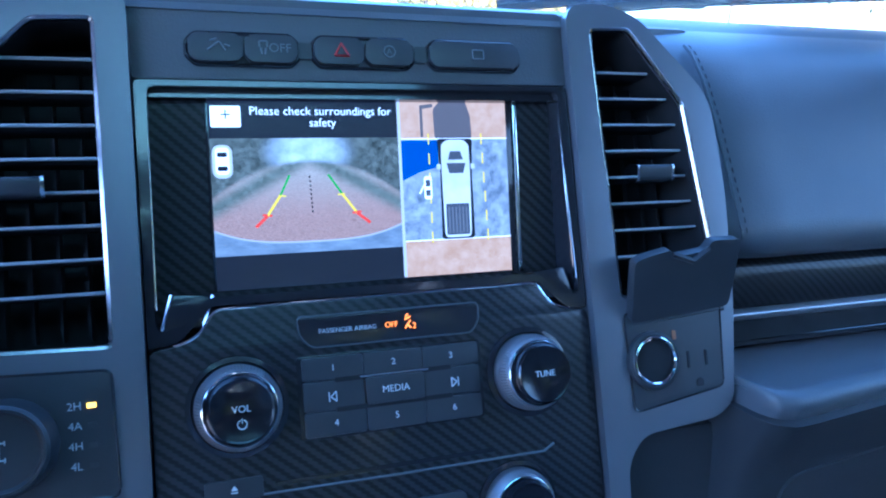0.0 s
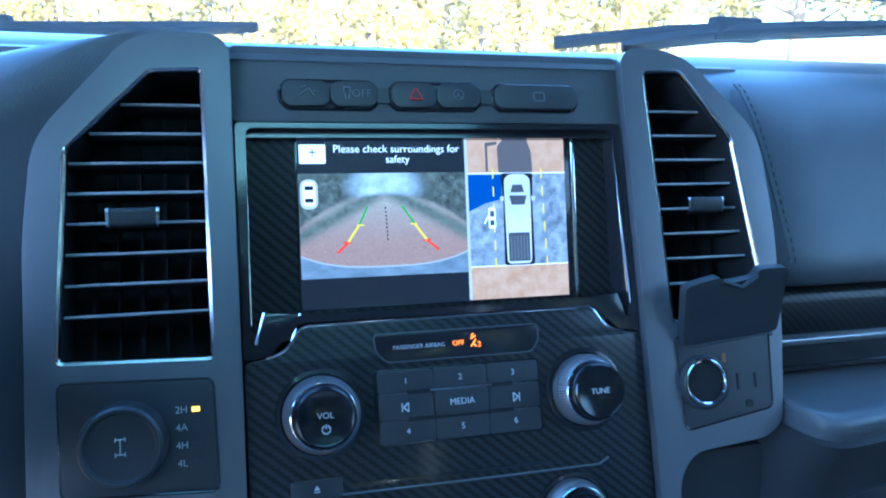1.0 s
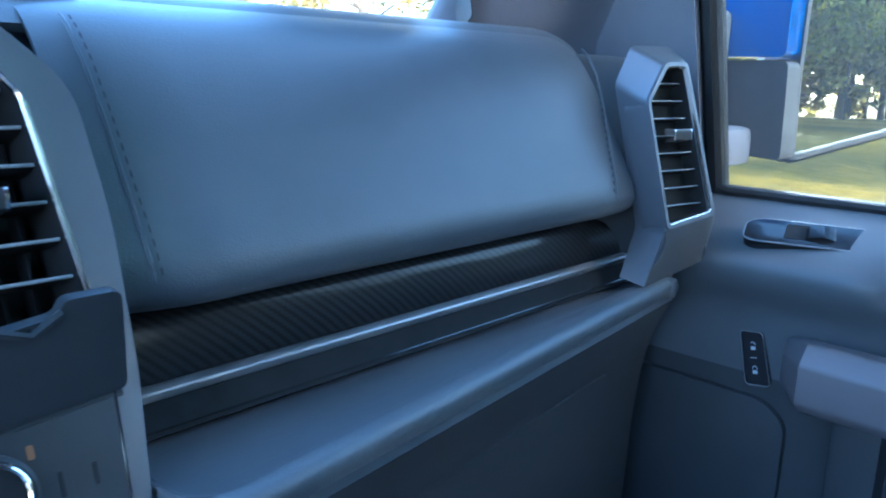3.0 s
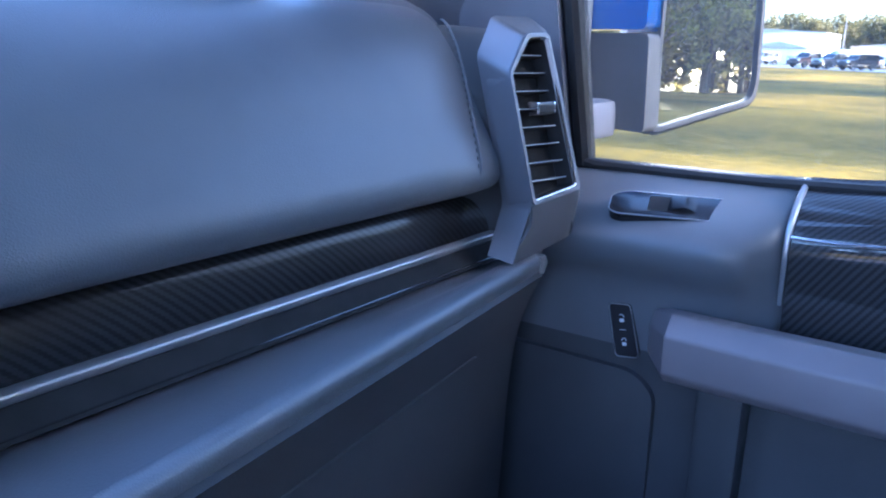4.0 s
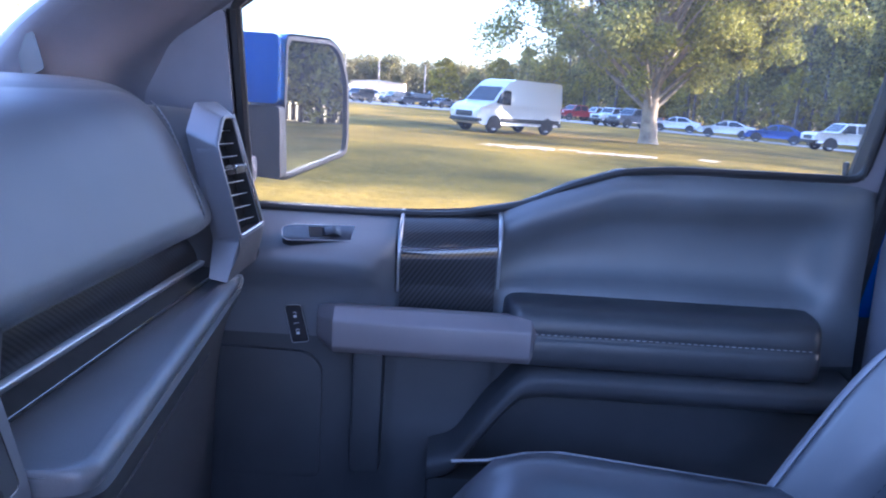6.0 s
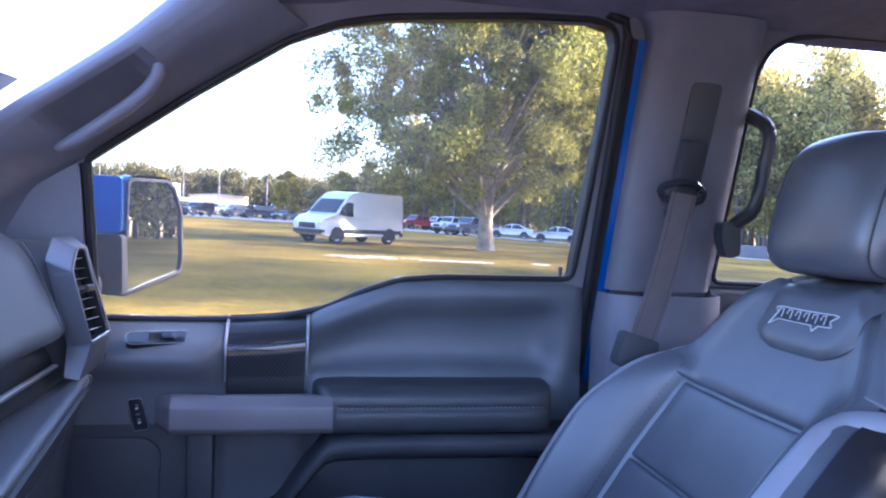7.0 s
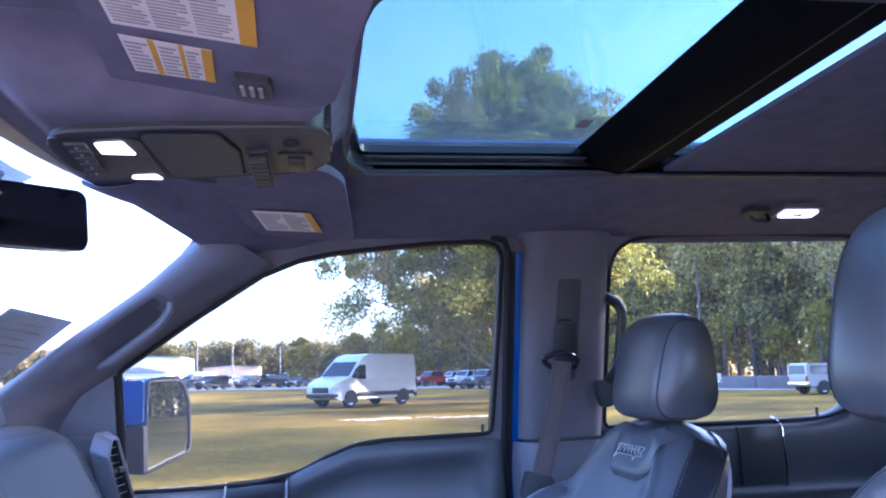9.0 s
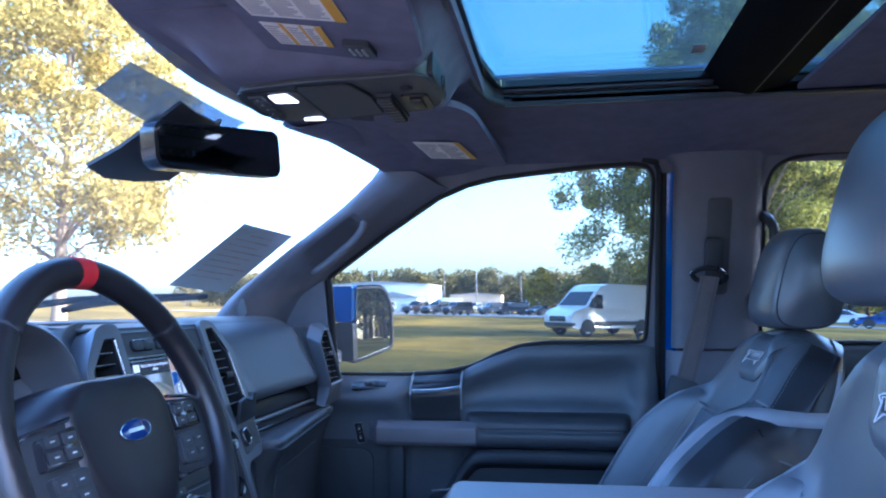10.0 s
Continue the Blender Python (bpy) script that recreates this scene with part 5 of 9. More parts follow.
panL = smooth_poly([(-0.2150, -0.1735), (-0.1390, -0.1765), (-0.1378, -0.2355), (-0.2140, -0.2310)], 0.004, 3)
panR = smooth_poly([(0.1435, -0.1740), (0.2140, -0.1720), (0.2110, -0.2240), (0.1455, -0.2330)], 0.004, 3)
vent("air_vent", "gunmetal framed dashboard air vent with horizontal slats", Q, podL_out, ventL_in, SV, (-0.177, -0.0870, 0.0118), "dashboard air vents")
vent("air_vent", "gunmetal framed dashboard air vent with horizontal slats", Q, podR_out, ventR_in, SV, (0.176, -0.0878, 0.0118), "dashboard air vents")

# drive selector panel below one vent
dm = thing("drive_selector", q3(-0.177, -0.205), "black four-wheel-drive selector panel with round knob", "control panel")
part("panel", slab(panL, 0.004, 0.0085, Q, (), 0.001), KEY, dm)
part("panel_edge", tube([q3(u, v, 0.008) for u, v in panL], 0.0008, 6, True), GLOSS, dm)
mk = Q @ Matrix.Translation((-0.1835, -0.2060, 0.008))
kn = part("knob", lathe([(0.0215, 0), (0.0212, 0.010), (0.0200, 0.0185), (0.0185, 0.0200), (0.0172, 0.0195)], 48, mk), KEY, dm, "ribbed black rotary knob")
part("cap", lathe([(0.0172, 0.0195), (0.0160, 0.0180), (0, 0.0180)], 48, mk), KEY, kn)
part("cap_ring", lathe([(0.0188, 0.0192), (0.0186, 0.0203), (0.0174, 0.0203), (0.0172, 0.0190)], 48, mk), KEY, kn)
part("icon", joined(*[tube([mk @ Vector((a, b, 0.0184)), mk @ Vector((c, d, 0.0184))], 0.00035, 4) for a, b, c, d in [[q_ * 0.75 for q_ in r_] for r_ in ((-0.0028, 0.0052, 0.0028, 0.0052), (0, 0.0052, 0, -0.0046), (-0.0028, -0.0046, 0.0028, -0.0046), (-0.0030, 0.0036, -0.0030, 0.0064), (0.0030, 0.0036, 0.0030, 0.0064), (-0.0030, -0.0062, -0.0030, -0.0032), (0.0030, -0.0062, 0.0030, -0.0032))]]), WHITE_PRINT, kn)
for i, tx in enumerate(("2H", "4A", "4H", "4L")):
    v = -0.1918 - i * 0.0092
    part("lettering", words(tx, 0.0052, Q @ Matrix.Translation((-0.1556, v, 0.0086))), WHITE_PRINT, dm)
    part("led", slab(rect(-0.1502, -0.1463, v - 0.0012, v + 0.0012), 0.0083, 0.0090, Q), AMBER2 if i == 0 else KEY, dm, "lit amber light" if i == 0 else "")

# power panel with open lid
pw = thing("power_outlet_panel", q3(0.178, -0.205), "black outlet panel with round socket and open lid", "outlet panel")
part("panel", slab(panR, 0.004, 0.0078, Q, (), 0.001), KEY, pw)
part("panel_edge", tube([q3(u, v, 0.0076) for u, v in panR], 0.0007, 6, True), GLOSS, pw)
ms = Q @ Matrix.Translation((0.1605, -0.2035, 0.007))
so = part("socket", lathe([(0.0178, 0), (0.0176, 0.0035), (0.0158, 0.0045), (0.0146, 0.004)], 40, ms), KEY, pw, "round power socket")
part("ring", lathe([(0.0149, 0.0038), (0.0147, 0.0052), (0.0138, 0.0056), (0.0128, 0.0048), (0.0126, 0.002)], 40, ms), CHROME, so, "chrome socket ring")
part("bore", lathe([(0.0132, 0.003), (0.0130, 0.0012), (0, 0.0012)], 32, ms), HOLLOW, so)
mo = Q @ Matrix.Translation((0.1935, -0.2075, 0.0078))
for a, b, c, d in ((-0.0072, 0.000, 0.0008, 0.0052), (0.0062, 0.000, 0.0008, 0.0046)):
    part("outlet_slot", slab(rect(a - c, a + c, b - d + 0.002, b + d + 0.002), 0.0, 0.0005, mo), RUBBER, pw)
part("outlet_slot", slab(smooth_poly([(-0.0026, -0.0150), (0.0026, -0.0150), (0.0026, -0.0112), (0, -0.0095), (-0.0026, -0.0112)], 0.001), 0.0, 0.0005, mo), RUBBER, pw)
part("icon", slab(smooth_poly(rect(0.1762, 0.1790, -0.1925, -0.1868), 0.001), 0.0076, 0.0082, Q), ICON_AMBER, pw)
LID = [(0.147, -0.1815, 0.006), (0.219, -0.1760, 0.006)]
a, b = q3(*LID[0]), q3(*LID[1])
c, d = Vector((0.1455, -0.0745, 1.2835)), Vector((0.2215, -0.0670, 1.2815))
lu = (b - a).normalized()
lv = ((c + d) / 2 - (a + b) / 2)
ln_ = lv.length
lv = (lv - lu * lv.dot(lu)).normalized()
lm = axes(a, lu, lv, lu.cross(lv))
W_, H_ = (b - a).length, ln_
lid = part("lid", slab(smooth_poly([(0.000, 0.003), (W_, 0.003), (W_ + 0.001, H_ * 0.98), (W_ - 0.008, H_), (W_ * 0.70, H_ + 0.001), (W_ * 0.66, H_ - 0.005), (W_ * 0.34, H_ - 0.006), (W_ * 0.30, H_ - 0.001), (0.006, H_ - 0.003), (-0.003, H_ * 0.9)], 0.004, 3), -0.003, 0.003, lm, (), 0.0012), KEY, pw, "open black flap lid")
part("hinge", tube([a + lu * 0.002, b - lu * 0.002], 0.0022, 8), KEY, lid)
part("grip_lip", tube([lm @ Vector((W_ * 0.32, H_ - 0.004, 0.003)), lm @ Vector((W_ * 0.5, H_ - 0.009, 0.006)), lm @ Vector((W_ * 0.68, H_ - 0.004, 0.003))], 0.002, 6), KEY, lid)

# side vent at the end of the dashboard
EU = Vector((0.98, -0.2, 0)).normalized()
EV = Vector((0, 0.26, 0.966))
EV = (EV - EU * EV.dot(EU)).normalized()
EM = axes((0.688, -0.047, 1.33), EU, EV, EU.cross(EV))
RIDGE = [(-0.0120, 0.0230), (0.0165, 0.0560), (0.0455, 0.0575), (0.0585, -0.0790), (-0.0065, -0.0870)]
sv_ = vent("side_air_vent", "gunmetal framed air vent at the dashboard's end", EM, RIDGE,
     [(-0.0085, 0.022), (0.019, 0.0525), (0.043, 0.054), (0.0545, -0.0755), (-0.0035, -0.083)], [0.040 - 0.0152 * i for i in range(8)], (0.024, -0.006, 0.010), "dashboard air vents", 0.022, 0.006, 0.0013, 0.006)
# sloping flanks of the frame, with a foot below
R5 = [EM @ Vector((u, v, 0.003)) for u, v in RIDGE]
shl, tle, ttr, tri_, bri, wai, ftl, ftr = [EM @ Vector(p) for p in ((-0.010, 0.046, -0.030), (0.004, 0.0770, -0.019), (0.047, 0.0765, -0.014), (0.058, 0.062, -0.006), (0.068, -0.084, -0.006), (-0.004, -0.080, -0.031), (-0.032, -0.122, -0.031), (-0.015, -0.133, -0.020))]
cbl, cbr = EM @ Vector((-0.004, -0.134, -0.026)), EM @ Vector((0.064, -0.120, -0.020))
bm = bmesh.new()
for q in ((R5[0], R5[1], tle, shl), (R5[1], R5[2], ttr, tle), (R5[2], tri_, ttr), (R5[2], R5[3], bri, tri_), (R5[4], R5[0], shl, wai), (R5[4], wai, ftl, ftr)):
    bm.faces.new([bm.verts.new(p) for p in q])
bmesh.ops.remove_doubles(bm, verts=bm.verts, dist=0.0002)
bmesh.ops.recalc_face_normals(bm, faces=bm.faces)
bmesh.ops.bevel(bm, geom=[e for e in bm.edges if len(e.link_faces) == 2], offset=0.004, segments=3, profile=0.5, affect="EDGES", clamp_overlap=True)
bmesh.ops.solidify(bm, geom=bm.faces[:], thickness=0.003)
part("flank", bm, GREY, sv_, "faceted gunmetal flank", 30)
chin = [[R5[4], R5[4].lerp(R5[3], 0.5), R5[3], bri], [R5[4].lerp(ftr, 0.25) + EM.to_3x3() @ Vector((0.004, -0.004, 0.001)), R5[4].lerp(R5[3], 0.5).lerp(cbl.lerp(cbr, 0.5), 0.2) + EM.to_3x3() @ Vector((0, 0, 0.002)), R5[3].lerp(cbr, 0.2) + EM.to_3x3() @ Vector((0, 0, 0.001)), bri.lerp(cbr, 0.25)],
        [R5[4].lerp(ftr, 0.75), R5[4].lerp(R5[3], 0.5).lerp(cbl.lerp(cbr, 0.5), 0.75), R5[3].lerp(cbr, 0.75), bri.lerp(cbr, 0.8)], [ftr, cbl.lerp(cbr, 0.5), cbr, cbr + EM.to_3x3() @ Vector((0.004, 0, -0.01))]]
part("chin", skin(fine_rows(chin, 12, 12), thick=0.003), SOFT, sv_, "dark lower face below the slats", 60)
rows = []
for k, (dv, n) in enumerate(((0.088, -0.06), (0.078, -0.03), (0.03, 0.0), (-0.02, 0.0), (-0.055, -0.004), (-0.08, -0.03), (-0.14, -0.045))):
    rows.append([EM @ Vector((-0.050, dv, n - 0.055)), EM @ Vector((-0.025, dv, n - 0.043)), EM @ Vector((0.0, dv, n - 0.034)), EM @ Vector((0.035, dv - 0.004, n - 0.024)), EM @ Vector((0.066, dv - 0.01, n - 0.016)), EM @ Vector((0.080, dv - 0.012, n - 0.04)), EM @ Vector((0.085, dv - 0.012, n - 0.10))])
part("end_cap", skin(fine_rows(rows, 20, 20), thick=0.004), SOFT, dash, "dark dashboard end cap")

# ---- passenger door ----
door = thing("door_panel", (0.82, -0.45, 0.9), "black passenger door lining with grey pull handle", "door")
SEC = {
    0.03: [(0.853, 1.262), (0.835, 1.257), (0.80, 1.240), (0.775, 1.226), (0.760, 1.214), (0.757, 1.203), (0.763, 1.188), (0.780, 1.168), (0.787, 1.140), (0.788, 1.10), (0.788, 1.05), (0.786, 1.0), (0.784, 0.95), (0.782, 0.80)],
    -0.215: [(0.853, 1.263), (0.836, 1.258), (0.80, 1.241), (0.775, 1.228), (0.760, 1.216), (0.757, 1.205), (0.763, 1.190), (0.780, 1.168), (0.788, 1.140), (0.790, 1.10), (0.790, 1.05), (0.788, 1.0), (0.786, 0.95), (0.784, 0.80)],
    -0.238: [(0.853, 1.264), (0.840, 1.260), (0.81, 1.245), (0.792, 1.232), (0.784, 1.220), (0.785, 1.208), (0.790, 1.192), (0.796, 1.168), (0.80, 1.140), (0.802, 1.10), (0.80, 1.05), (0.795, 1.0), (0.79, 0.95), (0.786, 0.80)],
    -0.252: [(0.853, 1.265), (0.848, 1.260), (0.838, 1.250), (0.828, 1.240), (0.822, 1.225), (0.818, 1.210), (0.815, 1.192), (0.812, 1.168), (0.812, 1.140), (0.812, 1.10), (0.806, 1.05), (0.80, 1.0), (0.79, 0.95), (0.786, 0.80)],
    -0.372: [(0.853, 1.277), (0.846, 1.274), (0.838, 1.262), (0.828, 1.248), (0.822, 1.232), (0.818, 1.215), (0.815, 1.195), (0.812, 1.170), (0.812, 1.140), (0.812, 1.10), (0.806, 1.05), (0.80, 1.0), (0.79, 0.95), (0.786, 0.80)],
    -0.388: [(0.853, 1.281), (0.838, 1.282), (0.815, 1.270), (0.808, 1.258), (0.812, 1.245), (0.820, 1.230), (0.824, 1.212), (0.820, 1.190), (0.808, 1.170), (0.80, 1.10), (0.796, 1.05), (0.79, 1.0), (0.788, 0.95), (0.786, 0.80)],
    -0.45: [(0.853, 1.310), (0.836, 1.312), (0.812, 1.300), (0.804, 1.283), (0.814, 1.266), (0.830, 1.248), (0.836, 1.225), (0.830, 1.198), (0.812, 1.174), (0.80, 1.10), (0.794, 1.05), (0.79, 1.0), (0.788, 0.95), (0.786, 0.80)],
    -0.53: [(0.853, 1.341), (0.836, 1.343), (0.812, 1.333), (0.803, 1.314), (0.812, 1.292), (0.832, 1.270), (0.838, 1.240), (0.832, 1.202), (0.812, 1.176), (0.80, 1.10), (0.794, 1.05), (0.79, 1.0), (0.788, 0.95), (0.786, 0.80)],
    -0.66: [(0.853, 1.346), (0.836, 1.348), (0.812, 1.338), (0.803, 1.318), (0.812, 1.296), (0.834, 1.272), (0.840, 1.240), (0.834, 1.202), (0.812, 1.174), (0.80, 1.10), (0.794, 1.05), (0.79, 1.0), (0.788, 0.95), (0.786, 0.80)],
    -0.79: [(0.853, 1.347), (0.836, 1.349), (0.812, 1.339), (0.803, 1.320), (0.812, 1.300), (0.832, 1.276), (0.838, 1.240), (0.832, 1.200), (0.812, 1.170), (0.80, 1.10), (0.794, 1.05), (0.79, 1.0), (0.788, 0.95), (0.786, 0.80)],
    -0.825: [(0.853, 1.348), (0.838, 1.349), (0.815, 1.340), (0.808, 1.320), (0.807, 1.298), (0.808, 1.276), (0.808, 1.240), (0.808, 1.200), (0.806, 1.170), (0.80, 1.10), (0.794, 1.05), (0.79, 1.0), (0.788, 0.95), (0.786, 0.80)],
    -0.862: [(0.853, 1.348), (0.842, 1.348), (0.822, 1.338), (0.816, 1.320), (0.815, 1.298), (0.815, 1.276), (0.815, 1.240), (0.815, 1.200), (0.812, 1.170), (0.806, 1.10), (0.80, 1.05), (0.796, 1.0), (0.794, 0.95), (0.79, 0.80)],
    -0.872: [(0.853, 1.346), (0.848, 1.344), (0.842, 1.334), (0.84, 1.318), (0.84, 1.298), (0.84, 1.276), (0.84, 1.240), (0.84, 1.200), (0.84, 1.170), (0.84, 1.10), (0.84, 1.05), (0.84, 1.0), (0.84, 0.95), (0.84, 0.80)],
}
rows = []
keys = sorted(SEC, reverse=True)
for k0, k1 in zip(keys, keys[1:]):
    n = max(2, int((k0 - k1) / 0.022))
    for i in range(n):
        t = i / n
        rows.append([(a[0] + (b[0] - a[0]) * t, k0 + (k1 - k0) * t, a[1] + (b[1] - a[1]) * t) for a, b in zip(SEC[k0], SEC[k1])])
rows.append([(a[0], keys[-1], a[1]) for a in SEC[keys[-1]]])
part("lining", skin([bend(r[:10], 3) for r in rows], thick=0.004), DASH, door, "grained black upper door lining", 60)
# the lower half takes the darker colour to show the shade there
part("lower_lining", skin([bend(r[9:], 3) for r in rows], thick=0.004), HARD, door, "hard black lower door lining, darkened for shade", 60)

# window switch on the ledge
SWM = axes((0.7955, -0.158, 1.2375), (0.25, -0.968, 0.0), (0.86, 0.22, 0.46), (-0.46, -0.09, 0.88))
sw = part("window_switch", slab(smooth_poly([(-0.064, -0.012), (-0.056, -0.017), (0.038, -0.017), (0.048, -0.008), (0.048, 0.004), (0.038, 0.015), (-0.050, 0.017), (-0.064, 0.010)], 0.006, 3), -0.006, 0.004, SWM, (), 0.0015), CAPM, door, "gloss black window switch plate")
part("switch_well", slab(smooth_poly(rect(-0.030, -0.002, -0.010, 0.011), 0.002), 0.0035, 0.0044, SWM), HOLLOW, sw)
part("switch_paddle", slab(smooth_poly([(-0.012, 0.0), (0.012, 0.0), (0.013, 0.003), (0.004, 0.0065), (-0.009, 0.0035)], 0.0015, 3), -0.008, 0.009, SWM @ Matrix.Translation((-0.002, 0.0, 0.003)) @ axes((0, 0, 0), (1, 0, 0), (0, 0, 1), (0, -1, 0)), (), 0.001), CAPM, sw, "window paddle")
part("switch_rim", tube([SWM @ Vector((u, v, 0.0036)) for u, v in smooth_poly([(-0.064, -0.012), (-0.056, -0.017), (0.038, -0.017), (0.048, -0.008), (0.048, 0.004), (0.038, 0.015), (-0.050, 0.017), (-0.064, 0.010)], 0.006, 3)], 0.0006, 5, True), KNURL, sw)

# lock keys
LKM = axes((0.7865, -0.116, 1.118), (0.0, -0.98, 0.2), (0.02, 0.2, 0.98), (-1, 0, 0.02))
lk = part("lock_switch", slab(smooth_poly([(-0.010, -0.026), (0.013, -0.027), (0.010, 0.024), (-0.011, 0.026)], 0.004, 3), -0.003, 0.003, LKM, (), 0.001), GLOSS, door, "lock keys with white padlock signs")
part("lock_rim", tube([LKM @ Vector((u, v, 0.003)) for u, v in smooth_poly([(-0.010, -0.026), (0.013, -0.027), (0.010, 0.024), (-0.011, 0.026)], 0.004, 3)], 0.0005, 5, True), KNURL, lk)
for v in (0.011, -0.012):
    part("icon", slab(smooth_poly(rect(-0.0019, 0.0023, v - 0.0034, v - 0.0002), 0.0005), 0.003, 0.0035, LKM), WHITE_PRINT, lk)
    part("icon", tube([LKM @ Vector((0.0003 + 0.0022 * math.cos(a), v + 0.001 + 0.003 * math.sin(a), 0.0033)) for a in [math.pi * i / 8 * (0.75 if v > 0 else 1) for i in range(9)]], 0.00035, 4), WHITE_PRINT, lk)
part("lock_bar", tube([LKM @ Vector((-0.003, 0.0, 0.0032)), LKM @ Vector((0.003, 0.0, 0.0032))], 0.0003, 4), WHITE_PRINT, lk)

# carbon trim behind the pull handle, between two bright edges
CF = [(0.8535, 1.268), (0.850, 1.2655), (0.838, 1.259), (0.820, 1.250), (0.806, 1.238), (0.799, 1.226), (0.796, 1.212), (0.797, 1.190), (0.799, 1.165), (0.801, 1.130), (0.803, 1.10)]
rows = []
for i in range(9):
    y = -0.249 - i * (0.126 / 8)
    dz = 0.002 + 0.011 * (i / 8) ** 1.5
    rows.append([(x, y, z + dz * (1 if z > 1.2 else max(0.0, (z - 1.1) / 0.1))) for x, z in CF])
part("carbon_panel", skin([bend(r, 4) for r in rows], thick=0.003), CARBON_G, door, "glossy carbon weave curved trim")
for y, dz in ((-0.2465, 0.002), (-0.3785, 0.0135)):
    part("bright_edge", tube(bend([(x - 0.002, y, z + dz) for x, z in CF[1:9]], 4), [0.0030 - 0.0012 * max(0, (i - 14) / 14) for i in range(29)], 8), KNURL, door, "bright metal edge")
part("bright_line", tube([(0.7965, -0.2465 - i * 0.0132, 1.2245 + 0.002 + 0.011 * (i / 10) ** 1.5 - 0.002 * math.sin(i / 10 * math.pi)) for i in range(11)], 0.0018, 6), CHROME, door, "bright inlay line")

# pull handle
HP = [(0.000, 0.0), (0.012, 0.010), (0.034, 0.012), (0.050, -0.004), (0.050, -0.038), (0.041, -0.048), (0.010, -0.048), (0.0, -0.040)]
rows = []
for y, sc, dx in ((-0.146, 0.72, 0.022), (-0.148, 0.74, 0.020), (-0.172, 1.0, 0.0), (-0.175, 1.0, 0.0), (-0.25, 1.0, -0.002), (-0.33, 1.0, -0.002), (-0.418, 1.0, 0.0), (-0.421, 1.0, 0.0), (-0.433, 0.84, 0.008)):
    rows.append([(0.784 - a * sc + dx, y, 1.120 + (1.1435 - 1.120 + b) * sc) for a, b in smooth_poly(HP, 0.0025, 2)])
part("pull_handle", skin(rows, closed=True, cap=True), HANDLE, door, "gunmetal grey pull handle", 28)
part("handle_post", box(0.765, 0.80, -0.235, -0.195, 0.92, 1.10, 0.006), HARD, door)

# armrest with stitched edge
AR = [(0.835, 1.172), (0.805, 1.173), (0.775, 1.171), (0.757, 1.166), (0.748, 1.156), (0.7445, 1.142), (0.7450, 1.1335), (0.7415, 1.126), (0.7405, 1.112), (0.743, 1.099), (0.752, 1.092), (0.780, 1.088), (0.815, 1.086)]
rows = []
for y, k in ((-0.388, 0.30), (-0.392, 0.70), (-0.402, 0.93), (-0.425, 1.0), (-0.50, 1.0), (-0.60, 1.0), (-0.70, 1.0), (-0.765, 1.0), (-0.786, 0.95), (-0.795, 0.75), (-0.798, 0.35)):
    rows.append([(0.835 - (0.835 - x) * k, y, z + (1.13 - z) * (1 - k) * 0.4) for x, z in AR])
part("armrest", skin(fine_rows(rows, 48, 48), thick=0.003), KEY, door, "padded black armrest", 60)
part("stitching", stitches([(0.7425, -0.410 - i * 0.0248, 1.1365) for i in range(16)], 0.005, 0.003, 0.0008), THREAD, door, "pale stitching")

# lower ledge, pocket rim and diagonal brace
rows = []
for y, z in ((-0.30, 0.955), (-0.335, 0.970), (-0.37, 1.02), (-0.405, 1.065), (-0.43, 1.080), (-0.50, 1.083), (-0.65, 1.083), (-0.80, 1.083), (-0.84, 1.083)):
    rows.append([(0.80, y, z + 0.012), (0.765, y, z + 0.008), (0.742, y, z), (0.738, y, z - 0.012), (0.745, y, z - 0.028), (0.785, y, z - 0.045)])
part("lower_ledge", skin(fine_rows(rows, 40, 14), thick=0.004), HARD, door, "raised lower door moulding")
part("map_pocket", box(0.748, 0.80, -0.80, -0.30, 0.80, 0.93, 0.01), HARD, door)
PK = smooth_poly([(0.03, 1.082), (-0.13, 1.080), (-0.152, 1.062), (-0.152, 0.90), (0.03, 0.90)], 0.014, 4)
part("speaker_cover", slab(PK, 0.0, 0.008, axes((0.788, 0, 0), (0, 1, 0), (0, 0, 1), (-1, 0, 0)), (), 0.003), HARD, door, "dark speaker cover")
part("lock_pin", lathe([(0.0045, 0.0), (0.0045, 0.006), (0.0032, 0.010), (0.0042, 0.022), (0.0035, 0.026), (0, 0.027)], 12, Matrix.Translation((0.828, -0.822, 1.344))), KEY, door, "black lock pin")
part("latch", box(0.835, 0.852, -0.876, -0.868, 1.235, 1.262, 0.003), CHROME, door, "metal door latch")

# rear door lining
rd = thing("rear_door_panel", (0.82, -1.4, 0.9), "black rear door lining below the tinted window", "door")
rows = []
for y, dz in ((-1.105, 0.0), (-1.30, 0.0), (-1.55, -0.002), (-1.66, 0.0), (-1.74, 0.02), (-1.80, 0.07), (-1.86, 0.10), (-2.14, 0.10)):
    rows.append([(0.853, y, 1.346 + dz), (0.836, y, 1.349 + dz), (0.81, y, 1.338 + dz), (0.80, y, 1.318 + dz * 0.6), (0.804, y, 1.26), (0.812, y, 1.20), (0.80, y, 1.17), (0.75, y, 1.16), (0.74, y, 1.14), (0.75, y, 1.10), (0.79, y, 1.0), (0.79, y, 0.80)])
part("lining", skin([bend(r, 3) for r in fine_rows(rows, 24, 11)], thick=0.004), KEY, rd)
part("bright_edge", tube(bend([(0.836, -1.553, 1.352), (0.806, -1.556, 1.338), (0.797, -1.558, 1.30), (0.800, -1.56, 1.24), (0.806, -1.56, 1.19)], 5), 0.003, 6), CHROME, rd, "bright metal edge")
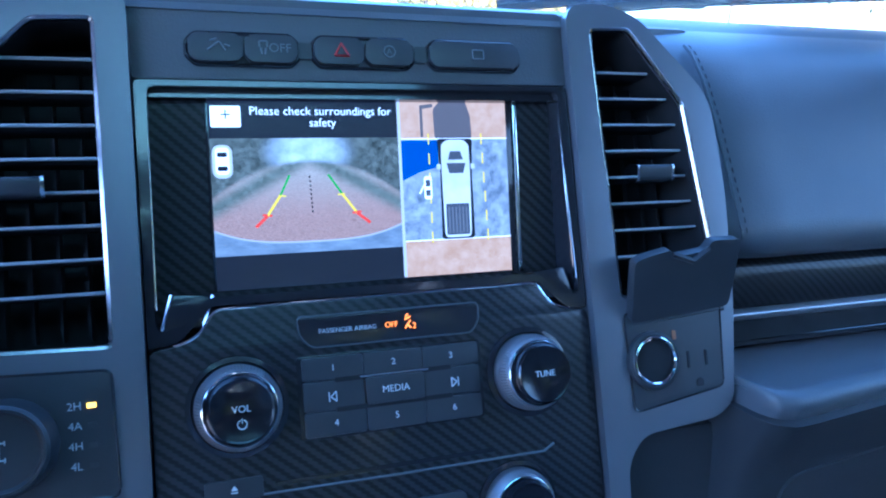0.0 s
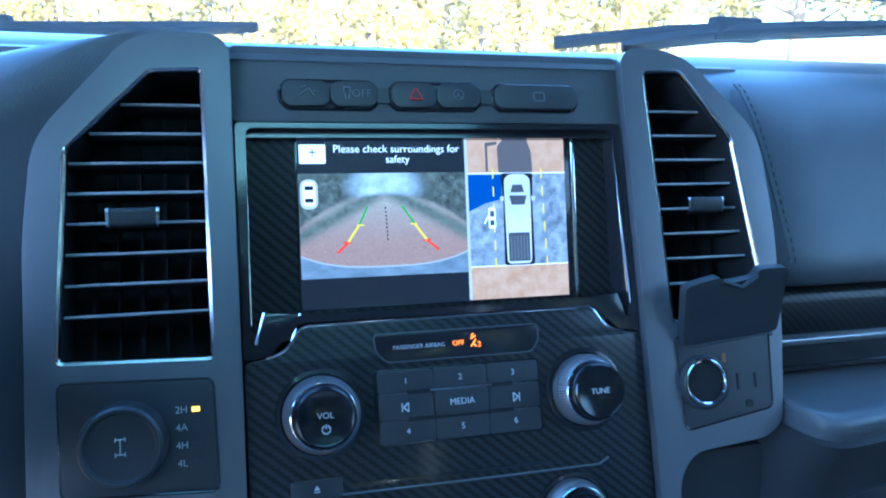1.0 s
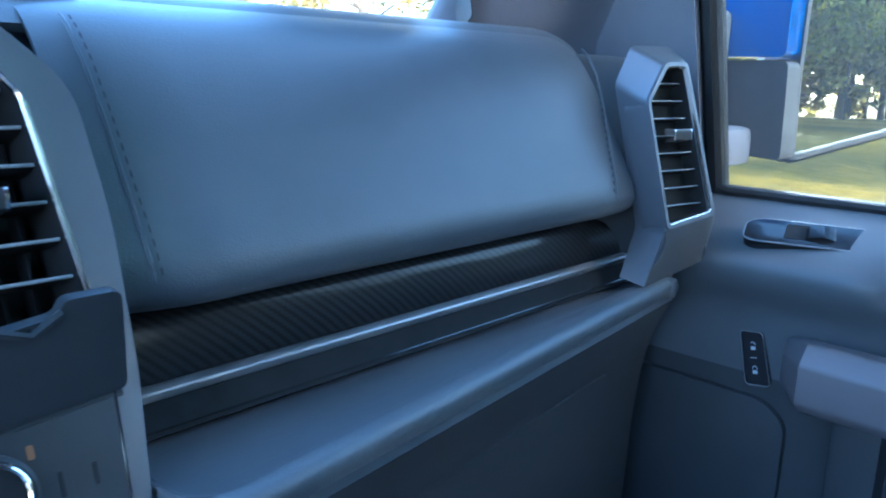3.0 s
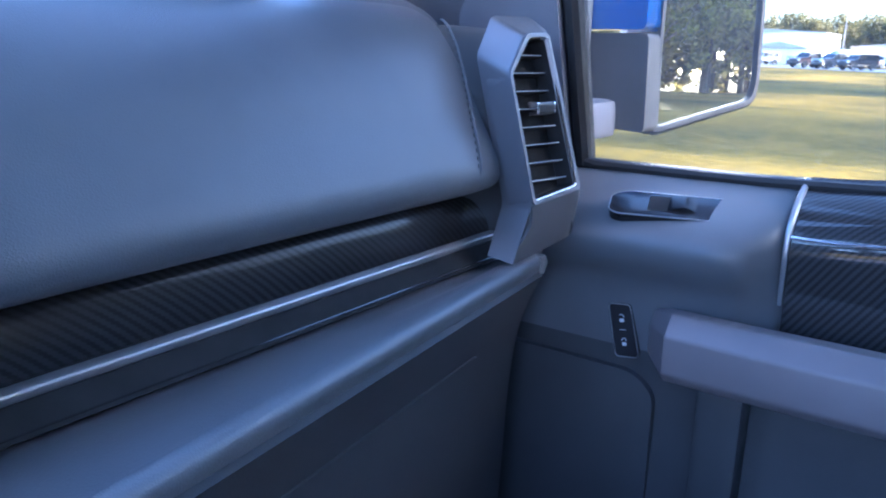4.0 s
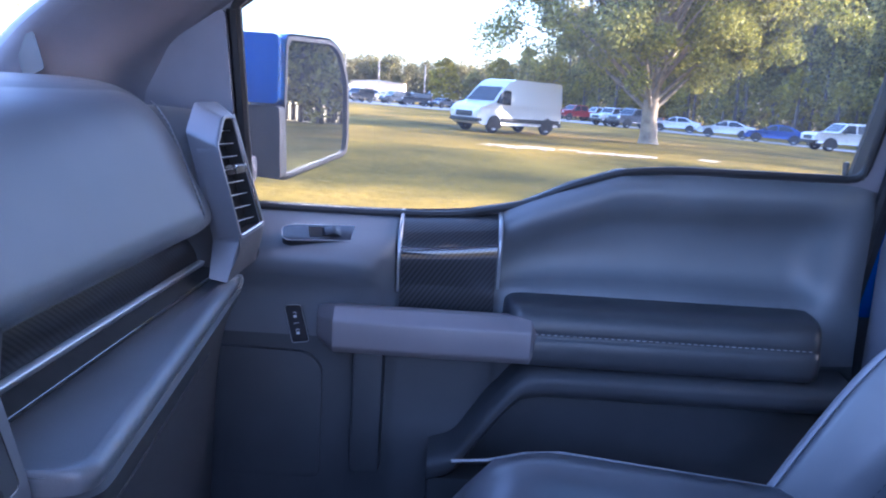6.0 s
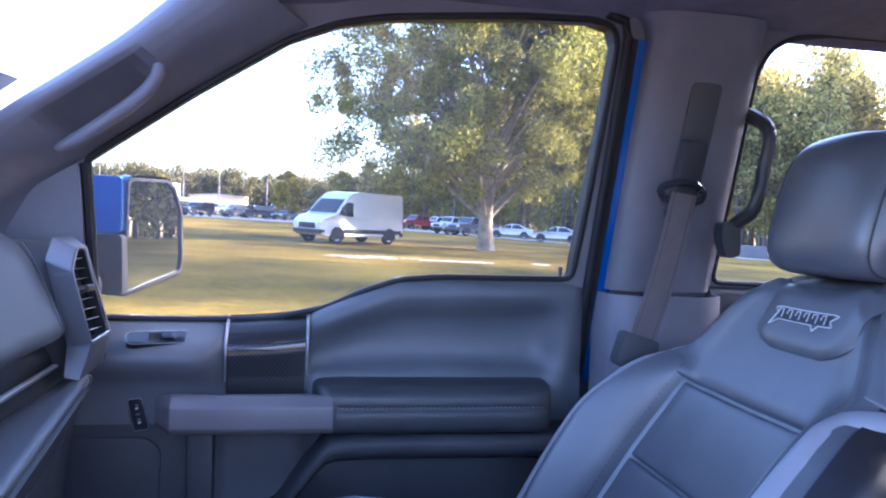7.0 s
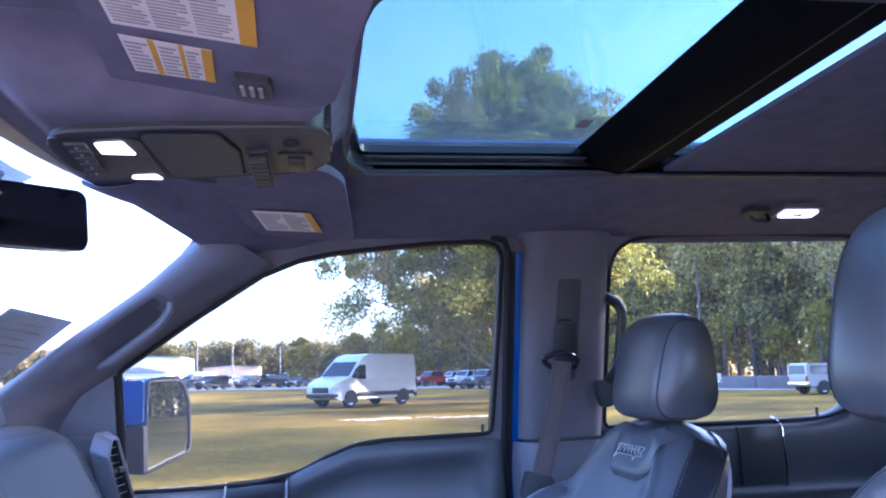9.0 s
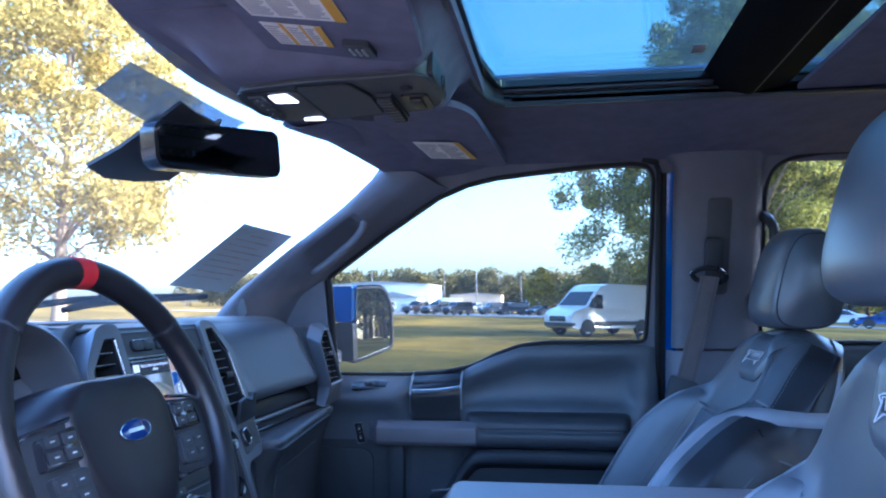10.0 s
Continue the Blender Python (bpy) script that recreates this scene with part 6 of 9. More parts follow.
part("carbon_panel", box(0.794, 0.808, -1.552, -1.44, 1.20, 1.335, 0.003), CARBON, rd)
part("lock_pin", lathe([(0.0045, 0.0), (0.0045, 0.006), (0.0032, 0.010), (0.0042, 0.022), (0.0035, 0.026), (0, 0.027)], 12, Matrix.Translation((0.825, -1.672, 1.345))), KEY, rd, "black lock pin")

# blue outer skin of the passenger side
bs = thing("truck_body_side", (0.90, -0.8, 0.5), "blue painted truck body side outside the doors", "body side")
part("door_skin", skin([[(0.872, y, 1.235 if y > -0.5 else 1.31), (0.895, y, 1.22), (0.935, y, 1.05), (0.945, y, 0.85), (0.93, y, 0.60), (0.90, y, 0.5)] for y in (0.30, 0.0, -0.25, -0.54, -0.62, -0.8, -1.1, -1.5, -2.15)], thick=0.006), BLUE, bs)
part("door_edge", skin([[(lean(z) + 0.024, -0.862, z), (lean(z) + 0.026, -0.905, z)] for z in (1.30, 1.45, 1.6, 1.75)], thick=0.004), BLUE, bs)

# ---- outside mirror ----
MIRROR_CASE = surface("mirror_case_plastic", (0.062, 0.060, 0.061), 0.6, spec=0.4, bump=0.3, bump_scale=700, spread=0.12, scale=14)
PAINT_PALE = surface("pale_lamp_plastic", (0.20, 0.20, 0.19), 0.35, bump=0.0, spread=0.06)
mi = thing("side_mirror", (1.0, 0.0, 1.28), "blue and black outside mirror with tall glass", "mirror")
GC = Vector((1.083, -0.076, 1.395))
gu = Vector((0.861, -0.509, 0.0)).normalized()
gv = Vector((0, 0, 1))
gn = gu.cross(gv)
GM = axes(GC, gu, gv, gn)
GP = smooth_poly([(u * 1.10, v) for u, v in ((-0.068, -0.112), (0.070, -0.078), (0.074, -0.055), (0.070, 0.045), (0.050, 0.092), (0.030, 0.104), (-0.064, 0.102))], 0.014, 4)
part("glass", slab([(u * 0.975, v * 0.965) for u, v in GP], -0.003, 0.0, GM), MIRROR, mi, "silvered mirror glass")
part("glass_rim", slab([(u * 1.04, v * 1.035) for u, v in GP], -0.016, 0.005, GM, [[(u * 0.975, v * 0.970) for u, v in GP]], 0.003), MIRROR_CASE, mi, "grey rim")


def shell(z0, z1, k0, k1):
    """Part of the mirror head between two heights, tapering away from the glass."""
    poly = [(u, v) for u, v in GP]
    rows_ = []
    for d, sc in ((0.0, 1.045), (-0.02, 1.05), (-0.055, 0.98), (-0.085, 0.80), (-0.098, 0.45)):
        rows_.append([GM @ Vector((u * sc - (1 - sc) * 0.03, max(z0, min(z1, v * (0.3 + 0.7 * sc) * 1.04)), d)) for u, v in poly])
    return skin(rows_, closed=True)


part("cap", shell(0.002, 0.112, 0, 0), BLUE, mi, "blue painted upper shell")
part("housing", shell(-0.125, 0.002, 0, 0), MIRROR_CASE, mi, "black lower shell")
part("cap_side", slab(smooth_poly([(-0.04, 1.398), (0.055, 1.398), (0.052, 1.485), (0.03, 1.500), (-0.04, 1.500)], 0.008), 0.0, 0.045, axes((0.975, 0, 0), (0, 1, 0), (0, 0, 1), (1, 0, 0)), (), 0.006), BLUE, mi)
part("housing_side", slab(smooth_poly([(-0.045, 1.283), (0.04, 1.290), (0.055, 1.394), (-0.042, 1.394)], 0.008), 0.0, 0.045, axes((0.980, 0, 0), (0, 1, 0), (0, 0, 1), (1, 0, 0)), (), 0.006), MIRROR_CASE, mi)
part("turn_lamp", slab(smooth_poly([(0.005, 1.33), (0.05, 1.33), (0.05, 1.47), (0.005, 1.47)], 0.01), 0.0, 0.018, axes((0.955, 0.02, -0.02), (0, 1, 0), (0, 0, 1), (1, 0, 0)), (), 0.005), PAINT_PALE, mi, "pale lamp lens")
part("arm", box(0.87, 0.99, -0.01, 0.05, 1.275, 1.32, 0.012), PILLAR, mi)

# ---- seats ----


MARK = surface("silver_embroidery", (0.62, 0.62, 0.64), 0.6, bump=0.2, spread=0.1)


def seat(label, sx=0.41, head=(-1.083, 1.488), upright=0.0, raised=0.0, base=(0.0, 0.0)):
    """A bucket seat: cushion, backrest with bolsters and inserts, head restraint on two posts. upright: degrees by which the back stands steeper; base: shift of the cushion along y and z."""
    s0 = thing("bucket_seat", (sx, -0.80 + base[0], 0.75), label, "seat", "front seats")
    turn = Matrix.Rotation(radians(-upright), 3, "X")
    HC = Vector((sx, head[0], head[1]))
    B0 = HC - Vector((0, 0, raised)) + turn @ Vector((0, 0.348, -0.558))
    DIR, FW = turn @ Vector((0, -0.30, 0.47)), turn @ Vector((0, 0.843, 0.538))

    def lerp_list(tab, h):
        """A smooth value at h through a table of (h, value)."""
        h = max(tab[0][0], min(tab[-1][0], h))
        i = max(k for k in range(len(tab) - 1) if tab[k][0] <= h)
        slope = [(tab[min(k + 1, len(tab) - 1)][1] - tab[max(k - 1, 0)][1]) / (tab[min(k + 1, len(tab) - 1)][0] - tab[max(k - 1, 0)][0]) for k in (i, i + 1)]
        w = tab[i + 1][0] - tab[i][0]
        t = (h - tab[i][0]) / w
        return (2 * t ** 3 - 3 * t * t + 1) * tab[i][1] + (t ** 3 - 2 * t * t + t) * w * slope[0] + (3 * t * t - 2 * t ** 3) * tab[i + 1][1] + (t ** 3 - t * t) * w * slope[1]

    # half section at heights up the back: inner seam, crest, outer edge of the front and rear corner, as (x, depth)
    TAB = [(-0.03, (0.165, 0.215, 0.075, 0.262, 0.040, 0.250, -0.12)), (0.40, (0.163, 0.222, 0.082, 0.272, 0.040, 0.252, -0.13)), (0.57, (0.152, 0.207, 0.060, 0.252, 0.020, 0.238, -0.13)),
           (0.66, (0.148, 0.190, 0.034, 0.228, 0.000, 0.224, -0.13)), (0.73, (0.158, 0.178, 0.004, 0.206, -0.022, 0.212, -0.125)), (0.87, (0.120, 0.142, 0.002, 0.176, -0.030, 0.194, -0.112)),
           (0.94, (0.095, 0.117, -0.004, 0.156, -0.036, 0.180, -0.102)), (1.00, (0.065, 0.084, -0.020, 0.124, -0.047, 0.150, -0.096)), (1.035, (0.035, 0.050, -0.042, 0.080, -0.057, 0.100, -0.088))]

    def sm(a):
        a = max(0.0, min(1.0, a))
        return a * a * (3 - 2 * a)

    def section(h):
        return [lerp_list([(q, w[k]) for q, w in TAB], h) for k in range(7)]

    def half(h):
        xi, xc, dc, xb, db, xr, dr = section(h)
        e = -0.030 * sm((h - 0.93) / 0.09)
        side = [(max(xb, xr) + 0.004, db - 0.035), (max(xb, xr) + 0.003, (db + dr) / 2)]
        return bend([Vector((0.0, -0.012 + e, 0)), Vector((xi * 0.55, -0.009 + e, 0)), Vector((xi - 0.004, min(-0.003 + e, dc), 0)), Vector((xi + 0.3 * (xc - xi), dc * 0.45 + e * 0.3, 0)), Vector((xc, dc, 0)), Vector((xb, db, 0))]
                    + [Vector((x, d, 0)) for x, d in side] + [Vector((xr, dr + 0.015, 0)), Vector((xr - 0.02, dr, 0)), Vector((xr * 0.5, dr - 0.012, 0)), Vector((0.0, dr - 0.014, 0))], 4)

    def at(x, d, h):
        return B0 + DIR * h + Vector((x, 0, 0)) + FW * d

    def P(x, h, off=0.0):
        line = half(h)
        a = abs(x)
        d = line[20][1]
        for p, q in zip(line, line[1:21]):
            if a <= q[0]:
                d = p[1] + (q[1] - p[1]) * (a - p[0]) / max(1e-6, q[0] - p[0])
                break
        return at(x, d + off, h)
    rows_ = []
    for i in range(45):
        h = -0.03 + 1.065 * i / 44
        line = half(h)
        rows_.append([at(p[0], p[1] - 0.005, h) for p in line] + [at(-p[0], p[1] - 0.005, h) for p in line[-2:0:-1]])
    part("backrest", skin(rows_, closed=True, cap=True), LEATHER, s0, "black leather backrest", 70)

    def steps(n, width, length):
        e = min(0.2, width / length)
        return [0.0, 0.4 * e, e] + [e + (1 - 2 * e) * k / n for k in range(1, n)] + [1 - e, 1 - 0.4 * e, 1.0]

    def patch(name, edges, h0, h1, mat, puff=0.003, ns=12, nh=16, label=""):
        """A sewn panel lying on the back, turned in along its edges."""
        rr = []
        vs = steps(nh, 0.006, (h1 - h0) * 0.56)
        for i, v in enumerate(vs):
            h = h0 + (h1 - h0) * v
            a, b = edges(section(h))
            us = steps(ns, 0.006, b - a)
            r = []
            for j, u in enumerate(us):
                e = (0.0, 0.75, 1.0)[min(2, i, len(vs) - 1 - i, j, len(us) - 1 - j)]
                r.append(P(a + (b - a) * u, h, -0.0055 + (puff + 0.0055) * e))
            rr.append(r)
        return part(name, skin(rr), mat, s0, label, 70)
    patch("back_insert", lambda k: (-k[0] + 0.004, k[0] - 0.004), 0.03, 0.382, LEATHER, 0.002, 12, 14, "smooth lower insert")
    patch("back_insert", lambda k: (-k[0] + 0.004, k[0] - 0.004), 0.388, 0.630, LEATHER, 0.002, 12, 10, "smooth middle insert")
    patch("back_insert", lambda k: (-k[1] + 0.005, k[1] - 0.005), 0.637, 0.985, LEATHER, 0.002, 14, 14, "smooth upper insert")
    for sg in (1, -1):
        patch("bolster", lambda k, g=sg: tuple(sorted((g * (k[0] + 0.003), g * (k[1] - 0.003)))), 0.02, 0.690, LEATHER, 0.002, 8, 22, "raised side bolster")
        patch("shoulder", lambda k, g=sg: tuple(sorted((g * (k[1] + 0.002), g * (k[3] - 0.002)))), 0.735, 0.985, LEATHER, 0.001, 6, 14, "sloping shoulder panel")
        # grey band along the bolster's crest, turning back over its top
        band = []
        for i in range(21):
            h = 0.02 + 0.62 * i / 20
            k = section(h)
            band.append([at(sg * (k[1] - 0.004 + w * (k[3] - k[1] + 0.004) * 0.46), k[2] + w * (k[4] - k[2]) * 0.46 + e, h - 0.006 * w) for w, e in ((0.0, -0.002), (0.3, 0.006), (0.7, 0.007), (1.0, -0.001))])
        for x, d, h, w in ((0.190, 0.016, 0.690, 0.034), (0.203, -0.006, 0.724, 0.044), (0.211, -0.040, 0.757, 0.048), (0.211, -0.080, 0.797, 0.050), (0.207, -0.118, 0.838, 0.050)):
            band.append([at(sg * (x - 0.006), d, h), at(sg * (x + 0.004), d + 0.003, h - 0.008), at(sg * (x + 0.011), d + 0.002, h - w * 0.6), at(sg * (x + 0.010), d - 0.001, h - w)])
        part("bolster_band", skin(fine_rows(band, 50, 8), thick=0.003), LEATHER2, s0, "grey leather bolster edge", 70)
        # dark side of the bolster and of the back
        sides = []
        for i in range(53):
            h = 0.985 * i / 52
            sides.append([at(sg * (p[0] + 0.003), p[1] - 0.005, h) for p in half(h)[18:33]])
        part("side_panel", skin(sides), LEATHER3, s0, "black vinyl side panel", 70)
        seam = [half(h)[26] for h in (0.05, 0.2, 0.35, 0.48, 0.57, 0.63)]
        part("side_seam", tube(bend([at(sg * (p[0] + 0.004), p[1] - 0.005, h - 0.02) for p, h in zip(seam, (0.05, 0.2, 0.35, 0.48, 0.57, 0.63))] + [at(sg * (seam[-1][0] + 0.002), -0.110, 0.640)], 5), 0.0022, 6), LEATHER, s0)
        part("stitching", stitches([at(sg * (section(h)[3] + 0.001), section(h)[4] + 0.001, h) for h in [0.745 + 0.012 * i for i in range(19)]], 0.004, 0.0035, 0.0005), THREAD, s0)
        part("stitching", stitches([P(sg * (section(h)[0] + 0.006), h, 0.0035) for h in [0.03 + 0.02 * i for i in range(33)]], 0.005, 0.004, 0.0006), DARKTHREAD, s0)
        part("rear_edge", tube([at(sg * (section(h)[5] + 0.002), section(h)[6] + 0.012, h) for h in [0.74 + 0.02 * i for i in range(11)]], 0.005, 6), LEATHER2, s0, "grey leather rear edge", 70)
    # emblem panel with a plain silver mark
    rr = []
    for v in range(13):
        h = 0.790 + (0.965 - 0.790) * v / 12
        w_ = 0.050 + 0.048 * min(1.0, (h - 0.790) / 0.045) ** 0.5 + 0.020 * (h - 0.83)
        rr.append([P(-0.030 - w_ + 2 * w_ * u / 14, h, 0.0035 + 0.007 * min(1.0, min(u, 14 - u) / 1.5) ** 0.5 * min(1.0, v / 1.5) ** 0.5) for u in range(15)])
    em = part("emblem_panel", skin(rr, thick=0.002), LEATHER, s0, "raised emblem panel", 70)
    plate = [(-0.37, 0.890), (-0.33, 0.893), (0.19, 0.893), (0.23, 0.888), (0.19, 0.876), (0.215, 0.842), (0.15, 0.860), (-0.16, 0.860), (-0.20, 0.846), (-0.23, 0.861), (-0.35, 0.862), (-0.31, 0.876)]
    part("emblem_fill", skin([[P(a * 0.21 - 0.008, 0.8625, 0.0114) for a in [-0.30 + 0.04 * k for k in range(13)]], [P(a * 0.21 - 0.008, 0.890, 0.0118) for a in [-0.31 + 0.04 * k for k in range(13)]]], thick=0.0006), DARKTHREAD, em, "black embroidered badge")
    outline_ = []
    for (a, b), (c, d) in zip(plate, plate[1:] + plate[:1]):
        outline_ += [P((a + (c - a) * k / 6) * 0.21 - 0.008, b + (d - b) * k / 6, 0.0122) for k in range(6)]
    part("emblem_mark", tube(outline_, 0.0008, 5, True), MARK, em, "silver badge outline")
    for k in range(6):
        x_ = -0.27 + k * 0.082
        part("emblem_mark", tube([P(x_ * 0.21 - 0.008, 0.866, 0.0122), P((x_ + 0.012) * 0.21 - 0.008, 0.888, 0.0124), P((x_ + 0.050) * 0.21 - 0.008, 0.887, 0.0124), P((x_ + 0.046) * 0.21 - 0.008, 0.876, 0.0124)], 0.0008, 5), MARK, em)
    # head restraint
    rr = []
    for i in range(25):
        a = -1 + 2 * i / 24
        k = (1 - abs(a) ** 9.0) ** 0.26 if abs(a) < 1 else 0.0
        k = max(k, 0.02)
        ring = []
        for j in range(32):
            t = 2 * math.pi * j / 32
            cy, cz = math.cos(t), math.sin(t)
            y = math.copysign(abs(cy) ** 0.62, cy) * 0.060 * (0.55 + 0.45 * k) * k ** 0.35
            z = math.copysign(abs(cz) ** 0.58, cz) * 0.096 * (0.60 + 0.40 * k) * k ** 0.25
            y *= 1.0 - 0.30 * (z / 0.096)
            y += 0.012 * (1 - a * a)
            z -= 0.010 * max(0.0, cz) * a * a
            ring.append(HC + Vector((a * 0.112, y * 0.92 - 0.10 * z, z)))
        rr.append(ring)
    hr = part("head_restraint", skin(rr, closed=True, cap=True), LEATHER, s0, "rounded black leather head restraint", 80)
    for sg in (1, -1):
        i = 23 if sg > 0 else 1
        loop = []
        for j in range(32):
            w = 0.5 + 0.5 * math.sin(2 * math.pi * j / 32)
            p = Vector(rr[i][j]).lerp(Vector(rr[22 if sg > 0 else 2][j]), 0.6 * (1 - w))
            loop.append(HC + (p - HC) * 1.006)
        part("seam", tube(loop, 0.0014, 6, True), DARKTHREAD, hr)
        part("stitching", stitches([HC + (p - HC) * 1.006 + Vector((-sg * 0.004, 0, 0)) for p in loop[-7:] + loop[:15]], 0.005, 0.0035, 0.0008), THREAD, hr)
        foot = at(sg * 0.052, -0.060, 1.010)
        part("post", tube([foot, HC + Vector((sg * 0.052, 0.000, -0.075)), HC + Vector((sg * 0.052, 0.000, -0.058))], 0.0055, 12), CHROME, s0, "bright steel post")
        part("post_guide", lathe([(0.013, 0), (0.013, 0.006), (0.010, 0.010), (0.006, 0.010)], 20, Matrix.Translation(foot) @ Matrix.Rotation(radians(25 - upright), 4, "X")), KEY, s0)
    # cushion
    rr = []
    for i in range(19):
        t = i / 18
        y = -0.84 + base[0] + 0.52 * t
        zc = 0.945 + base[1] + 0.05 * t - 0.06 * sm((t - 0.9) / 0.1)
        ring = [(sx - 0.25 + 0.50 * j / 24, y, zc + 0.055 * sm((abs(-1 + j / 12) - 0.5) / 0.3) * (1 - 0.6 * sm((t - 0.75) / 0.25)) - 0.05 * sm((abs(-1 + j / 12) - 0.86) / 0.14)) for j in range(25)]
        ring += [(sx + 0.24, y, 0.84), (sx + 0.2, y, 0.80), (sx - 0.2, y, 0.80), (sx - 0.24, y, 0.84)]
        rr.append(ring)
    part("cushion", skin(rr, closed=True, cap=True), LEATHER, s0, "black leather seat cushion", 70)
    for sg in (1, -1):
        part("cushion_piping", tube([(sx + sg * 0.216, -0.82 + base[0] + 0.49 * i / 12, 0.945 + base[1] + 0.05 * i / 12 + 0.052 * (1 - 0.6 * sm((i / 12 - 0.75) / 0.25))) for i in range(13)], 0.0018, 6), THREAD, s0)
    part("seat_base", box(sx - 0.21, sx + 0.21, -0.82 + base[0], -0.36 + base[0], 0.56, 0.80, 0.02), SOFT, s0)
    return s0


seat("black leather bucket seat with stitched emblem panel")
seat("black leather driver's bucket seat beside the open doorway", -0.41, (-0.965, 1.532), 17, 0.02, (-0.06, -0.05))

# centre console between the seats
cc = thing("centre_console", (0.0, -0.65, 0.56), "dark centre console with a padded armrest lid", "console")
part("body", box(-0.14, 0.12, -0.96, -0.10, 0.56, 1.06, 0.015), SOFT, cc)
part("armrest_lid", box(-0.15, 0.13, -0.98, -0.45, 1.075, 1.155, 0.022, 4), LEATHER2, cc, "padded grey armrest lid")

# ---- overhead ----


def visor(name, poly, z0, z1, tilt, label):
    v_ = thing(name, (poly[0][0], poly[0][1], z0), label, "sun visor", "sun visors")
    bm_ = slab(smooth_poly(poly, 0.025, 6), z0, z1, None, (), 0.006, 3)
    for v in bm_.verts:
        v.co.z += tilt[0] + tilt[1] * v.co.x + tilt[2] * v.co.y
    part("panel", bm_, HEADLINER, v_, "cloth covered panel")
    return v_


def on_visor(bm_, tilt):
    for v in bm_.verts:
        v.co.z += tilt[0] + tilt[1] * v.co.x + tilt[2] * v.co.y
    return bm_


TP = (0.057, -0.04, 0.10)     # the panels hang a little lower outboard and to the rear
vp = visor("sun_visor", [(0.125, -0.275), (0.545, -0.332), (0.548, -0.505), (0.520, -0.522), (0.145, -0.490), (0.095, -0.460)], 1.768, 1.780, TP, "black passenger sun visor with a warning label")


def sticker(parent, corners, z, tilt, cols, rows_, yellow, base=LABEL):
    """A printed label: paper, yellow end and bars of unreadable text. Corners: outer-front, outer-rear, inner-rear, inner-front."""
    a, b, c, d = [Vector((p[0], p[1], 0)) for p in corners]

    def at(u, v):
        return (a.lerp(b, u)).lerp(d.lerp(c, u), v)

    def quad(u0, u1, v0, v1):
        return [tuple(at(u, v)[:2]) for u, v in ((u0, v0), (u1, v0), (u1, v1), (u0, v1))]
    lab = part("warning_label", on_visor(slab(quad(0, 1, 0, 1), z - 0.0006, z), tilt), base, parent, "cream warning label")
    for u0, u1 in yellow:
        part("label_band", on_visor(slab(quad(u0, u1, 0.0, 1.0), z - 0.0010, z - 0.0004), tilt), LABEL_Y, lab, "yellow warning band")
    random.seed(len(cols) * 7 + rows_)
    for u0, u1 in cols:
        for i in range(rows_):
            v = 0.08 + 0.84 * i / rows_
            part("text_bar", on_visor(slab(quad(u0, u1 - (u1 - u0) * random.choice((0, 0, 0.1, 0.3)), v, v + 0.38 / rows_), z - 0.0009, z - 0.0004), tilt), LABEL_INK, lab)
    return lab


sticker(vp, [(0.486, -0.358), (0.463, -0.460), (0.330, -0.440), (0.347, -0.3425)], 1.764, TP, [(0.04, 0.44), (0.48, 0.84)], 9, [(0.88, 1.0)])
TD = (0.052, 0.04, 0.12)
vd = visor("sun_visor", [(-0.190, -0.275), (-0.215, -0.262), (-0.560, -0.300), (-0.580, -0.330), (-0.560, -0.500), (-0.230, -0.470), (-0.198, -0.440)], 1.765, 1.782, TD, "black driver's sun visor with two warning labels")
sticker(vd, [(-0.254, -0.293), (-0.252, -0.362), (-0.330, -0.369), (-0.338, -0.298)], 1.764, TD, [(0.03, 0.28), (0.40, 0.62), (0.70, 0.85)], 8, [(0.30, 0.37), (0.63, 0.68), (0.88, 1.0)])
sticker(vd, [(-0.359, -0.299), (-0.352, -0.407), (-0.450, -0.412), (-0.456, -0.303)], 1.764, TD, [(0.03, 0.28), (0.31, 0.56), (0.59, 0.84)], 14, [(0.88, 1.0)])
part("clip", on_visor(slab(smooth_poly(rect(-0.285, -0.233, -0.413, -0.380), 0.008), 1.757, 1.766, None, (), 0.003), TD), SOFT, vd, "black ticket clip")
for k in range(3):
    part("clip_rib", on_visor(box(-0.272, -0.246, -0.405 + k * 0.008, -0.401 + k * 0.008, 1.755, 1.758, 0.001), TD), SLAT, vd)
part("pivot", tube([(-0.205, -0.250, 1.79), (-0.205, -0.262, 1.776), (-0.205, -0.30, 1.774)], 0.006, 8), SOFT, vd)
part("pivot", tube([(0.150, -0.262, 1.79), (0.150, -0.275, 1.778), (0.155, -0.31, 1.776)], 0.006, 8), SOFT, vp)

oc = thing("overhead_console", (-0.06, -0.30, 1.80), "black overhead console with reading lamps and switches", "overhead console")


def ease(a):
    a = max(0.0, min(1.0, a))
    return a * a * (3 - 2 * a)


rows = []
for i in range(31):
    y = -0.115 - 0.377 * i / 30
    g = ease((-0.115 - y) / 0.07) * ease((y + 0.492) / 0.05)
    r = []
    for j in range(41):
        x = -0.29 + 0.46 * j / 40
        pr = ease((x + 0.285) / 0.115) * ease((0.165 - x) / 0.115)
        r.append((x, y, roof_z(x, y) - 0.0005 - (0.052 + max(0.0, roof_z(x, y) - 1.810)) * g * pr))
    rows.append(r)
part("surround", skin(rows, thick=0.002), HEADLINER, oc, "cloth swelling round the console", 60)
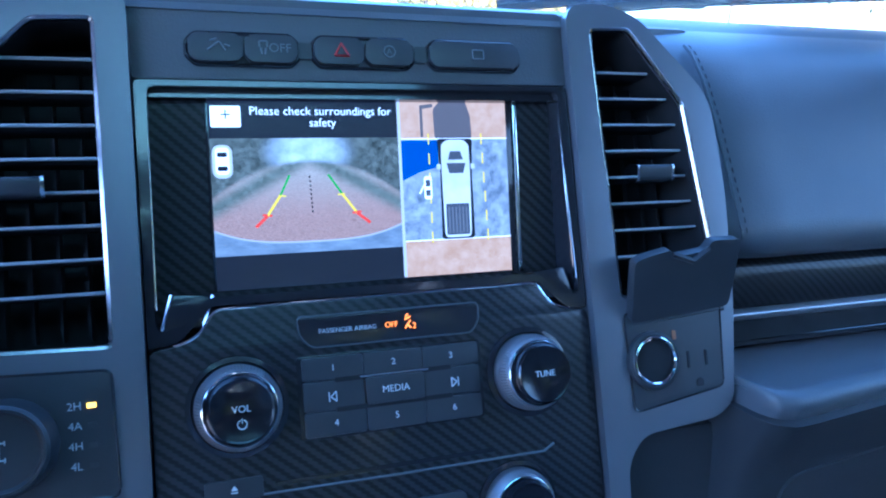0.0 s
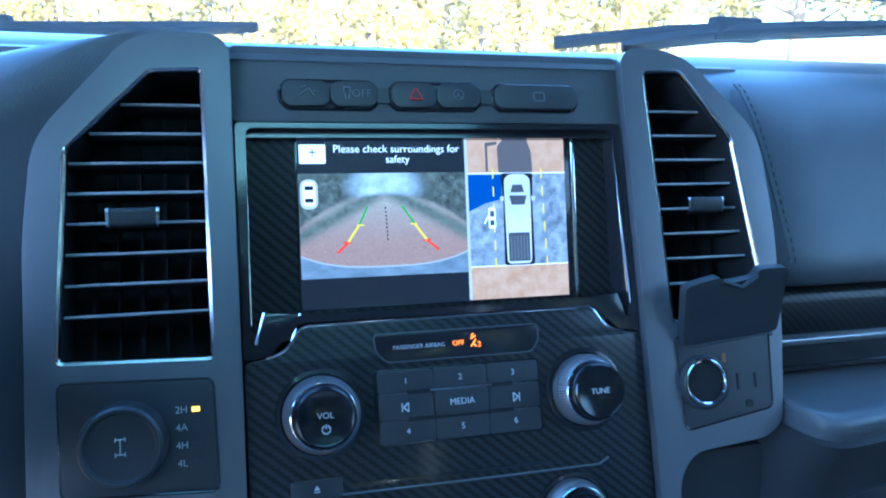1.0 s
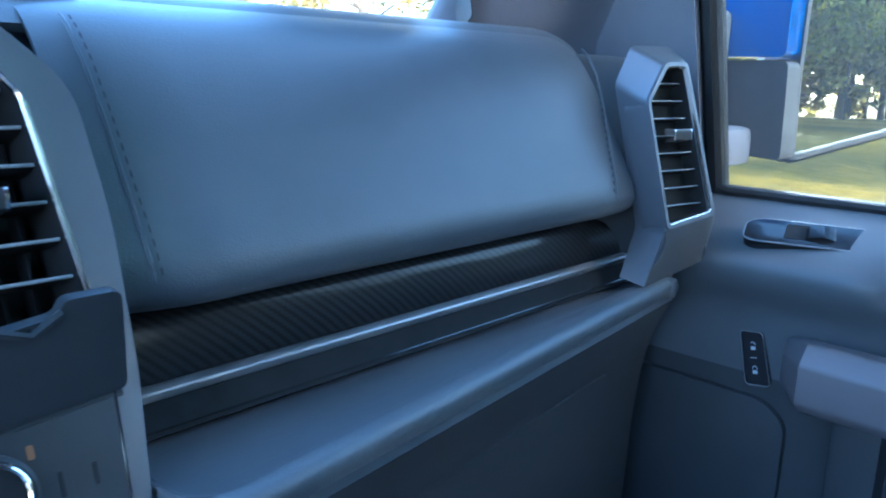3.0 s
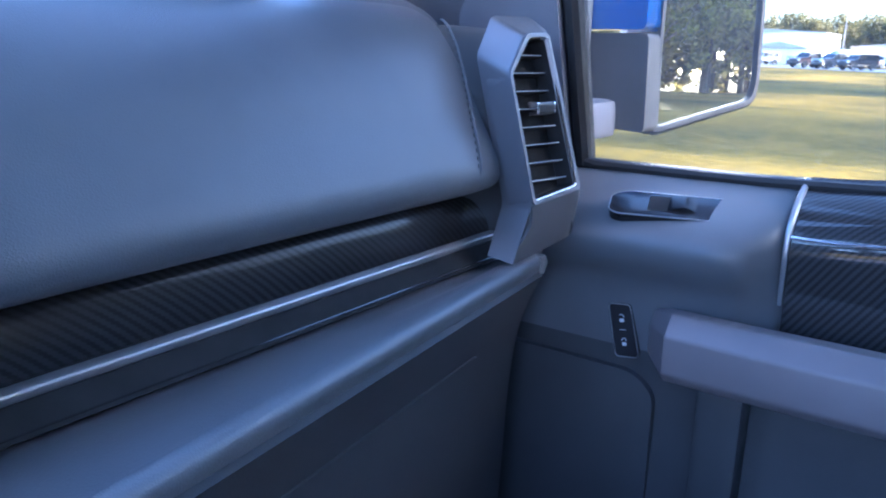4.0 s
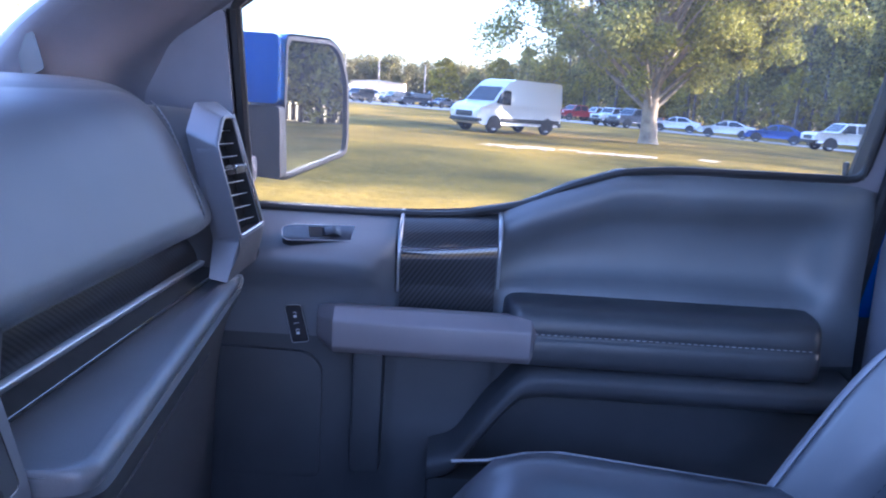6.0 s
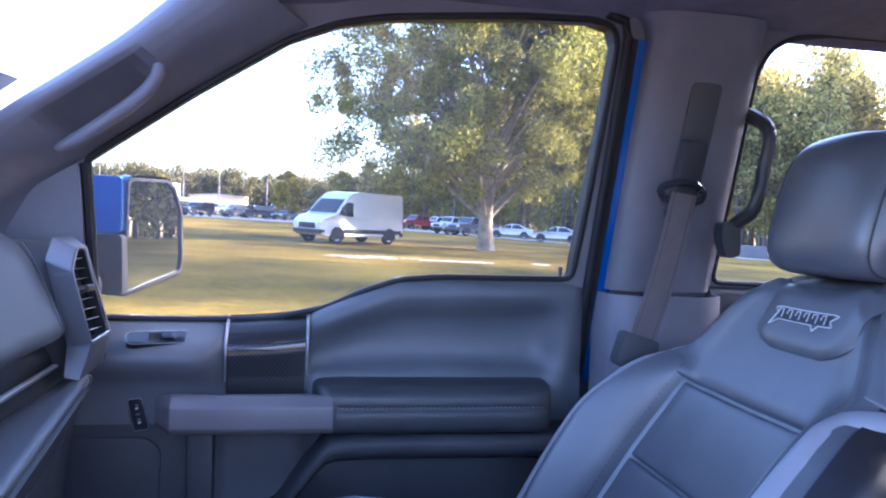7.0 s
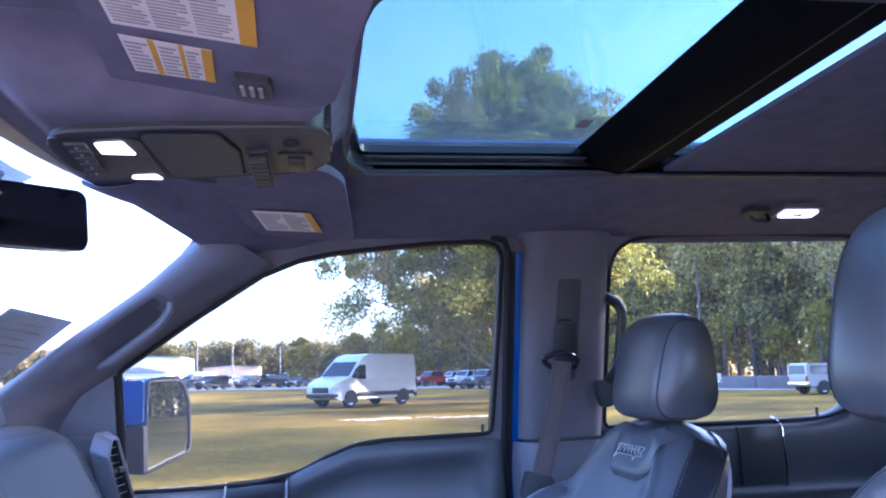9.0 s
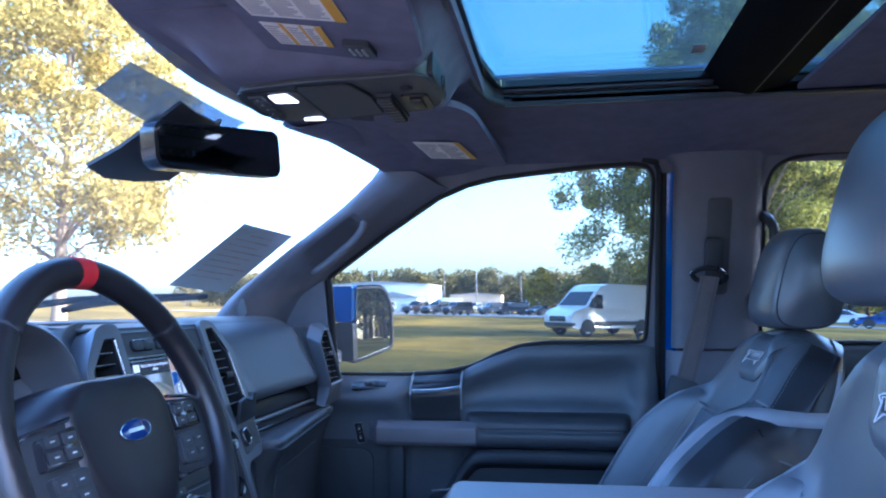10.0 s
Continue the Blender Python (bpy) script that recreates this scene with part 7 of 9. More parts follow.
OCP = smooth_poly([(-0.095, -0.168), (-0.140, -0.190), (-0.160, -0.30), (-0.166, -0.445), (-0.150, -0.462), (-0.030, -0.462), (0.005, -0.440), (0.040, -0.29), (0.036, -0.200), (0.000, -0.166)], 0.018, 5)
part("body", slab(OCP, 1.7475, 1.790, None, (), 0.0), SOFT, oc)
part("edge_ridge", tube([(u, v, 1.7495) for u, v in OCP], 0.003, 8, True), SOFT, oc, "raised edge")
part("end_face", slab(smooth_poly([(-0.150, 1.752), (-0.020, 1.752), (-0.025, 1.790), (-0.145, 1.790)], 0.01), -0.004, 0.004, axes((0, -0.464, 0), (1, 0, 0), (0, 0, 1), (0, -1, 0)), (), 0.002), KEY, oc)
part("end_lens", slab(smooth_poly(rect(-0.075, -0.045, 1.758, 1.776), 0.006), 0.003, 0.006, axes((0, -0.464, 0), (1, 0, 0), (0, 0, 1), (0, -1, 0)), (), 0.001), GLOSS, oc, "dark sensor lens")
for x0, x1, y0 in ((-0.121, -0.074, -0.254), (0.012, 0.034, -0.262)):
    part("reading_lamp", slab(smooth_poly([(x0, y0 + 0.004), (x1, y0), (x1 - 0.002, y0 + 0.036), (x0 + 0.006, y0 + 0.034)], 0.004), 1.7445, 1.7485, None, (), 0.0012), DOME, oc, "lit reading lamp")
part("lamp_panel", slab(smooth_poly(rect(-0.130, 0.030, -0.268, -0.176), 0.012), 1.7455, 1.7485, None, (), 0.001), KEY, oc, "front switch panel")
part("glasses_door", slab(smooth_poly([(-0.146, -0.272), (0.024, -0.276), (0.008, -0.362), (-0.090, -0.366), (-0.150, -0.350)], 0.010), 1.7440, 1.7485, None, (), 0.0015), SOFT, oc, "closed spectacles holder")
part("door_gap", tube([(u, v, 1.7465) for u, v in smooth_poly([(-0.148, -0.270), (0.026, -0.274), (0.010, -0.364), (-0.090, -0.368), (-0.152, -0.352)], 0.010)], 0.0010, 5, True), HOLLOW, oc)
hold = part("slatted_pad", box(-0.095, 0.040, -0.399, -0.374, 1.742, 1.749, 0.002), KEY, oc, "row of ribbed switches")
for k in range(8):
    part("switch", box(-0.093 + k * 0.0166, -0.082 + k * 0.0166, -0.397, -0.376, 1.733, 1.743, 0.003), KEY, hold)
part("roof_switch", slab(smooth_poly(rect(-0.082, -0.004, -0.448, -0.408), 0.010), 1.7445, 1.7485, None, (), 0.0015), KEY, oc, "roof window switch")
part("switch_key", box(-0.066, -0.018, -0.438, -0.419, 1.740, 1.746, 0.003), KEY, oc)
part("map_switch", lathe([(0.009, 0.0), (0.009, -0.004), (0.006, -0.006), (0, -0.006)], 20, Matrix.Translation((-0.115, -0.425, 1.7475))), KEY, oc)
for k in range(5):
    part("switch", box(-0.118 + k * 0.026, -0.098 + k * 0.026, -0.212 + 0.002 * k, -0.190 + 0.002 * k, 1.7415, 1.747, 0.003), SOFT, oc)
    part("switch_mark", box(-0.111 + k * 0.026, -0.105 + k * 0.026, -0.202 + 0.002 * k, -0.200 + 0.002 * k, 1.7410, 1.7418), WHITE_PRINT, oc)

rl = thing("rear_reading_lamp", (0.525, -1.47, 1.80), "small lit lamp on the headliner above the rear door", "lamp")
part("bezel", slab(smooth_poly(rect(-0.028, 0.028, -0.050, 0.050), 0.012), -0.006, 0.006, Matrix.Translation((0.530, -1.475, 1.808)) @ Matrix.Rotation(radians(12), 4, "Y"), (), 0.003), PILLAR, rl)
part("lens", slab(smooth_poly(rect(-0.016, 0.016, -0.040, 0.040), 0.006), -0.010, -0.005, Matrix.Translation((0.530, -1.475, 1.808)) @ Matrix.Rotation(radians(12), 4, "Y"), (), 0.002), DOME, rl, "lit lens")
part("lamp_switch", slab(rect(-0.005, 0.005, -0.010, 0.010), -0.0115, -0.009, Matrix.Translation((0.530, -1.475, 1.808)) @ Matrix.Rotation(radians(12), 4, "Y")), KEY, rl)
hk = thing("coat_hook", (0.515, -1.38, 1.80), "black coat hook on the headliner", "hook")
part("mount", slab(smooth_poly(rect(-0.016, 0.016, -0.030, 0.030), 0.012), -0.007, 0.006, Matrix.Translation((0.530, -1.378, 1.807)) @ Matrix.Rotation(radians(12), 4, "Y"), (), 0.003), SOFT, hk)
part("hook", tube(bend([(0.528, -1.400, 1.800), (0.518, -1.400, 1.786), (0.510, -1.385, 1.782), (0.510, -1.365, 1.784), (0.515, -1.355, 1.792)], 5), 0.004, 8), GLOSS, hk)

# inside mirror with its housing on the screen
rm = thing("rear_view_mirror", (0.0, -0.10, 1.66), "dark inside mirror below the windscreen header", "mirror")
mr_, ml_ = Vector((0.113, -0.150, 1.690)), Vector((-0.124, -0.050, 1.659))
mu = (mr_ - ml_)
mw = mu.length
mu.normalize()
mv = Vector((0, 0, 1))
mv = (mv - mu * mv.dot(mu)).normalized()
mn = mu.cross(mv)
MM = axes((mr_ + ml_) / 2 + Vector((0, 0, 0.018)), mu, mv, mn)
hp = smooth_poly([(-mw / 2, -0.031), (mw / 2 - 0.01, -0.041), (mw / 2, -0.029), (mw / 2, 0.031), (mw / 2 - 0.012, 0.039), (-mw / 2 + 0.012, 0.039), (-mw / 2, 0.029)], 0.022, 5)
part("housing", slab(hp, -0.030, 0.002, MM, (), 0.008, 3), GLOSS, rm)
part("glass", slab([(u * 0.955, v * 0.88) for u, v in hp], 0.0015, 0.0032, MM), surface("dark_auto_mirror", (0.20, 0.22, 0.24), 0.03, metal=1.0, bump=0.0, spread=0.02), rm, "dimmed mirror glass")
part("stalk", tube([MM @ Vector((0, 0.01, -0.02)), Vector((-0.015, -0.01, 1.715)), Vector((-0.03, 0.01, 1.745))], [0.014, 0.012, 0.018], 10), SOFT, rm)
sh_ = thing("sensor_housing", (-0.06, 0.0, 1.72), "black camera housing behind the inside mirror", "housing")
part("cover", skin([[(-0.10, 0.075, 1.660), (-0.03, 0.092, 1.655), (0.05, 0.085, 1.662), (0.12, 0.062, 1.675)], [(-0.085, 0.03, 1.690), (-0.02, 0.03, 1.682), (0.05, 0.028, 1.685), (0.11, 0.012, 1.70)], [(-0.05, -0.05, 1.765), (-0.02, -0.06, 1.755), (0.05, -0.06, 1.756), (0.08, -0.055, 1.768)]], thick=0.006), SOFT, sh_)
DOTS = pane_glass("dotted_shade_band", (0.34, 0.37, 0.42), 0.3, 0.05)
sb = single("shade_band", skin([[(-0.20, -0.004, 1.742), (-0.13, 0.004, 1.738), (-0.06, 0.008, 1.735), (0.10, 0.004, 1.738), (0.16, -0.006, 1.745)], [(-0.19, -0.05, 1.782), (-0.12, -0.048, 1.783), (-0.05, -0.050, 1.784), (0.12, -0.052, 1.784), (0.18, -0.058, 1.786)]], thick=0.001), DOTS, "grey dotted shade band on the windscreen", "shade band")
sb.visible_shadow = False

dc = thing("window_sheet", (0.58, 0.14, 1.49), "grey printed sheet taped inside the windscreen", "sheet")
d0, d1, d2 = Vector((0.523, 0.091, 1.636)), Vector((0.693, 0.036, 1.621)), Vector((0.462, 0.243, 1.493))
d3 = d2 + (d1 - d0)
part("paper", skin([[d0, d1], [d2, d3]], thick=0.0012), PAPER, dc)
for k in range(9):
    t0 = 0.12 + k * 0.085
    w = (0.30, 0.72) if k == 0 else (0.12, 0.88 - 0.1 * (k % 3))
    a0, b0 = d0.lerp(d2, t0), d1.lerp(d3, t0)
    a1, b1 = d0.lerp(d2, t0 + 0.02), d1.lerp(d3, t0 + 0.02)
    off = Vector((0, -0.0014, -0.0014))
    part("text_bar", skin([[a0.lerp(b0, w[0]) + off, a0.lerp(b0, w[1]) + off], [a1.lerp(b1, w[0]) + off, a1.lerp(b1, w[1]) + off]], thick=0.0004), LABEL_INK, dc)

# wipers outside the screen
for k, (p0, p1, p2) in enumerate((((0.365, 0.435, 1.438), (0.515, 0.408, 1.460), (0.735, 0.285, 1.471)), ((-0.80, 0.42, 1.425), (-0.40, 0.575, 1.434), (-0.08, 0.60, 1.452)))):
    wp = thing("windscreen_wiper", p0, "black windscreen wiper resting below the screen", "wiper", "windscreen wipers")
    part("blade", tube(bend([p0, p1, p2], 8), [0.007 + 0.005 * math.sin(i / 16 * math.pi) for i in range(17)], 6), WIPER, wp, "rubber blade")
    q1 = Vector(p1) + Vector((0, 0.012, 0.008))
    part("arm", tube([Vector(p0) + Vector((-0.06, 0.08, 0.005)), Vector(p0).lerp(Vector(p1), 0.5) + Vector((0, 0.03, 0.012)), q1], [0.009, 0.008, 0.006], 6), WIPER, wp, "black arm")
    part("joint", box(q1.x - 0.035, q1.x + 0.035, q1.y - 0.014, q1.y + 0.010, q1.z - 0.020, q1.z + 0.012, 0.006), WIPER, wp)
single("cowl", skin([[(x, 0.36 + 0.24 * (1 - (abs(x) / 0.8) ** 2.2), 1.375), (x, 0.48 + 0.26 * (1 - (abs(x) / 0.8) ** 2.2), 1.37), (x, 0.62 + 0.26 * (1 - (abs(x) / 0.8) ** 2), 1.33)] for x in [-0.8 + 0.1 * i for i in range(17)]], thick=0.01), SOFT, "black cowl below the windscreen", "cowl", kind="structure")
hood = [[(x, y, 1.33 - 0.03 * (abs(x) / 0.85) ** 3 - 0.06 * max(0.0, (y - 0.75) / 1.1) ** 2 + (0.012 if 0.25 < abs(x) < 0.5 else 0.0)) for x in [-0.85 + 0.085 * i for i in range(21)]] for y in (0.64, 0.85, 1.1, 1.4, 1.7, 1.9)]
single("bonnet", skin(hood, thick=0.01), BLUE, "blue truck bonnet with raised centre", "bonnet")

# ---- steering wheel ----
sw_ = thing("steering_wheel", (-0.419, -0.14, 1.28), "black leather steering wheel with a red top band", "steering wheel")
WC = Vector((-0.419, -0.200, 1.311))
wv, wn_ = Vector((0, 0.36, 0.933)).normalized(), Vector((0, -0.933, 0.36)).normalized()
WM = axes(WC, Vector((1, 0, 0)), wv, wn_)
RR = 0.178


def rim_pts(a0, a1, n):
    return [WM @ Vector((RR * math.cos(a0 + (a1 - a0) * i / n), RR * math.sin(a0 + (a1 - a0) * i / n), 0)) for i in range(n + 1)]


part("rim", tube(rim_pts(0, 2 * math.pi, 71)[:-1], 0.0165, 14, True), WHEEL, sw_, "thick black leather rim")
part("red_band", tube(rim_pts(radians(86.0), radians(94.0), 8), 0.0170, 14), RED, sw_, "red leather centre band")
for a in (0, 180):
    part("grip_seam", tube(rim_pts(radians(a + 40), radians(a + 41), 3), 0.0169, 14), DARKTHREAD, sw_)
    part("grip_seam", tube(rim_pts(radians(a - 41), radians(a - 40), 3), 0.0169, 14), DARKTHREAD, sw_)
hubp = smooth_poly([(-0.085, 0.035), (-0.055, 0.062), (0.055, 0.062), (0.085, 0.035), (0.078, -0.030), (0.045, -0.080), (-0.045, -0.080), (-0.078, -0.030)], 0.02, 5)
hub_rows = []
for d, k in ((-0.075, 1.30), (-0.050, 1.30), (-0.025, 1.22), (-0.006, 1.10), (0.002, 1.0), (0.005, 0.90), (0.007, 0.5), (0.0075, 0.05)):
    hub_rows.append([WM @ Vector((u * k, v * (0.55 + 0.45 * k), d)) for u, v in hubp])
part("hub", skin(hub_rows, closed=True, cap=True), WHEEL, sw_, "bulging black airbag cover", 50)
part("emblem", slab([(0.026 * math.cos(t * math.pi / 16), 0.0105 * math.sin(t * math.pi / 16)) for t in range(32)], 0.005, 0.009, WM @ Matrix.Translation((0, 0.004, 0)), (), 0.0012), surface("emblem_blue", (0.012, 0.028, 0.12), 0.15, bump=0.0, coat=0.5), sw_, "plain blue oval emblem")
part("emblem_ring", tube([WM @ Vector((0.0262 * math.cos(t * math.pi / 20), 0.004 + 0.0108 * math.sin(t * math.pi / 20), 0.0085)) for t in range(40)], 0.0009, 6, True), CHROME, sw_)
part("emblem_bar", slab(smooth_poly(rect(-0.014, 0.014, 0.002, 0.006), 0.0015), 0.009, 0.0095, WM), CHROME, sw_)
for s in (1, -1):
    sp = part("spoke", slab(smooth_poly([(s * 0.07, 0.030), (s * 0.165, 0.022), (s * 0.168, -0.018), (s * 0.150, -0.060), (s * 0.07, -0.055)], 0.012, 4), -0.022, -0.002, WM, (), 0.006), KEY, sw_, "spoke with keys")
    part("key_pad", slab(smooth_poly([(s * 0.083, 0.024), (s * 0.135, 0.019), (s * 0.138, -0.010), (s * 0.084, -0.008)], 0.006, 3), -0.004, 0.005, WM, (), 0.002), GLOSS, sp, "gloss key pad")
    part("key_pad", slab(smooth_poly([(s * 0.083, -0.014), (s * 0.134, -0.016), (s * 0.128, -0.050), (s * 0.080, -0.048)], 0.006, 3), -0.004, 0.004, WM, (), 0.002), KEY, sp)
    for k in range(4):
        cx, cy = s * (0.097 + 0.024 * (k % 2)), 0.014 - 0.014 * (k // 2)
        part("key", slab(smooth_poly(rect(cx - 0.009, cx + 0.009, cy - 0.005, cy + 0.005), 0.002), 0.004, 0.0065, WM, (), 0.001), KEY, sp)
        part("key_mark", slab(rect(cx - 0.003, cx + 0.003, cy - 0.0006, cy + 0.0006), 0.0064, 0.0068, WM), WHITE_PRINT, sp)
        cy -= 0.038
        part("key", slab(smooth_poly(rect(cx - 0.009, cx + 0.009, cy - 0.005, cy + 0.005), 0.002), 0.003, 0.0055, WM, (), 0.001), KEY, sp)
        part("key_mark", slab(rect(cx - 0.003, cx + 0.003, cy - 0.0006, cy + 0.0006), 0.0054, 0.0058, WM), WHITE_PRINT, sp)
    part("spoke_trim", tube([WM @ Vector((s * 0.086, 0.031, 0.002)), WM @ Vector((s * 0.140, 0.026, 0.0)), WM @ Vector((s * 0.162, 0.020, -0.002))], 0.0022, 6), CHROME, sp, "bright spoke trim")
part("lower_spoke", slab(smooth_poly([(-0.045, -0.075), (0.045, -0.075), (0.030, -0.170), (-0.030, -0.170)], 0.012, 4), -0.024, -0.004, WM, (), 0.006), GREY, sw_)
part("column", lathe([(0.055, 0.0), (0.060, -0.06), (0.065, -0.18), (0, -0.18)], 24, WM @ Matrix.Translation((0, 0, -0.03))), SOFT, sw_, "steering column shroud")

# ---- outdoors ----
OUT = Matrix.Rotation(math.atan(0.02), 4, "X")     # the field falls gently towards the truck's rear


def lawn_material():
    m, n, l, p = nodes_of("dry_lawn")
    tc = n.new("ShaderNodeTexCoord")
    a = n.new("ShaderNodeTexNoise")
    a.inputs["Scale"].default_value, a.inputs["Detail"].default_value = 0.16, 10
    b = n.new("ShaderNodeTexNoise")
    b.inputs["Scale"].default_value, b.inputs["Detail"].default_value = 3.5, 10
    for t in (a, b):
        l.new(tc.outputs["Object"], t.inputs["Vector"])
    r = n.new("ShaderNodeValToRGB")
    r.color_ramp.elements[0].position, r.color_ramp.elements[1].position = 0.34, 0.68
    r.color_ramp.elements[0].color, r.color_ramp.elements[1].color = (0.066, 0.049, 0.006, 1), (0.270, 0.170, 0.020, 1)
    e = r.color_ramp.elements.new(0.52)
    e.color = (0.160, 0.106, 0.011, 1)
    mx = n.new("ShaderNodeMath")
    mx.operation = "MULTIPLY_ADD"
    mx.inputs[1].default_value = 0.28
    sub = n.new("ShaderNodeMath")
    sub.operation = "SUBTRACT"
    sub.inputs[1].default_value = 0.5
    l.new(b.outputs["Fac"], sub.inputs[0])
    l.new(sub.outputs[0], mx.inputs[0])
    l.new(a.outputs["Fac"], mx.inputs[2])
    l.new(mx.outputs[0], r.inputs[0])
    l.new(r.outputs[0], p.inputs["Base Color"])
    p.inputs["Roughness"].default_value = 1.0
    p.inputs["Specular IOR Level"].default_value = 0.1
    bp_ = n.new("ShaderNodeBump")
    bp_.inputs["Strength"].default_value, bp_.inputs["Distance"].default_value = 0.45, 0.10
    l.new(b.outputs["Fac"], bp_.inputs["Height"])
    l.new(bp_.outputs[0], p.inputs["Normal"])
    return m


bm = bmesh.new()
bmesh.ops.create_grid(bm, x_segments=40, y_segments=40, size=1500)
single("ground", moved(bm, OUT), lawn_material(), "dry winter lawn", "lawn", kind="structure")
# tan ground as on the display, spread wide to bounce light into the cab
PAVE = surface("pale_tan_paving", (0.25, 0.205, 0.165), 0.9, spec=0.1, spread=0.25, scale=0.7, bump=0.5, bump_scale=25)
single("pavement", moved(slab([(-9, -20), (1.5, -20), (1.5, 8), (45, 27), (45, 58), (-40, 58), (-40, 8), (-9, 8)], -0.05, 0.010), OUT), PAVE, "pale tan paving round the truck, widened for bounce light", "paving", kind="structure")
SAND = surface("pale_sand", (0.42, 0.36, 0.25), 0.95, spec=0.05, spread=0.45, scale=1.6, bump=0.5, bump_scale=30)
GRAVEL = surface("grey_gravel_lot", (0.30, 0.28, 0.26), 0.95, spread=0.2, scale=0.4, bump=0.5, bump_scale=30)


def strip(name, mid, half, material, label, lift, seed):
    """A worn strip of bare ground with an uneven edge."""
    rnd = random.Random(seed)
    rows_ = []
    for i, (x, y) in enumerate(mid):
        w = half[i] * (0.8 + 0.4 * rnd.random())
        rows_.append([OUT @ Vector((x - w, y, lift)), OUT @ Vector((x - w * 0.4 + rnd.uniform(-.3, .3), y, lift + 0.004)), OUT @ Vector((x + w * 0.4, y, lift + 0.004)), OUT @ Vector((x + w, y, lift))])
    return single(name, skin(rows_), material, label, "path", kind="structure")


rnd = random.Random(61)
for k in range(9):
    y0, n_, wd = -0.9 - 0.66 * k - rnd.uniform(0, 0.2), rnd.randint(9, 15), rnd.uniform(0.35, 0.95)
    x0 = 25.2 - 0.16 * (y0 + 1.2) + rnd.uniform(-0.7, 0.7)
    strip("path", [(x0 + 0.05 * i + 0.12 * math.sin(i * 1.3 + k), y0 - 0.085 * i) for i in range(n_)], [0.05 + wd * math.sin(math.pi * i / (n_ - 1)) ** 0.7 * (0.75 + 0.35 * math.sin(i * 1.9 + k)) for i in range(n_)], SAND, "pale sandy patch of a track across the lawn", 0.006 + 0.002 * k, 30 + k)
strip("path", [(27.0 + 0.2 * math.sin(y * 3), y) for y in [-8.7 - 0.08 * i for i in range(12)]], [0.1 + 0.5 * math.sin(math.pi * i / 11) for i in range(12)], SAND, "pale sandy patch on the lawn", 0.006, 5)
strip("parking_lot", [(118, 60), (112, 20), (104, -5), (88, -15), (70, -23), (56, -29), (46, -40), (40, -60)], [12, 12, 12, 12, 9, 6, 5, 5], GRAVEL, "grey gravel parking strip", 0.012, 7)

BARK = surface("grey_bark", (0.30, 0.24, 0.165), 0.9, spread=0.35, scale=3, bump=0.9, bump_scale=25)
BARK.node_tree.nodes["Bump"].inputs["Distance"].default_value = 0.03
PINEBARK = surface("dark_pine_bark", (0.11, 0.085, 0.065), 0.9, spread=0.35, scale=3, bump=0.9, bump_scale=25)
LEAF_A = leaves_material("oak_leaves", (0.084, 0.098, 0.020), (0.450, 0.405, 0.058), 0.42)
LEAF_B = leaves_material("autumn_leaves", (0.120, 0.105, 0.014), (0.450, 0.340, 0.034), 0.5)
LEAF_C = leaves_material("pine_foliage", (0.070, 0.076, 0.022), (0.560, 0.450, 0.110), 0.40)
# yellow leaves ahead, paled so the colour itself carries the bright sunlight
LEAF_E = leaves_material("leaves_paled_as_sunlit", (0.200, 0.170, 0.035), (0.620, 0.500, 0.130), 0.45)
LEAF_D = leaves_material("far_foliage", (0.120, 0.105, 0.032), (0.200, 0.165, 0.055), 0.4)


def leaf_cloud(rng, centres, radii, per, size, squash=0.75):
    """Leaf clumps: many small tilted leaves about each centre. Returns vertices and faces."""
    c = np.repeat(np.asarray(centres, float), per, axis=0)
    r = np.repeat(np.asarray(radii, float), per)[:, None]
    d = rng.normal(size=c.shape)
    d /= np.linalg.norm(d, axis=1)[:, None]
    rad = rng.random((len(c), 1)) ** 0.45
    p = c + d * rad * r * np.array([1, 1, squash])
    u = rng.normal(size=c.shape)
    u /= np.linalg.norm(u, axis=1)[:, None]
    w = np.cross(u, rng.normal(size=c.shape))
    w /= np.linalg.norm(w, axis=1)[:, None]
    s = size * (0.55 + 0.9 * rng.random((len(c), 1)))
    q = np.stack([p - u * s, p - w * s * 0.45, p + u * s, p + w * s * 0.45], axis=1).reshape(-1, 3)
    f = np.arange(len(q)).reshape(-1, 4)
    return q, f


def crown_mesh(name, q, f, material):
    me = bpy.data.meshes.new(name)
    me.from_pydata(q.tolist(), [], f.tolist())
    me.materials.append(material)
    return me


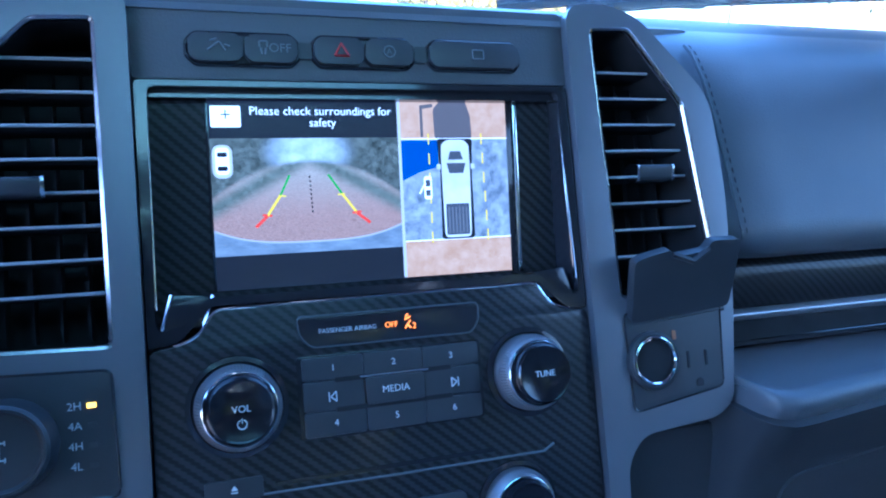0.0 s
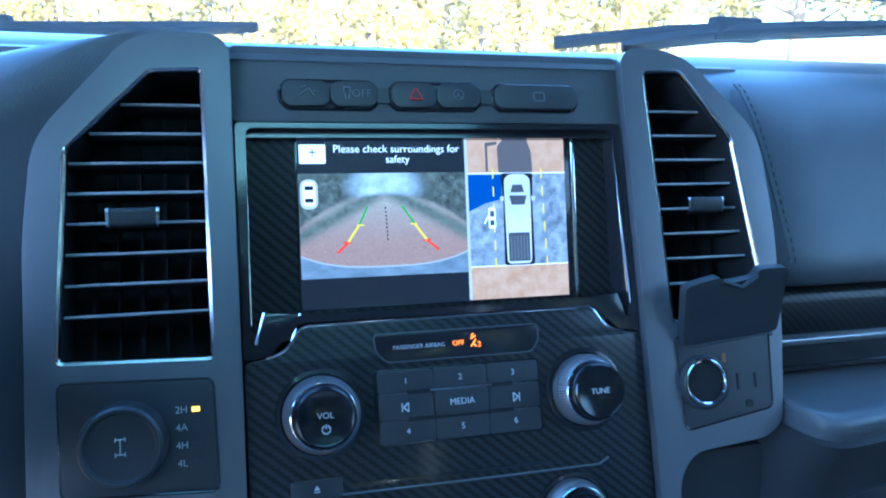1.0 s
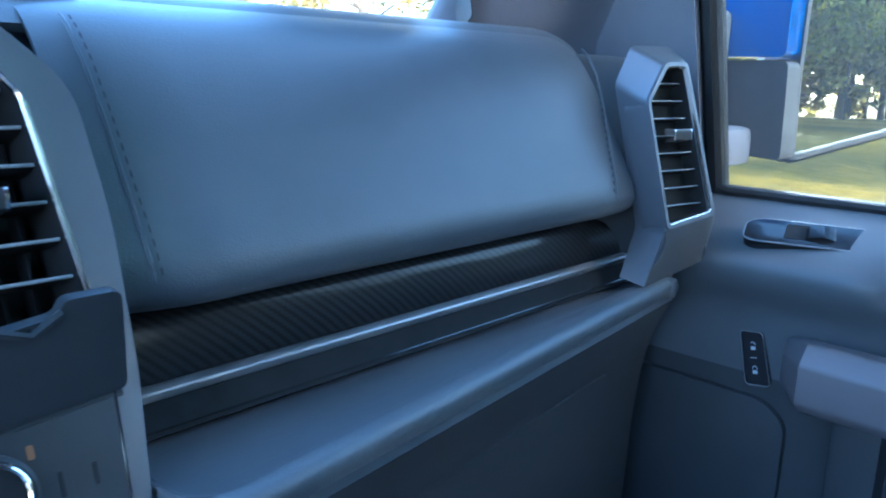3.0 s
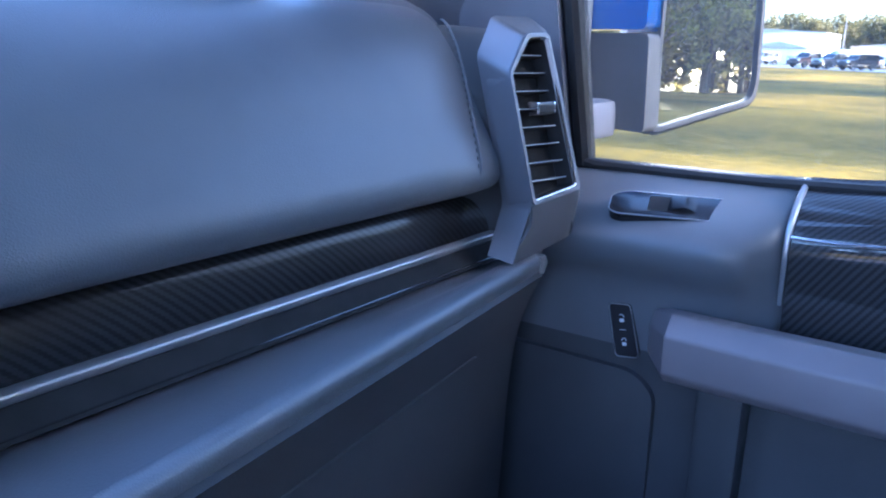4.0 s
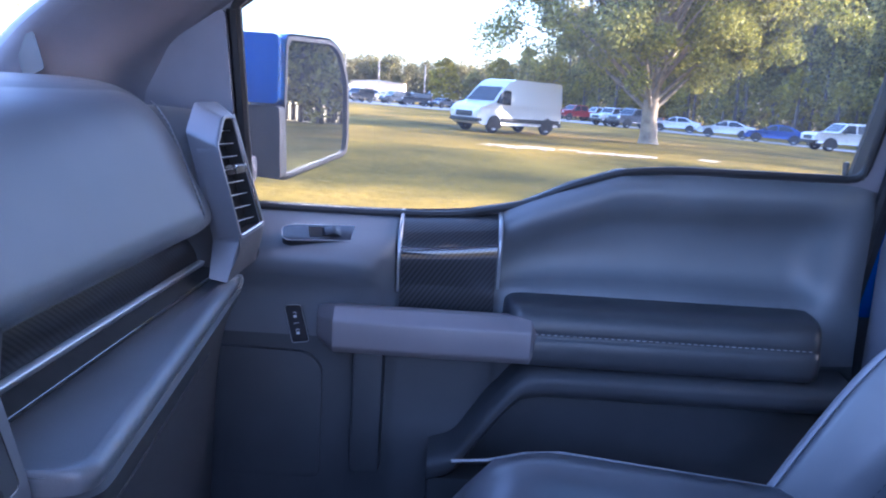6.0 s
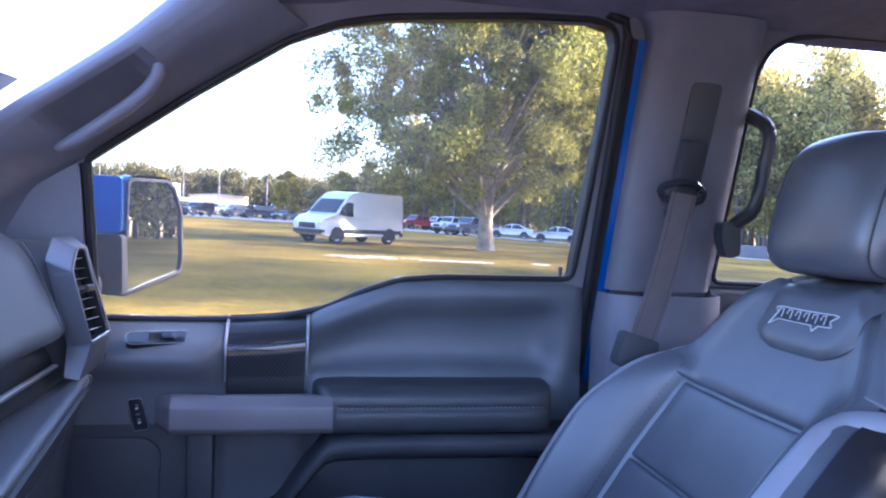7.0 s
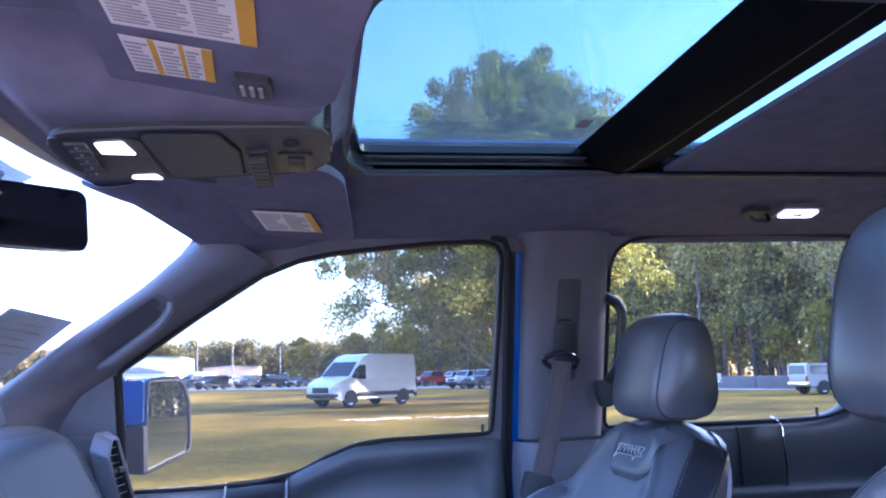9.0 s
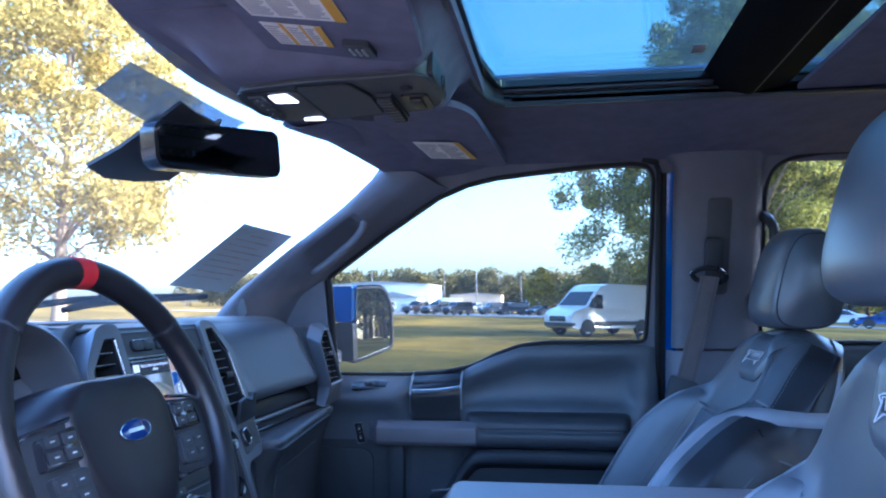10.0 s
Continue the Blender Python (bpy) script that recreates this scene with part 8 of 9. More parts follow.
def tree(at, height, spread, clear, seed, leaf, size, clumps, per, label, lean_=(0, 0)):
    """A tapered trunk with forking limbs and a crown of leaf clumps."""
    rng = np.random.default_rng(seed)
    rnd = random.Random(seed)
    base = OUT @ Vector((at[0], at[1], 0))
    th = thing("tree", base, label, "tree")
    r0 = height * 0.016 + 0.07
    trunk_path = bend([base + Vector((0, 0, -0.2)), base + Vector((lean_[0] * 0.2, lean_[1] * 0.2, height * 0.25)), base + Vector((lean_[0] * 0.5 + 0.2, lean_[1] * 0.5, height * 0.55)), base + Vector((lean_[0], lean_[1], height * 0.9))], 6)
    bms = [tube(trunk_path, [r0 * (1.5 if i == 0 else 1.12 if i < 3 else 1) * (1 - 0.85 * i / (len(trunk_path) - 1)) for i in range(len(trunk_path))], 10)]
    centres, radii = [], []
    for k in range(clumps):
        t = (k + 0.5) / clumps
        z = clear + (height - clear) * (0.04 + 0.96 * t)
        g = math.sin(math.pi * min(1.0, 0.22 + 0.80 * t)) ** 0.7
        a = k * 2.399 + rnd.uniform(-.4, .4)
        rr = spread * g * (0.35 + 0.65 * rnd.random() ** 0.6)
        c = base + Vector((lean_[0] * t + rr * math.cos(a), lean_[1] * t + rr * math.sin(a), z + rnd.uniform(-.4, .4)))
        centres.append(c)
        radii.append(spread * rnd.uniform(0.10, 0.26) * (1.0 if clumps > 200 else 1.35))
        if k % 3 == 0:
            s_ = trunk_path[min(len(trunk_path) - 2, int(len(trunk_path) * (0.28 + 0.6 * t)))]
            bms.append(tube([s_, s_.lerp(c, 0.5) + Vector((0, 0, 0.3)), c], [r0 * 0.34 * (1 - 0.6 * t), r0 * 0.2 * (1 - 0.5 * t), 0.02], 6))
    part("trunk", joined(*bms), BARK, th, "grey tapered trunk with limbs", 60)
    q, f = leaf_cloud(rng, centres, radii, per, size)
    cr = new("crown", crown_mesh("crown", q, f, leaf))
    cr.parent = th
    cr.matrix_parent_inverse = Matrix.Translation(-base)
    return th


def oak(at, label, seed):
    """A broad oak: short trunk, spreading limbs and drooping leaf sprays in separate masses, fuller to one side."""
    rng = np.random.default_rng(seed)
    rnd = random.Random(seed)
    base = OUT @ Vector((at[0], at[1], 0))
    th = thing("tree", base, label, "tree")
    stem = bend([base + Vector((0, 0, -0.2)), base + Vector((0.05, 0.05, 2.0)), base + Vector((0.1, -0.1, 5.5)), base + Vector((0.0, -0.4, 10.0)), base + Vector((0.1, -0.8, 15.5))], 6)
    bms = [tube(stem, [0.46 * (1.55 if i == 0 else 1.2 if i == 1 else 1.06 if i < 4 else 1.0) * (1 - 0.80 * i / 24) for i in range(25)], 12)]
    centres, radii = [], []
    for k in range(64):
        t = (k + 0.5) / 64
        a = k * 2.399 + rnd.uniform(-0.3, 0.3)
        z = 5.0 + 12.4 * t
        reach = 7.6 * math.sin(math.pi * min(1.0, 0.30 + 0.66 * t)) ** 0.8 * rnd.uniform(0.72, 1.08)
        reach *= 1.0 + 0.22 * math.sin(a) if t < 0.6 else 1.0 - 0.12 * math.sin(a)
        droop = -1.3 * (1 - t)
        s_ = stem[min(22, 5 + int(17 * t * 0.9))]
        tip = base + Vector((reach * math.cos(a), reach * math.sin(a) - 0.5 - 0.9 * t, z + 0.9 + droop * 0.4))
        mid = s_.lerp(tip, 0.5) + Vector((0, 0, 0.7))
        limb = bend([s_, mid, tip], 6)
        bms.append(tube(limb, [0.13 * (1 - 0.45 * t) * (1 - 0.9 * i / 12) + 0.010 for i in range(13)], 6))
        for j in range(10):
            q = limb[min(12, 5 + j)] if j < 8 else tip
            w = rnd.uniform(0.5, 1.5)
            c = q + Vector((rnd.gauss(0, w), rnd.gauss(0, w), rnd.gauss(0.1, 0.6) + droop * 0.3))
            r = rnd.uniform(0.45, 1.15)
            if c.z < base.z + 8 and abs(c.y - base.y) < 0.7 and c.x < base.x + 1:
                continue        # the trunk stands clear of leaves on its open side
            centres.append(c)
            radii.append(r)
    part("trunk", joined(*bms), BARK, th, "pale grey trunk with spreading limbs", 60)
    q, f = leaf_cloud(rng, centres, radii, 430, 0.095, 0.95)
    cr = new("crown", crown_mesh("crown", q, f, LEAF_A))
    cr.parent = th
    cr.matrix_parent_inverse = Matrix.Translation(-base)
    return th


oak((38.6, -9.8), "large sunlit oak beside the sandy track", 11)
# added out of view, only to keep the sun off the cab roof
tree((1.1, -29.0), 17.0, 2.3, 6.5, 17, LEAF_C, 0.20, 90, 200, "unseen tall tree added to shade the truck")
for x, y, h, seed in ((122.0, 2.5, 7.2, 41), (124.0, -2.2, 5.6, 42), (122.0, -6.0, 8.0, 43), (121.0, -10.2, 9.6, 44), (120.0, -14.4, 9.2, 45), (118.0, -18.5, 8.6, 46)):
    tree((x, y), h, h * 0.36, h * 0.15, seed, LEAF_B if seed % 2 else LEAF_C, 0.24, 60, 60, "yellow-green tree beyond the parked cars")
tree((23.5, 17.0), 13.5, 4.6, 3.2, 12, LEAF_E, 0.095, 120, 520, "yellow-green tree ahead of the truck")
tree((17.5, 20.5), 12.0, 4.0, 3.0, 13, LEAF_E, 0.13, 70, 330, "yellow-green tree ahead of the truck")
# trees outside the direct view; the first five are placed to shade the lawn
for i, (x, y, h) in enumerate(((15.8, -27, 17), (19.8, -31, 17), (17.5, -37, 18), (33.0, -45, 17), (37.5, -52, 18), (5.0, -46, 14), (-9, -30, 14), (-15, -36, 15), (0.5, -46, 13), (-4, -45, 13), (7.5, -44, 14), (-7, -42, 13), (-1.5, -42, 12))):
    tree((x, y), h, 4.6 + 0.5 * (i % 3), 3.5, 40 + i, LEAF_C if i % 2 else LEAF_A, 0.22, 60, 190 if i < 5 else 150, "tall dark tree added behind the truck, shading the lawn")


def woods(name, spots, label, leaf, seed, size, per, clumps, wide=0.20, low=(0.02, 0.35)):
    """A stand of far trees as one mass of trunks and leaves."""
    rng = np.random.default_rng(seed)
    rnd = random.Random(seed)
    cs, rs, bms = [], [], []
    for x, y, h in spots:
        b = OUT @ Vector((x, y, 0))
        bms.append(tube([b, b + Vector((rnd.uniform(-.3, .3), rnd.uniform(-.3, .3), h * 0.9))], [0.24, 0.06], 5))
        lo_ = rnd.uniform(*low)
        for k in range(clumps):
            t = lo_ + (1 - lo_) * (k + 0.5) / clumps
            a, rr = rnd.uniform(0, 6.28), h * wide * math.sin(math.pi * min(0.97, 0.25 + 0.75 * t)) * rnd.uniform(0.3, 1.1)
            cs.append(b + Vector((rr * math.cos(a), rr * math.sin(a), h * t)))
            rs.append(h * rnd.uniform(0.07, 0.13) * (wide / 0.20) ** 0.5)
    q, f = leaf_cloud(rng, cs, rs, per, size, 0.8)
    th = thing(name, OUT @ Vector((spots[0][0], spots[0][1], 0)), label, "woods", kind="stuff")
    tr = part("trunks", joined(*bms), PINEBARK, th)
    o = new("foliage", crown_mesh("foliage", q, f, leaf))
    o.parent = th
    o.matrix_parent_inverse = Matrix.Translation(-Vector(th.location))
    for z in (tr, o):
        z["kind"] = "stuff"
    return th


rnd = random.Random(5)
spots = []
for i in range(62):
    t = i / 61
    x, y = 118 - 78 * t + rnd.uniform(-5, 5), -13 - 52 * t ** 0.9 + rnd.uniform(-6, 2)
    spots.append((x + 8, y - 6, rnd.uniform(17, 25) * (0.75 if t < 0.12 else 1.0)))
for i in range(26):
    spots.append((52 - 34 * i / 25 + rnd.uniform(-3, 3), -58 - 14 * i / 25 + rnd.uniform(-5, 5), rnd.uniform(15, 21)))
woods("woods", spots, "dense sunlit woods behind the parked cars", LEAF_C, 21, 0.27, 84, 34, 0.22)
woods("woods", [(x - 4 + rnd.uniform(-3, 3), y + 4 + rnd.uniform(-2, 2), h * rnd.uniform(0.85, 1.05)) for x, y, h in spots[1::3]], "tall bare-trunked pines along the woods", LEAF_C, 29, 0.22, 90, 22, 0.13, (0.40, 0.62))
woods("woods", [(x - 2 + rnd.uniform(-2, 2), y + 3 + rnd.uniform(-2, 2), h * rnd.uniform(0.55, 0.85)) for x, y, h in spots[2::5]], "yellow-green trees at the edge of the woods", LEAF_C, 28, 0.24, 70, 26, 0.20)
woods("woods", [(x + 7 + rnd.uniform(-3, 3), y - 9 + rnd.uniform(-3, 3), h * 1.02) for x, y, h in spots], "shaded back row of the woods", LEAF_C, 27, 0.55, 26, 28, 0.24)
woods("woods", [(118 - 60 * t + rnd.uniform(-3, 3), -17 - 36 * t + rnd.uniform(-2, 2), rnd.uniform(4, 8)) for t in [i / 35 for i in range(36)]], "low yellow-green scrub below the woods", LEAF_B, 22, 0.22, 44, 14, 0.32)
woods("woods", [(225 + rnd.uniform(-22, 22), 112 - 150 * i / 219 + rnd.uniform(-2, 2), rnd.uniform(7.5, 11.5) + 5 * max(0, (i - 173) / 46)) for i in range(220)], "low far woods on the horizon", LEAF_D, 23, 0.50, 34, 16, 0.5)
woods("woods", [(-34 + 75 * i / 54 + rnd.uniform(-2, 2), 64 + rnd.uniform(-4, 8), rnd.uniform(7, 13)) for i in range(55)], "woods ahead of the truck, leaves paled as if in glare", LEAF_E, 24, 0.32, 40, 22, 0.34)
woods("woods", [(-60 + 110 * i / 39 + rnd.uniform(-3, 3), -62 + rnd.uniform(-8, 4), rnd.uniform(13, 17)) for i in range(40)], "dark woods behind the truck", LEAF_C, 25, 0.50, 44, 34, 0.28)

woods("woods", [(-12 + 60 * i / 39 + rnd.uniform(-1, 1), -60 + rnd.uniform(-3, 3), rnd.uniform(4, 8)) for i in range(40)], "shaded undergrowth behind the truck", LEAF_C, 26, 0.30, 40, 14, 0.4)

# ---- parked vehicles ----
PAINT = {k: surface("paint_" + k, c, 0.3, metal=0.1, bump=0.0, spread=0.04, scale=2, coat=0.6) for k, c in (("white", (0.74, 0.74, 0.73)), ("silver", (0.42, 0.42, 0.41)), ("grey", (0.10, 0.105, 0.115)), ("black", (0.02, 0.02, 0.022)), ("red", (0.28, 0.015, 0.015)), ("blue", (0.01, 0.06, 0.30)), ("brown", (0.10, 0.055, 0.04)))}
CARGLASS = surface("dark_car_glass", (0.015, 0.018, 0.022), 0.06, bump=0.0, spread=0.1, spec=0.5)
TYRE = surface("tyre_rubber", (0.014, 0.014, 0.015), 0.8, bump=0.2, spread=0.2)
ALLOY = surface("wheel_alloy", (0.62, 0.62, 0.63), 0.3, metal=0.7, bump=0.0)
TRIMBLACK = surface("black_bumper_plastic", (0.02, 0.021, 0.023), 0.6, bump=0.1)
LAMPGLASS = surface("lamp_glass", (0.65, 0.66, 0.68), 0.15, bump=0.0, coat=0.5)
LAMPRED = surface("lamp_red", (0.32, 0.01, 0.01), 0.2, bump=0.0, coat=0.5)
SIDE = axes((0, 0, 0), (1, 0, 0), (0, 0, 1), (0, -1, 0))     # (x, z) outlines, extruded across

KINDS = {
    "van": dict(L=5.9, W=2.05, H=2.55, belt=1.35, wb=(1.95, -1.80), wr=0.36, body=[(-2.95, 0.40), (2.70, 0.36), (2.92, 0.50), (2.98, 0.90), (2.90, 1.10), (2.66, 1.22), (2.02, 1.42), (1.30, 2.16), (0.98, 2.42), (0.50, 2.54), (-2.75, 2.55), (-2.92, 2.45), (-2.97, 1.2)],
                side=[[(1.92, 1.40), (1.60, 1.36), (1.56, 1.84), (1.60, 1.86)], [(1.54, 1.34), (0.92, 1.32), (0.90, 2.00), (1.34, 2.00), (1.54, 1.84)]], front=[(1.99, 1.46), (1.33, 2.13)], rear=None, taper=0.10, lower=True),
    "pickup": dict(L=5.7, W=1.98, H=1.90, belt=1.18, wb=(1.80, -1.75), wr=0.40, body=[(-2.85, 0.55), (2.75, 0.50), (2.88, 0.65), (2.86, 1.05), (2.70, 1.16), (1.35, 1.24), (0.78, 1.82), (0.55, 1.90), (-0.75, 1.90), (-0.98, 1.82), (-1.10, 1.22), (-2.82, 1.20)],
                   side=[[(1.20, 1.25), (0.15, 1.25), (0.15, 1.78), (0.72, 1.78)], [(0.05, 1.25), (-0.92, 1.25), (-0.84, 1.78), (0.05, 1.78)]], front=[(1.30, 1.29), (0.80, 1.80)], rear=[(-1.07, 1.30), (-0.97, 1.78)], taper=0.16, lower=False),
    "cap_pickup": dict(L=4.9, W=1.74, H=1.72, belt=1.02, wb=(1.55, -1.45), wr=0.34, body=[(-2.45, 0.48), (2.35, 0.45), (2.45, 0.58), (2.43, 0.92), (2.28, 1.00), (1.25, 1.06), (0.72, 1.60), (0.50, 1.66), (-0.20, 1.66), (-0.35, 1.70), (-2.28, 1.72), (-2.42, 1.60), (-2.46, 1.05)],
                       side=[[(1.10, 1.08), (0.30, 1.08), (0.30, 1.56), (0.66, 1.56)], [(0.22, 1.08), (-0.24, 1.08), (-0.24, 1.56), (0.22, 1.56)], [(-0.45, 1.16), (-2.20, 1.16), (-2.14, 1.58), (-0.45, 1.58)]], front=[(1.20, 1.11), (0.74, 1.58)], rear=[(-2.47, 1.12), (-2.43, 1.58)], taper=0.14, lower=False),
    "suv": dict(L=4.5, W=1.88, H=1.85, belt=1.15, wb=(1.40, -1.35), wr=0.39, body=[(-2.22, 0.55), (2.15, 0.52), (2.25, 0.66), (2.22, 1.02), (2.05, 1.12), (0.98, 1.18), (0.62, 1.76), (0.40, 1.84), (-1.90, 1.85), (-2.12, 1.76), (-2.24, 1.10)],
                side=[[(0.88, 1.20), (-0.05, 1.20), (-0.05, 1.74), (0.56, 1.74)], [(-0.14, 1.20), (-1.05, 1.20), (-1.05, 1.74), (-0.14, 1.74)], [(-1.14, 1.20), (-2.05, 1.20), (-1.96, 1.74), (-1.14, 1.74)]], front=[(0.94, 1.22), (0.64, 1.74)], rear=[(-2.20, 1.20), (-2.10, 1.72)], taper=0.12, lower=False),
    "sedan": dict(L=4.7, W=1.82, H=1.45, belt=0.95, wb=(1.42, -1.38), wr=0.33, body=[(-2.32, 0.42), (2.25, 0.36), (2.36, 0.50), (2.34, 0.72), (2.15, 0.82), (1.15, 0.97), (0.30, 1.40), (0.0, 1.45), (-0.75, 1.44), (-1.65, 1.08), (-2.25, 1.04), (-2.36, 0.85)],
                  side=[[(1.00, 0.99), (-0.05, 0.99), (-0.05, 1.38), (0.22, 1.38)], [(-0.13, 0.99), (-1.40, 1.02), (-0.80, 1.38), (-0.13, 1.38)]], front=[(1.08, 1.01), (0.34, 1.39)], rear=[(-1.58, 1.11), (-0.82, 1.42)], taper=0.20, lower=False),
}


def vehicle(kind, paint, label, group="parked vehicles"):
    """A parked vehicle about its own origin on the ground, facing +x."""
    k = KINDS[kind]
    th = thing({"cap_pickup": "pickup_truck", "pickup": "pickup_truck", "van": "cargo_van"}.get(kind, "car"), (0, 0, 0), label, "van" if kind == "van" else "car" if kind in ("sedan", "suv") else "pickup", group)
    W, belt, H = k["W"], k["belt"], k["H"]

    def narrowed(b, extra=0.0):
        for v in b.verts:
            t = max(0.0, (v.co.z - belt) / (H - belt))
            v.co.y *= 1 - k["taper"] * t
            e = abs(v.co.x) / (k["L"] / 2)
            v.co.y *= 1 - 0.10 * max(0.0, (e - 0.8) / 0.2) ** 2
        return b
    body = list(k["body"])
    part("body", narrowed(slab(smooth_poly(body, 0.14, 4), -W / 2, W / 2, SIDE, (), 0.09, 3)), PAINT[paint], th, paint + " painted body", 40)
    for s in (1, -1):
        for w in k["side"]:
            y0, y1 = sorted((s * (W / 2 - 0.03), s * (W / 2 + 0.008)))
            part("side_window", narrowed(slab(smooth_poly(w, 0.06, 3), -y1, -y0, SIDE)), CARGLASS, th)
    (x0, z0), (x1, z1) = k["front"]
    d = Vector((x1 - x0, 0, z1 - z0)).normalized()
    n = Vector((d.z, 0, -d.x)) * 0.012
    hw = W / 2 - 0.12
    part("windscreen", skin([[Vector((x0, -hw, z0)) + n, Vector((x0, hw, z0)) + n], [Vector((x1, -hw * 0.88, z1)) + n, Vector((x1, hw * 0.88, z1)) + n]], thick=0.02), CARGLASS, th)
    if k["rear"]:
        (x0, z0), (x1, z1) = k["rear"]
        part("rear_window", skin([[Vector((x0 - 0.012, -hw * 0.9, z0)), Vector((x0 - 0.012, hw * 0.9, z0))], [Vector((x1 - 0.012, -hw * 0.8, z1 + 0.01)), Vector((x1 - 0.012, hw * 0.8, z1 + 0.01))]], thick=0.02), CARGLASS, th)
    fx = max(p[0] for p in body)
    rx = min(p[0] for p in body)
    fz = [p[1] for p in body if p[0] > fx - 0.25]
    zm = (min(fz) + max(fz)) / 2
    part("grille", box(fx - 0.10, fx + 0.012, -W * 0.27, W * 0.27, zm - 0.10, zm + 0.16, 0.03), TRIMBLACK, th, "dark grille")
    part("front_bumper", box(fx - 0.30, fx + 0.03, -W * 0.46, W * 0.46, min(fz) - 0.03, zm - 0.14, 0.05), TRIMBLACK, th, "black bumper")
    part("rear_bumper", box(rx - 0.04, rx + 0.25, -W * 0.46, W * 0.46, body[0][1] - 0.03, body[0][1] + 0.20, 0.04), TRIMBLACK if kind == "van" else CHROME, th)
    if k["lower"]:
        for s in (1, -1):
            y0, y1 = sorted((s * (W / 2 - 0.02), s * (W / 2 + 0.012)))
            part("side_moulding", box(-2.7, 1.5, y0, y1, 0.52, 0.72, 0.015), TRIMBLACK, th)
    for s in (1, -1):
        part("headlight", box(fx - 0.22, fx + 0.0, s * W * 0.40 - 0.14, s * W * 0.40 + 0.14, zm + 0.05, zm + 0.24, 0.05), LAMPGLASS, th, "clear headlight")
        part("tail_light", box(rx - 0.012, rx + 0.06, s * W * 0.42 - 0.07, s * W * 0.42 + 0.07, belt - 0.28, belt + 0.0, 0.02), LAMPRED, th, "red tail light")
        part("door_mirror", box(k["side"][0][0][0] - 0.30, k["side"][0][0][0] - 0.12, s * (W / 2 + 0.12) - 0.10, s * (W / 2 + 0.12) + 0.10, belt + 0.02, belt + 0.26, 0.04), TRIMBLACK, th)
        for wx in k["wb"]:
            wm = Matrix.Translation((wx, s * (W / 2 - 0.13), k["wr"])) @ Matrix.Rotation(radians(-90 * s), 4, "X")
            part("wheel_arch", slab([((k["wr"] + 0.10) * math.cos(a), (k["wr"] + 0.10) * math.sin(a)) for a in [math.pi * (-0.10 + 1.2 * i / 18) for i in range(19)]], -0.02, 0.012, Matrix.Translation((wx, s * (W / 2 + 0.004), k["wr"])) @ axes((0, 0, 0), (1, 0, 0), (0, 0, 1), (0, -1, 0)), ()), TRIMBLACK, th)
            ty = part("tyre", lathe([(k["wr"] * 0.62, -0.11), (k["wr"] * 0.95, -0.11), (k["wr"], -0.08), (k["wr"], 0.10), (k["wr"] * 0.95, 0.14), (k["wr"] * 0.66, 0.15), (k["wr"] * 0.62, 0.12)], 28, wm), TYRE, th, "black tyre")
            part("rim", lathe([(k["wr"] * 0.64, 0.13), (k["wr"] * 0.60, 0.145), (k["wr"] * 0.30, 0.12), (k["wr"] * 0.16, 0.14), (0, 0.145)], 20, wm), ALLOY if kind != "van" else WHITE_PRINT, ty, "pale wheel")
    return th


def park(x, y, heading):
    """Pose on the sloping field, heading in degrees from +x."""
    p = OUT @ Vector((x, y, 0.012))
    return Matrix.Translation(p) @ OUT.to_3x3().to_4x4() @ Matrix.Rotation(radians(heading), 4, "Z")


FIRST = {}


def place(kind, paint, label, x, y, heading, group="parked vehicles"):
    if (kind, paint) not in FIRST:
        FIRST[(kind, paint)] = v = vehicle(kind, paint, label, group)
        v.matrix_basis = park(x, y, heading)
        return v
    return tagged(copy_thing(FIRST[(kind, paint)], park(x, y, heading)), label)


place("van", "white", "white cargo van with black bumpers on the lawn", 37.9, -2.60, 133.0)
place("cap_pickup", "silver", "silver pickup with a glazed bed cap", 38.8, -29.3, 275)
place("pickup", "white", "white pickup parked before the woods", 51.7, -26.3, 95)
place("sedan", "blue", "blue car parked in a row", 61.5, -25.4, 70)
place("sedan", "white", "white car parked in a row", 66.5, -23.2, 70)
place("sedan", "white", "white car parked in a row", 75.0, -21.2, 70)
place("pickup", "grey", "dark grey pickup behind the oak", 75.5, -17.3, 120)
place("suv", "silver", "silver off-roader behind the oak", 79.0, -15.8, 120)
place("pickup", "red", "dark red pickup parked far off", 96.0, -14.6, 120)
place("suv", "white", "white off-roader parked far off", 99.0, -17.8, 110)
place("pickup", "brown", "brown pickup in the far row", 108.0, 19.8, 150)
place("pickup", "grey", "dark pickup in the far row", 106.0, 16.4, 140)
place("suv", "black", "black off-roader in the far row", 105.0, 13.8, 140)
place("suv", "grey", "grey off-roader in the far row", 110.0, 9.2, 120)
place("suv", "black", "black off-roader in the far row", 111.0, 6.4, 110)
place("sedan", "grey", "grey car in the far row", 112.0, 2.6, 150)
for i in range(16):
    place(("sedan", "pickup", "van", "suv")[i % 4], ("white", "white", "white", "silver")[i % 4], "pale vehicle in the crowded far lot", 124 + 9 * (i % 3) + 1.5 * math.sin(i * 2.1), 40 - 3.6 * i, 140 + 30 * math.sin(i))

# far buildings, posts and the low wall
WALLW = surface("white_metal_cladding", (0.78, 0.79, 0.80), 0.5, spread=0.06, scale=0.3, bump=0.2, bump_scale=4)
ROOFG = surface("grey_sheet_roof", (0.35, 0.36, 0.37), 0.5, spread=0.1, scale=0.4, bump=0.2, bump_scale=4)
